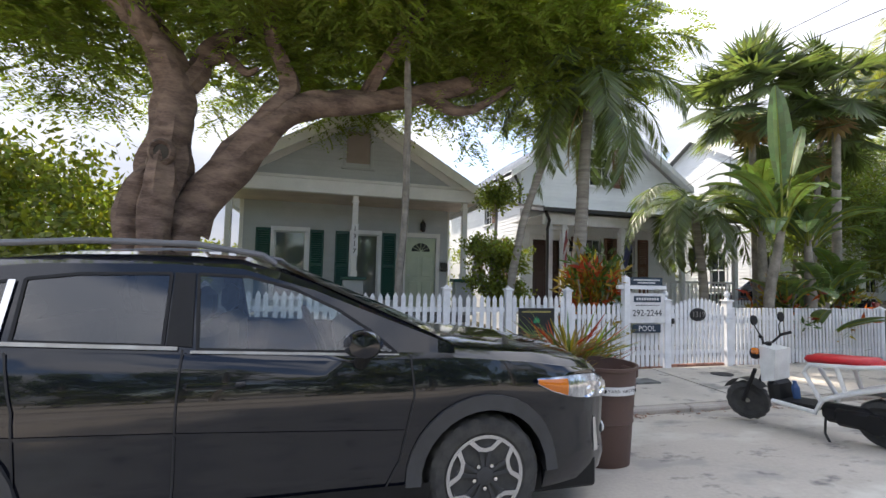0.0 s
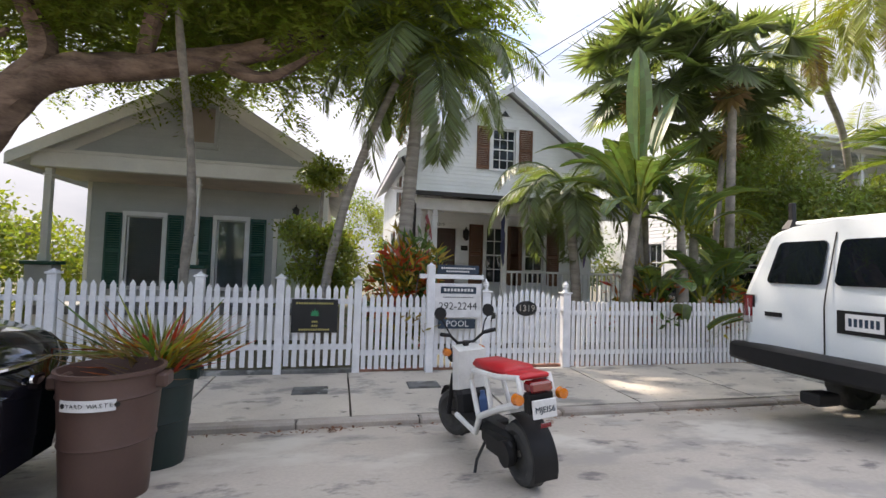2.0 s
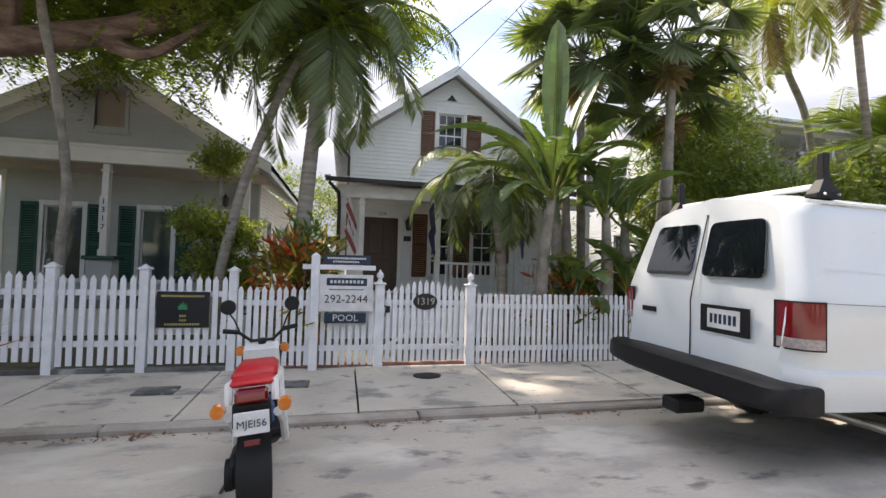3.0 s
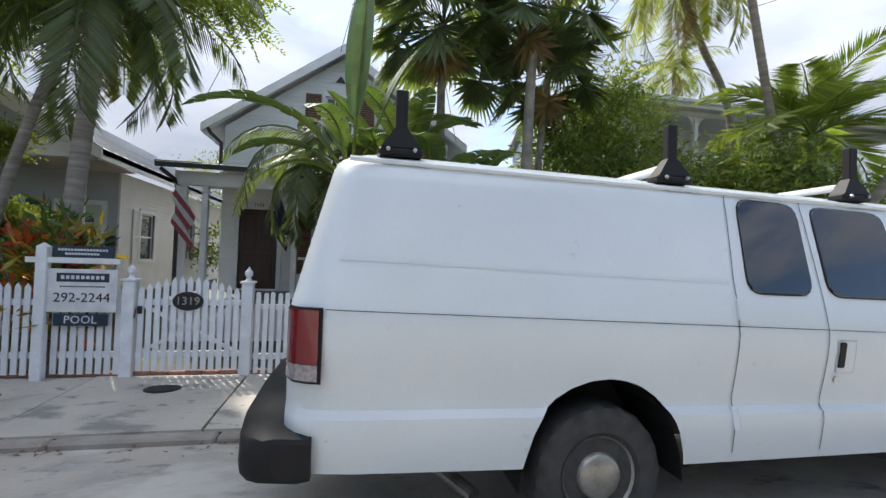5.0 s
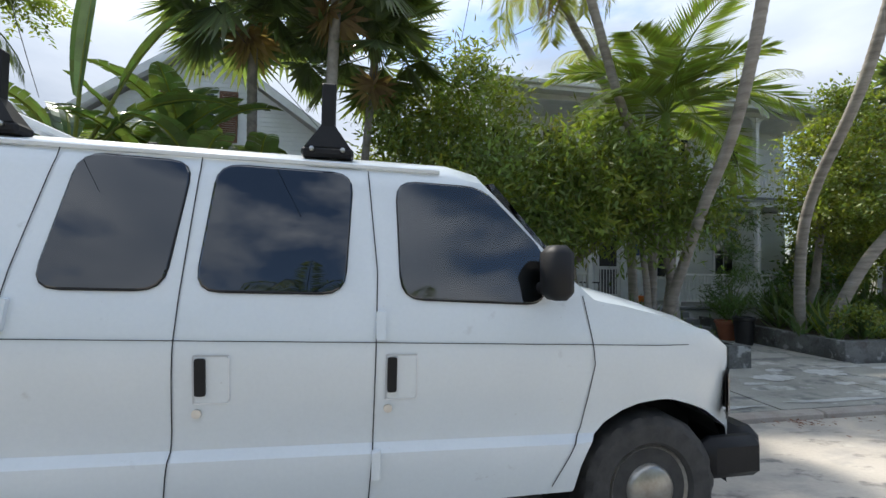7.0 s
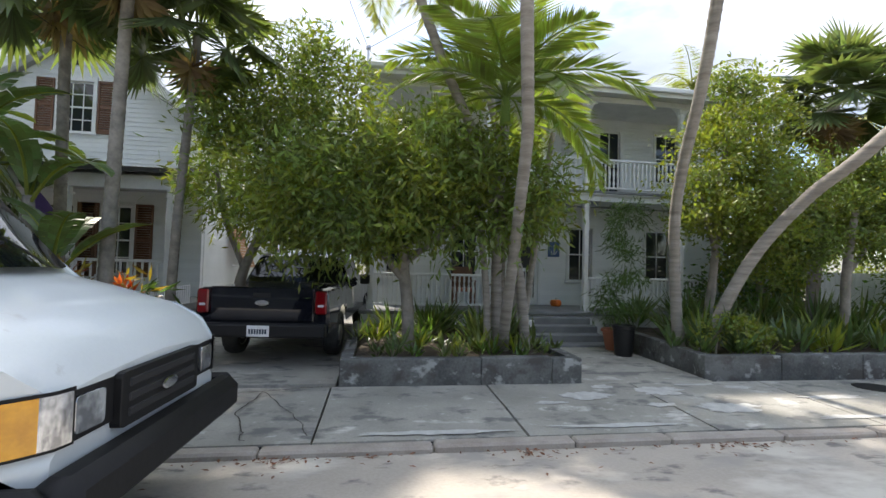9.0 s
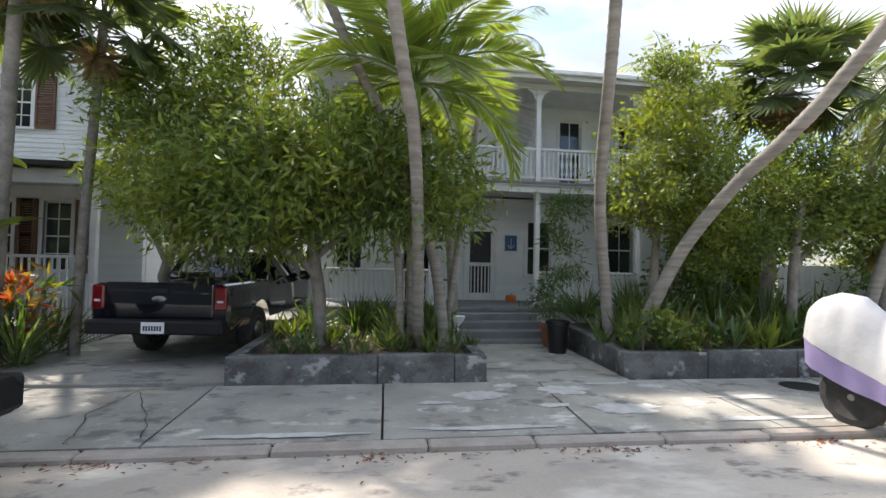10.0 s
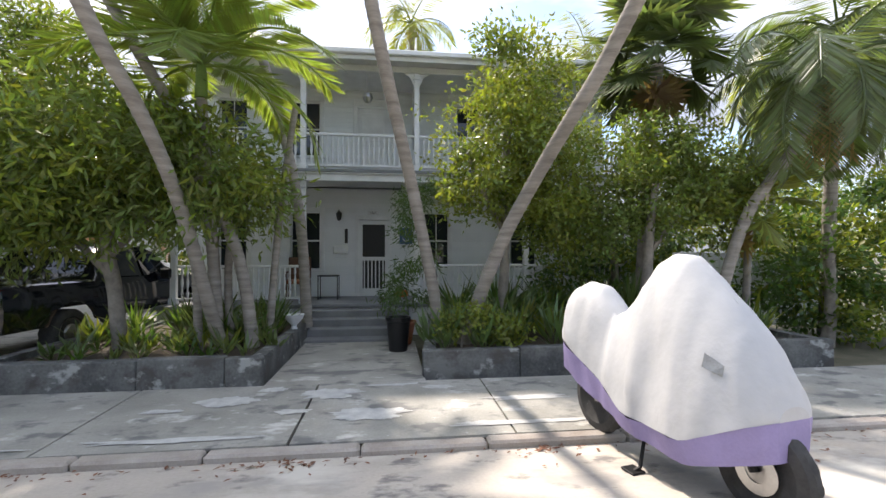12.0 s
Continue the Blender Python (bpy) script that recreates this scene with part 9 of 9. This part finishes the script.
for args in (("yard_tree", "bright green leafy tree beside the cottage", (-7.2, 8.6), [(-7.0, 8.6, 2.6, 1.8, 1.4, 1.3), (-8.6, 9.0, 3.0, 1.6, 1.4, 1.2), (-6.2, 8.9, 1.6, 1.2, 1.0, 0.9), (-9.6, 8.8, 1.8, 1.4, 1.2, 1.2), (-7.6, 8.2, 1.2, 1.5, 1.0, 0.8), (-8.4, 9.8, 1.6, 2.6, 0.8, 1.6), (-6.8, 9.6, 2.2, 1.6, 0.8, 1.4), (-11.5, 9, 2.4, 1.6, 1.4, 1.6)], 4600, M_LEAF4),
             ("yard_tree", "yellow-green leafy bushes behind the cottage yard", (-6.5, 14), [(-6.2, 13.5, 1.9, 1.4, 1.2, 1.3), (-5.4, 12.8, 1.2, 0.8, 0.9, 0.9), (-7.8, 14, 2.4, 1.5, 1.3, 1.5), (-10, 14, 2.6, 2, 1.5, 1.8), (-7.5, 16, 1.6, 3.0, 1.0, 1.6), (-12.5, 15, 2.2, 2.5, 1.4, 2.0)], 3600, M_LEAF4),
             ("yard_tree", "sunlit leafy trees seen between the houses", (2.6, 20), [(2.6, 17, 1.8, 0.8, 1.2, 1.3), (2.9, 22, 3.4, 1.6, 1.4, 1.5), (0.5, 24, 5.0, 2.2, 1.6, 1.4)], 1200, M_LEAF4),
             ("yard_tree", "leafy trees behind the driveway", (11.5, 18), [(11.6, 17, 2.6, 1.4, 1.4, 1.6), (11.0, 19, 4.2, 1.4, 1.5, 1.4)], 1100, M_LEAF3),
             ("yard_tree", "dark leafy bushes at the far garden edge", (26.8, 8.2), [(26.6, 8.6, 1.4, 1.0, 0.9, 1.2), (28.2, 8.8, 2.0, 1.3, 1.2, 1.6), (27.4, 8.4, 0.8, 1.0, 0.8, 0.7), (30.0, 9.5, 2.6, 1.6, 1.5, 2.0)], 1800, M_LEAF3),
             ("yard_tree", "dense dark bushes between the house and the side fence", (23.6, 10.6), [(22.4, 10.4, 1.2, 0.8, 0.6, 0.9), (23.6, 10.6, 1.3, 0.9, 0.6, 1.1), (24.6, 11.4, 1.6, 0.9, 0.8, 1.3), (25.6, 12.0, 1.6, 1.0, 0.9, 1.4)], 1500, M_LEAF3),
             ("yard_tree", "green crown behind the balcony house", (26, 14), [(26.5, 13, 3.4, 1.8, 1.5, 1.8), (29.5, 14, 4.0, 2.0, 1.8, 2.0), (33, 15, 4, 2.5, 2, 2.5)], 1500, M_LEAF4)):
    nm, lb_, (tx, ty), bl, n_, m_ = args
    leafy_tree(nm, lb_, [([(tx, ty, 0), (tx + 0.1, ty, 1.2), (tx, ty, 2.4)], [0.12, 0.10, 0.06])], bl, n_, 7, 0.16, 0.075, m_, spread=0.13, droop=0.25)
# trees across the road, seen in glass and paint
ra = random.Random(21)
for x in range(-14, 36, 4):
    x, h_ = x + ra.uniform(-0.8, 0.8), ra.uniform(0.0, 2.2)
    leafy_tree("street_tree", "leafy street tree across the road", [([(x, -12.5, 0), (x + 0.2, -12.5, 1.8), (x, -12.5, 3.8 + h_)], [0.2, 0.16, 0.10])], [(x, -12.5, 4.4 + h_, 1.9, 1.5, 1.5), (x + 1.5, -12.2, 3.0, 1.5, 1.2, 1.3), (x - 1.5, -12.6, 3.2, 1.5, 1.2, 1.3), (x, -12.8, 1.4, 2.0, 0.8, 1.2)], 700, 6, 0.30, 0.17, M_LEAF3, spread=0.25)
for x, h_ in ((-5.0, 7.0), (8.6, 8.0), (12.4, 7.2), (20.0, 7.6)):
    feather_palm("street_palm", "tall palm across the road", [(x, -10.6, 0), (x + 0.3, -10.6, h_ * 0.5), (x + 0.2, -10.6, h_)], 0.13, 0.09, 12, 2.2, 0.6, M_PALM, 1.8, -0.6, 1.2, 0, pairs=26, lw=0.06)

# low plants
tuft("green_cuttings", "garden cuttings with grassy green and rust leaves", "plant", B2[0], B2[1], 0.80, 380, 0.50, 0.030, (M_LEAF4, M_DRY, M_LEAF3, M_CROTY, M_DRY, M_CROTR), 0.30, 0.35)
rq = random.Random(3)
for i in range(46):
    x = 18.95 + 0.12 * i + rq.uniform(-0.1, 0.1)
    y = rq.uniform(6.75, 7.9)
    tuft("strap_plant", "upright strap leaved plant in the planter", "plant", x, y, 0.38, 18, rq.uniform(0.35, 0.62), 0.07, (M_LEAF4,) if rq.random() < 0.35 else (M_BANANA,), 0.07, 1.6, "planter plants")
for i in range(40):
    x = 13.55 + 0.077 * i + rq.uniform(-0.1, 0.1)
    tuft("low_plant", "low spiky green plant in the planter", "plant", x, rq.uniform(6.6, 8.2), 0.38, 16, rq.uniform(0.2, 0.42), 0.05, (rq.choice((M_LEAF3, M_BANANA, M_LEAF4, M_PALM)),), 0.06, 1.0, "planter plants")
for i in range(12):
    x = rq.uniform(13.6, 16.4)
    tuft("fern", "feathery dark green fern in the planter", "plant", x, rq.uniform(7.4, 9.6), 0.38, 60, 0.55, 0.05, (M_LEAF3, M_PALM), 0.15, 0.8, "planter ferns")
for i in range(16):
    tuft("fern", "feathery dark green fern by the porch", "plant", rq.uniform(19.4, 24.5), rq.uniform(8.2, 10.0), 0.38, 70, rq.uniform(0.5, 0.9), 0.06, (M_LEAF3, M_PALM), 0.2, 0.9, "planter ferns")
for x, y in ((10.2, 7.3), (10.05, 8.2), (9.5, 7.2), (8.9, 7.4), (8.4, 6.9)):
    tuft("palmetto", "low dark palmetto clump by the fence", "plant", x, y, 0.1, 90, 0.8, 0.045, (M_PALM, M_LEAF3), 0.15, 0.9, "palmetto clumps")
leafy_tree("hibiscus_bush", "small yellow-green bush with red flowers in the planter", [([(19.35, 6.95, 0.4), (19.4, 6.95, 0.8)], [0.02, 0.012])], [(19.4, 6.9, 0.85, 0.45, 0.3, 0.3), (19.8, 6.9, 0.7, 0.3, 0.25, 0.22)], 150, 7, 0.08, 0.05, M_LEAF4, spread=0.05)
o = thing("potted_bush", "feathery potted bush in a terracotta pot beside steps", "plant")
part("pot", MB().lathe([(0.15, 0), (0.22, 0.36), (0.25, 0.37), (0.25, 0.42), (0.21, 0.42), (0.2, 0.34), (0, 0.34)], (18.55, 8.75, 0.15), 20), M_TERRA, o, "", 40)
foliage(o, [(18.55, 8.7, 1.15, 0.42, 0.38, 0.42), (18.75, 8.7, 1.9, 0.3, 0.3, 0.6), (18.8, 8.8, 2.7, 0.3, 0.3, 0.35)], 300, 8, 0.16, 0.022, M_LEAF3, 0.06, 0.5)
o = thing("black_planter_pot", "tall black planter pot beside the steps", "pot")
part("pot", MB().lathe([(0.16, 0), (0.20, 0.5), (0.22, 0.52), (0.22, 0.58), (0.18, 0.58), (0.17, 0.5), (0, 0.5)], (18.45, 8.2, 0.145), 20), M_BLACK, o, "", 40)
o = thing("pumpkin", "orange pumpkin on the porch floor", "pumpkin")
pm = MB()
for a in range(10):
    q = a * 0.6283
    pm.lathe([(0.0, 0.01), (0.06, 0.02), (0.09, 0.10), (0.06, 0.18), (0.0, 0.19)], (18.62 + 0.07 * math.cos(q), 11.9 + 0.07 * math.sin(q), FL3), 10)
part("flesh", pm, M_ORANGE, o, "", 60)
part("stalk", MB().tube([(18.62, 11.9, FL3 + 0.17), (18.63, 11.9, FL3 + 0.24)], 0.015, 6), M_BARK2, o)
o = thing("porch_chair", "wooden porch armchair with a cushion", "chair")
part("seat", MB().box(15.75, 11.6, 1.10, 16.3, 12.1, 1.20, 0.03), M_TERRA, o)
part("backrest", MB().box(15.75, 12.08, 1.2, 16.3, 12.16, 1.75, 0.02), M_BROWNSH, o)
for x in (15.78, 16.27):
    for y in (11.63, 12.1):
        part("leg", MB().box(x - 0.03, y - 0.03, FL3, x + 0.03, y + 0.03, 1.36 if y < 12 else 1.12, 0.005), M_BROWNSH, o)
    part("armrest", MB().box(x - 0.04, 11.58, 1.36, x + 0.04, 12.12, 1.40, 0.01), M_BROWNSH, o)
o = thing("side_table", "small black metal plant stand on the porch", "table")
part("top", MB().box(16.55, 11.5, 1.28, 17.05, 11.9, 1.31, 0.006), M_BLACK, o)
for x in (16.57, 17.03):
    for y in (11.52, 11.88):
        part("leg", MB().tube([(x, y, FL3), (x, y, 1.28)], 0.012, 6), M_BLACK, o)
o = thing("shell_basin", "small white shell shaped basin beside the steps", "ornament")
part("basin", MB().lathe([(0.05, 0.0), (0.07, 0.02), (0.04, 0.10), (0.15, 0.22), (0.18, 0.30), (0.15, 0.29), (0.0, 0.2)], (16.62, 8.6, 0.45), 16), M_WHITE, o, "", 60)
part("plinth", MB().box(16.52, 8.5, 0.15, 16.72, 8.7, 0.45, 0.01), M_PLANTER, o)
# flags of the white house
for x0, col, nm, lb_ in ((5.72, (0.05, 0.06, 0.16), "flag", "dark blue flag hanging from a porch post"), (7.85, (0.14, 0.09, 0.30), "flag", "purple and yellow flag hanging from a porch post"), (3.95, (0.40, 0.10, 0.12), "striped_flag", "faded red and white striped flag on the porch post")):
    o = thing(nm, lb_, "flag")
    part("pole", MB().tube([(x0, 9.72, 2.35), (x0 - 0.25, 9.05, 3.05)], 0.012, 6), M_WHITE, o)
    M_F = mat("flag_cloth", col, 0.8, scale=4)
    rws = []
    for i in range(9):
        t = i / 8
        rws.append([(x0 - 0.08 - 0.17 * s + 0.05 * math.sin(t * 9 + s * 2), 9.52 - 0.45 * s + 0.03 * math.sin(t * 7), 2.55 + 0.48 * s - t * 0.72) for s in (0, 0.33, 0.66, 1)])
    part("cloth", MB().grid(rws), M_F, o, "", 60)
    if nm == "striped_flag":
        for k in range(4):
            part("stripe", MB().grid([[(a, b - 0.006, c) for a, b, c in rws[2 * k]], [(a, b - 0.006, c) for a, b, c in rws[2 * k + 1]]]), M_LABEL, o)
    if x0 == 7.85:
        part("band", MB().grid([[(a, b - 0.006, c) for a, b, c in rws[5]], [(a, b - 0.006, c) for a, b, c in rws[8]]]), M_CROTY, o)
# cables
cab = thing("service_cable", "black overhead service cable", "cable")
for a, b in (((13.29, 13.1, 8.0), (10.5, -6, 8.6)), ((13.29, 13.1, 8.0), (30, -6, 11.5)), ((3.3, 11.6, 5.4), (12, -6, 8.9)), ((9.6, 11.5, 4.9), (4.0, -6, 9.2)), ((6.5, 11.5, 7.0), (9.0, -6, 8.6))):
    pts = [Vector(a).lerp(Vector(b), t / 12) + Vector((0, 0, -1.0 * 4 * (t / 12) * (1 - t / 12) * 0.5)) for t in range(13)]
    part("wire", MB().tube(pts, 0.008, 5), M_BLACK, cab)
# fallen leaves
lt = R.rand(1000, 3)
base = np.stack([-6 + 32 * lt[:, 0] + 0.3 * np.sin(lt[:, 0] * 90), 4.37 - 0.09 * np.abs(R.normal(size=1000)) * (1 + 3 * lt[:, 1] ** 6), np.zeros(1000)], 1)
base[:, 2] = [road_z(v) + 0.012 for v in base[:, 1]]
ang = R.rand(1000) * 6.283
ax = np.stack([np.cos(ang), np.sin(ang), 0.15 * R.rand(1000)], 1)
sd = np.stack([-np.sin(ang), np.cos(ang), 0.1 * R.normal(size=1000)], 1)
tagged(part("leaf_litter", leaf_mesh("leaf_litter", base, unit(ax), unit(sd), 0.03 + 0.06 * R.rand(1000), 0.012 + 0.02 * R.rand(1000)), mat("litter", (0.20, 0.085, 0.045), 0.8, per_island=0.4)), "brown fallen leaves along the kerb", "leaf litter", "", "stuff")
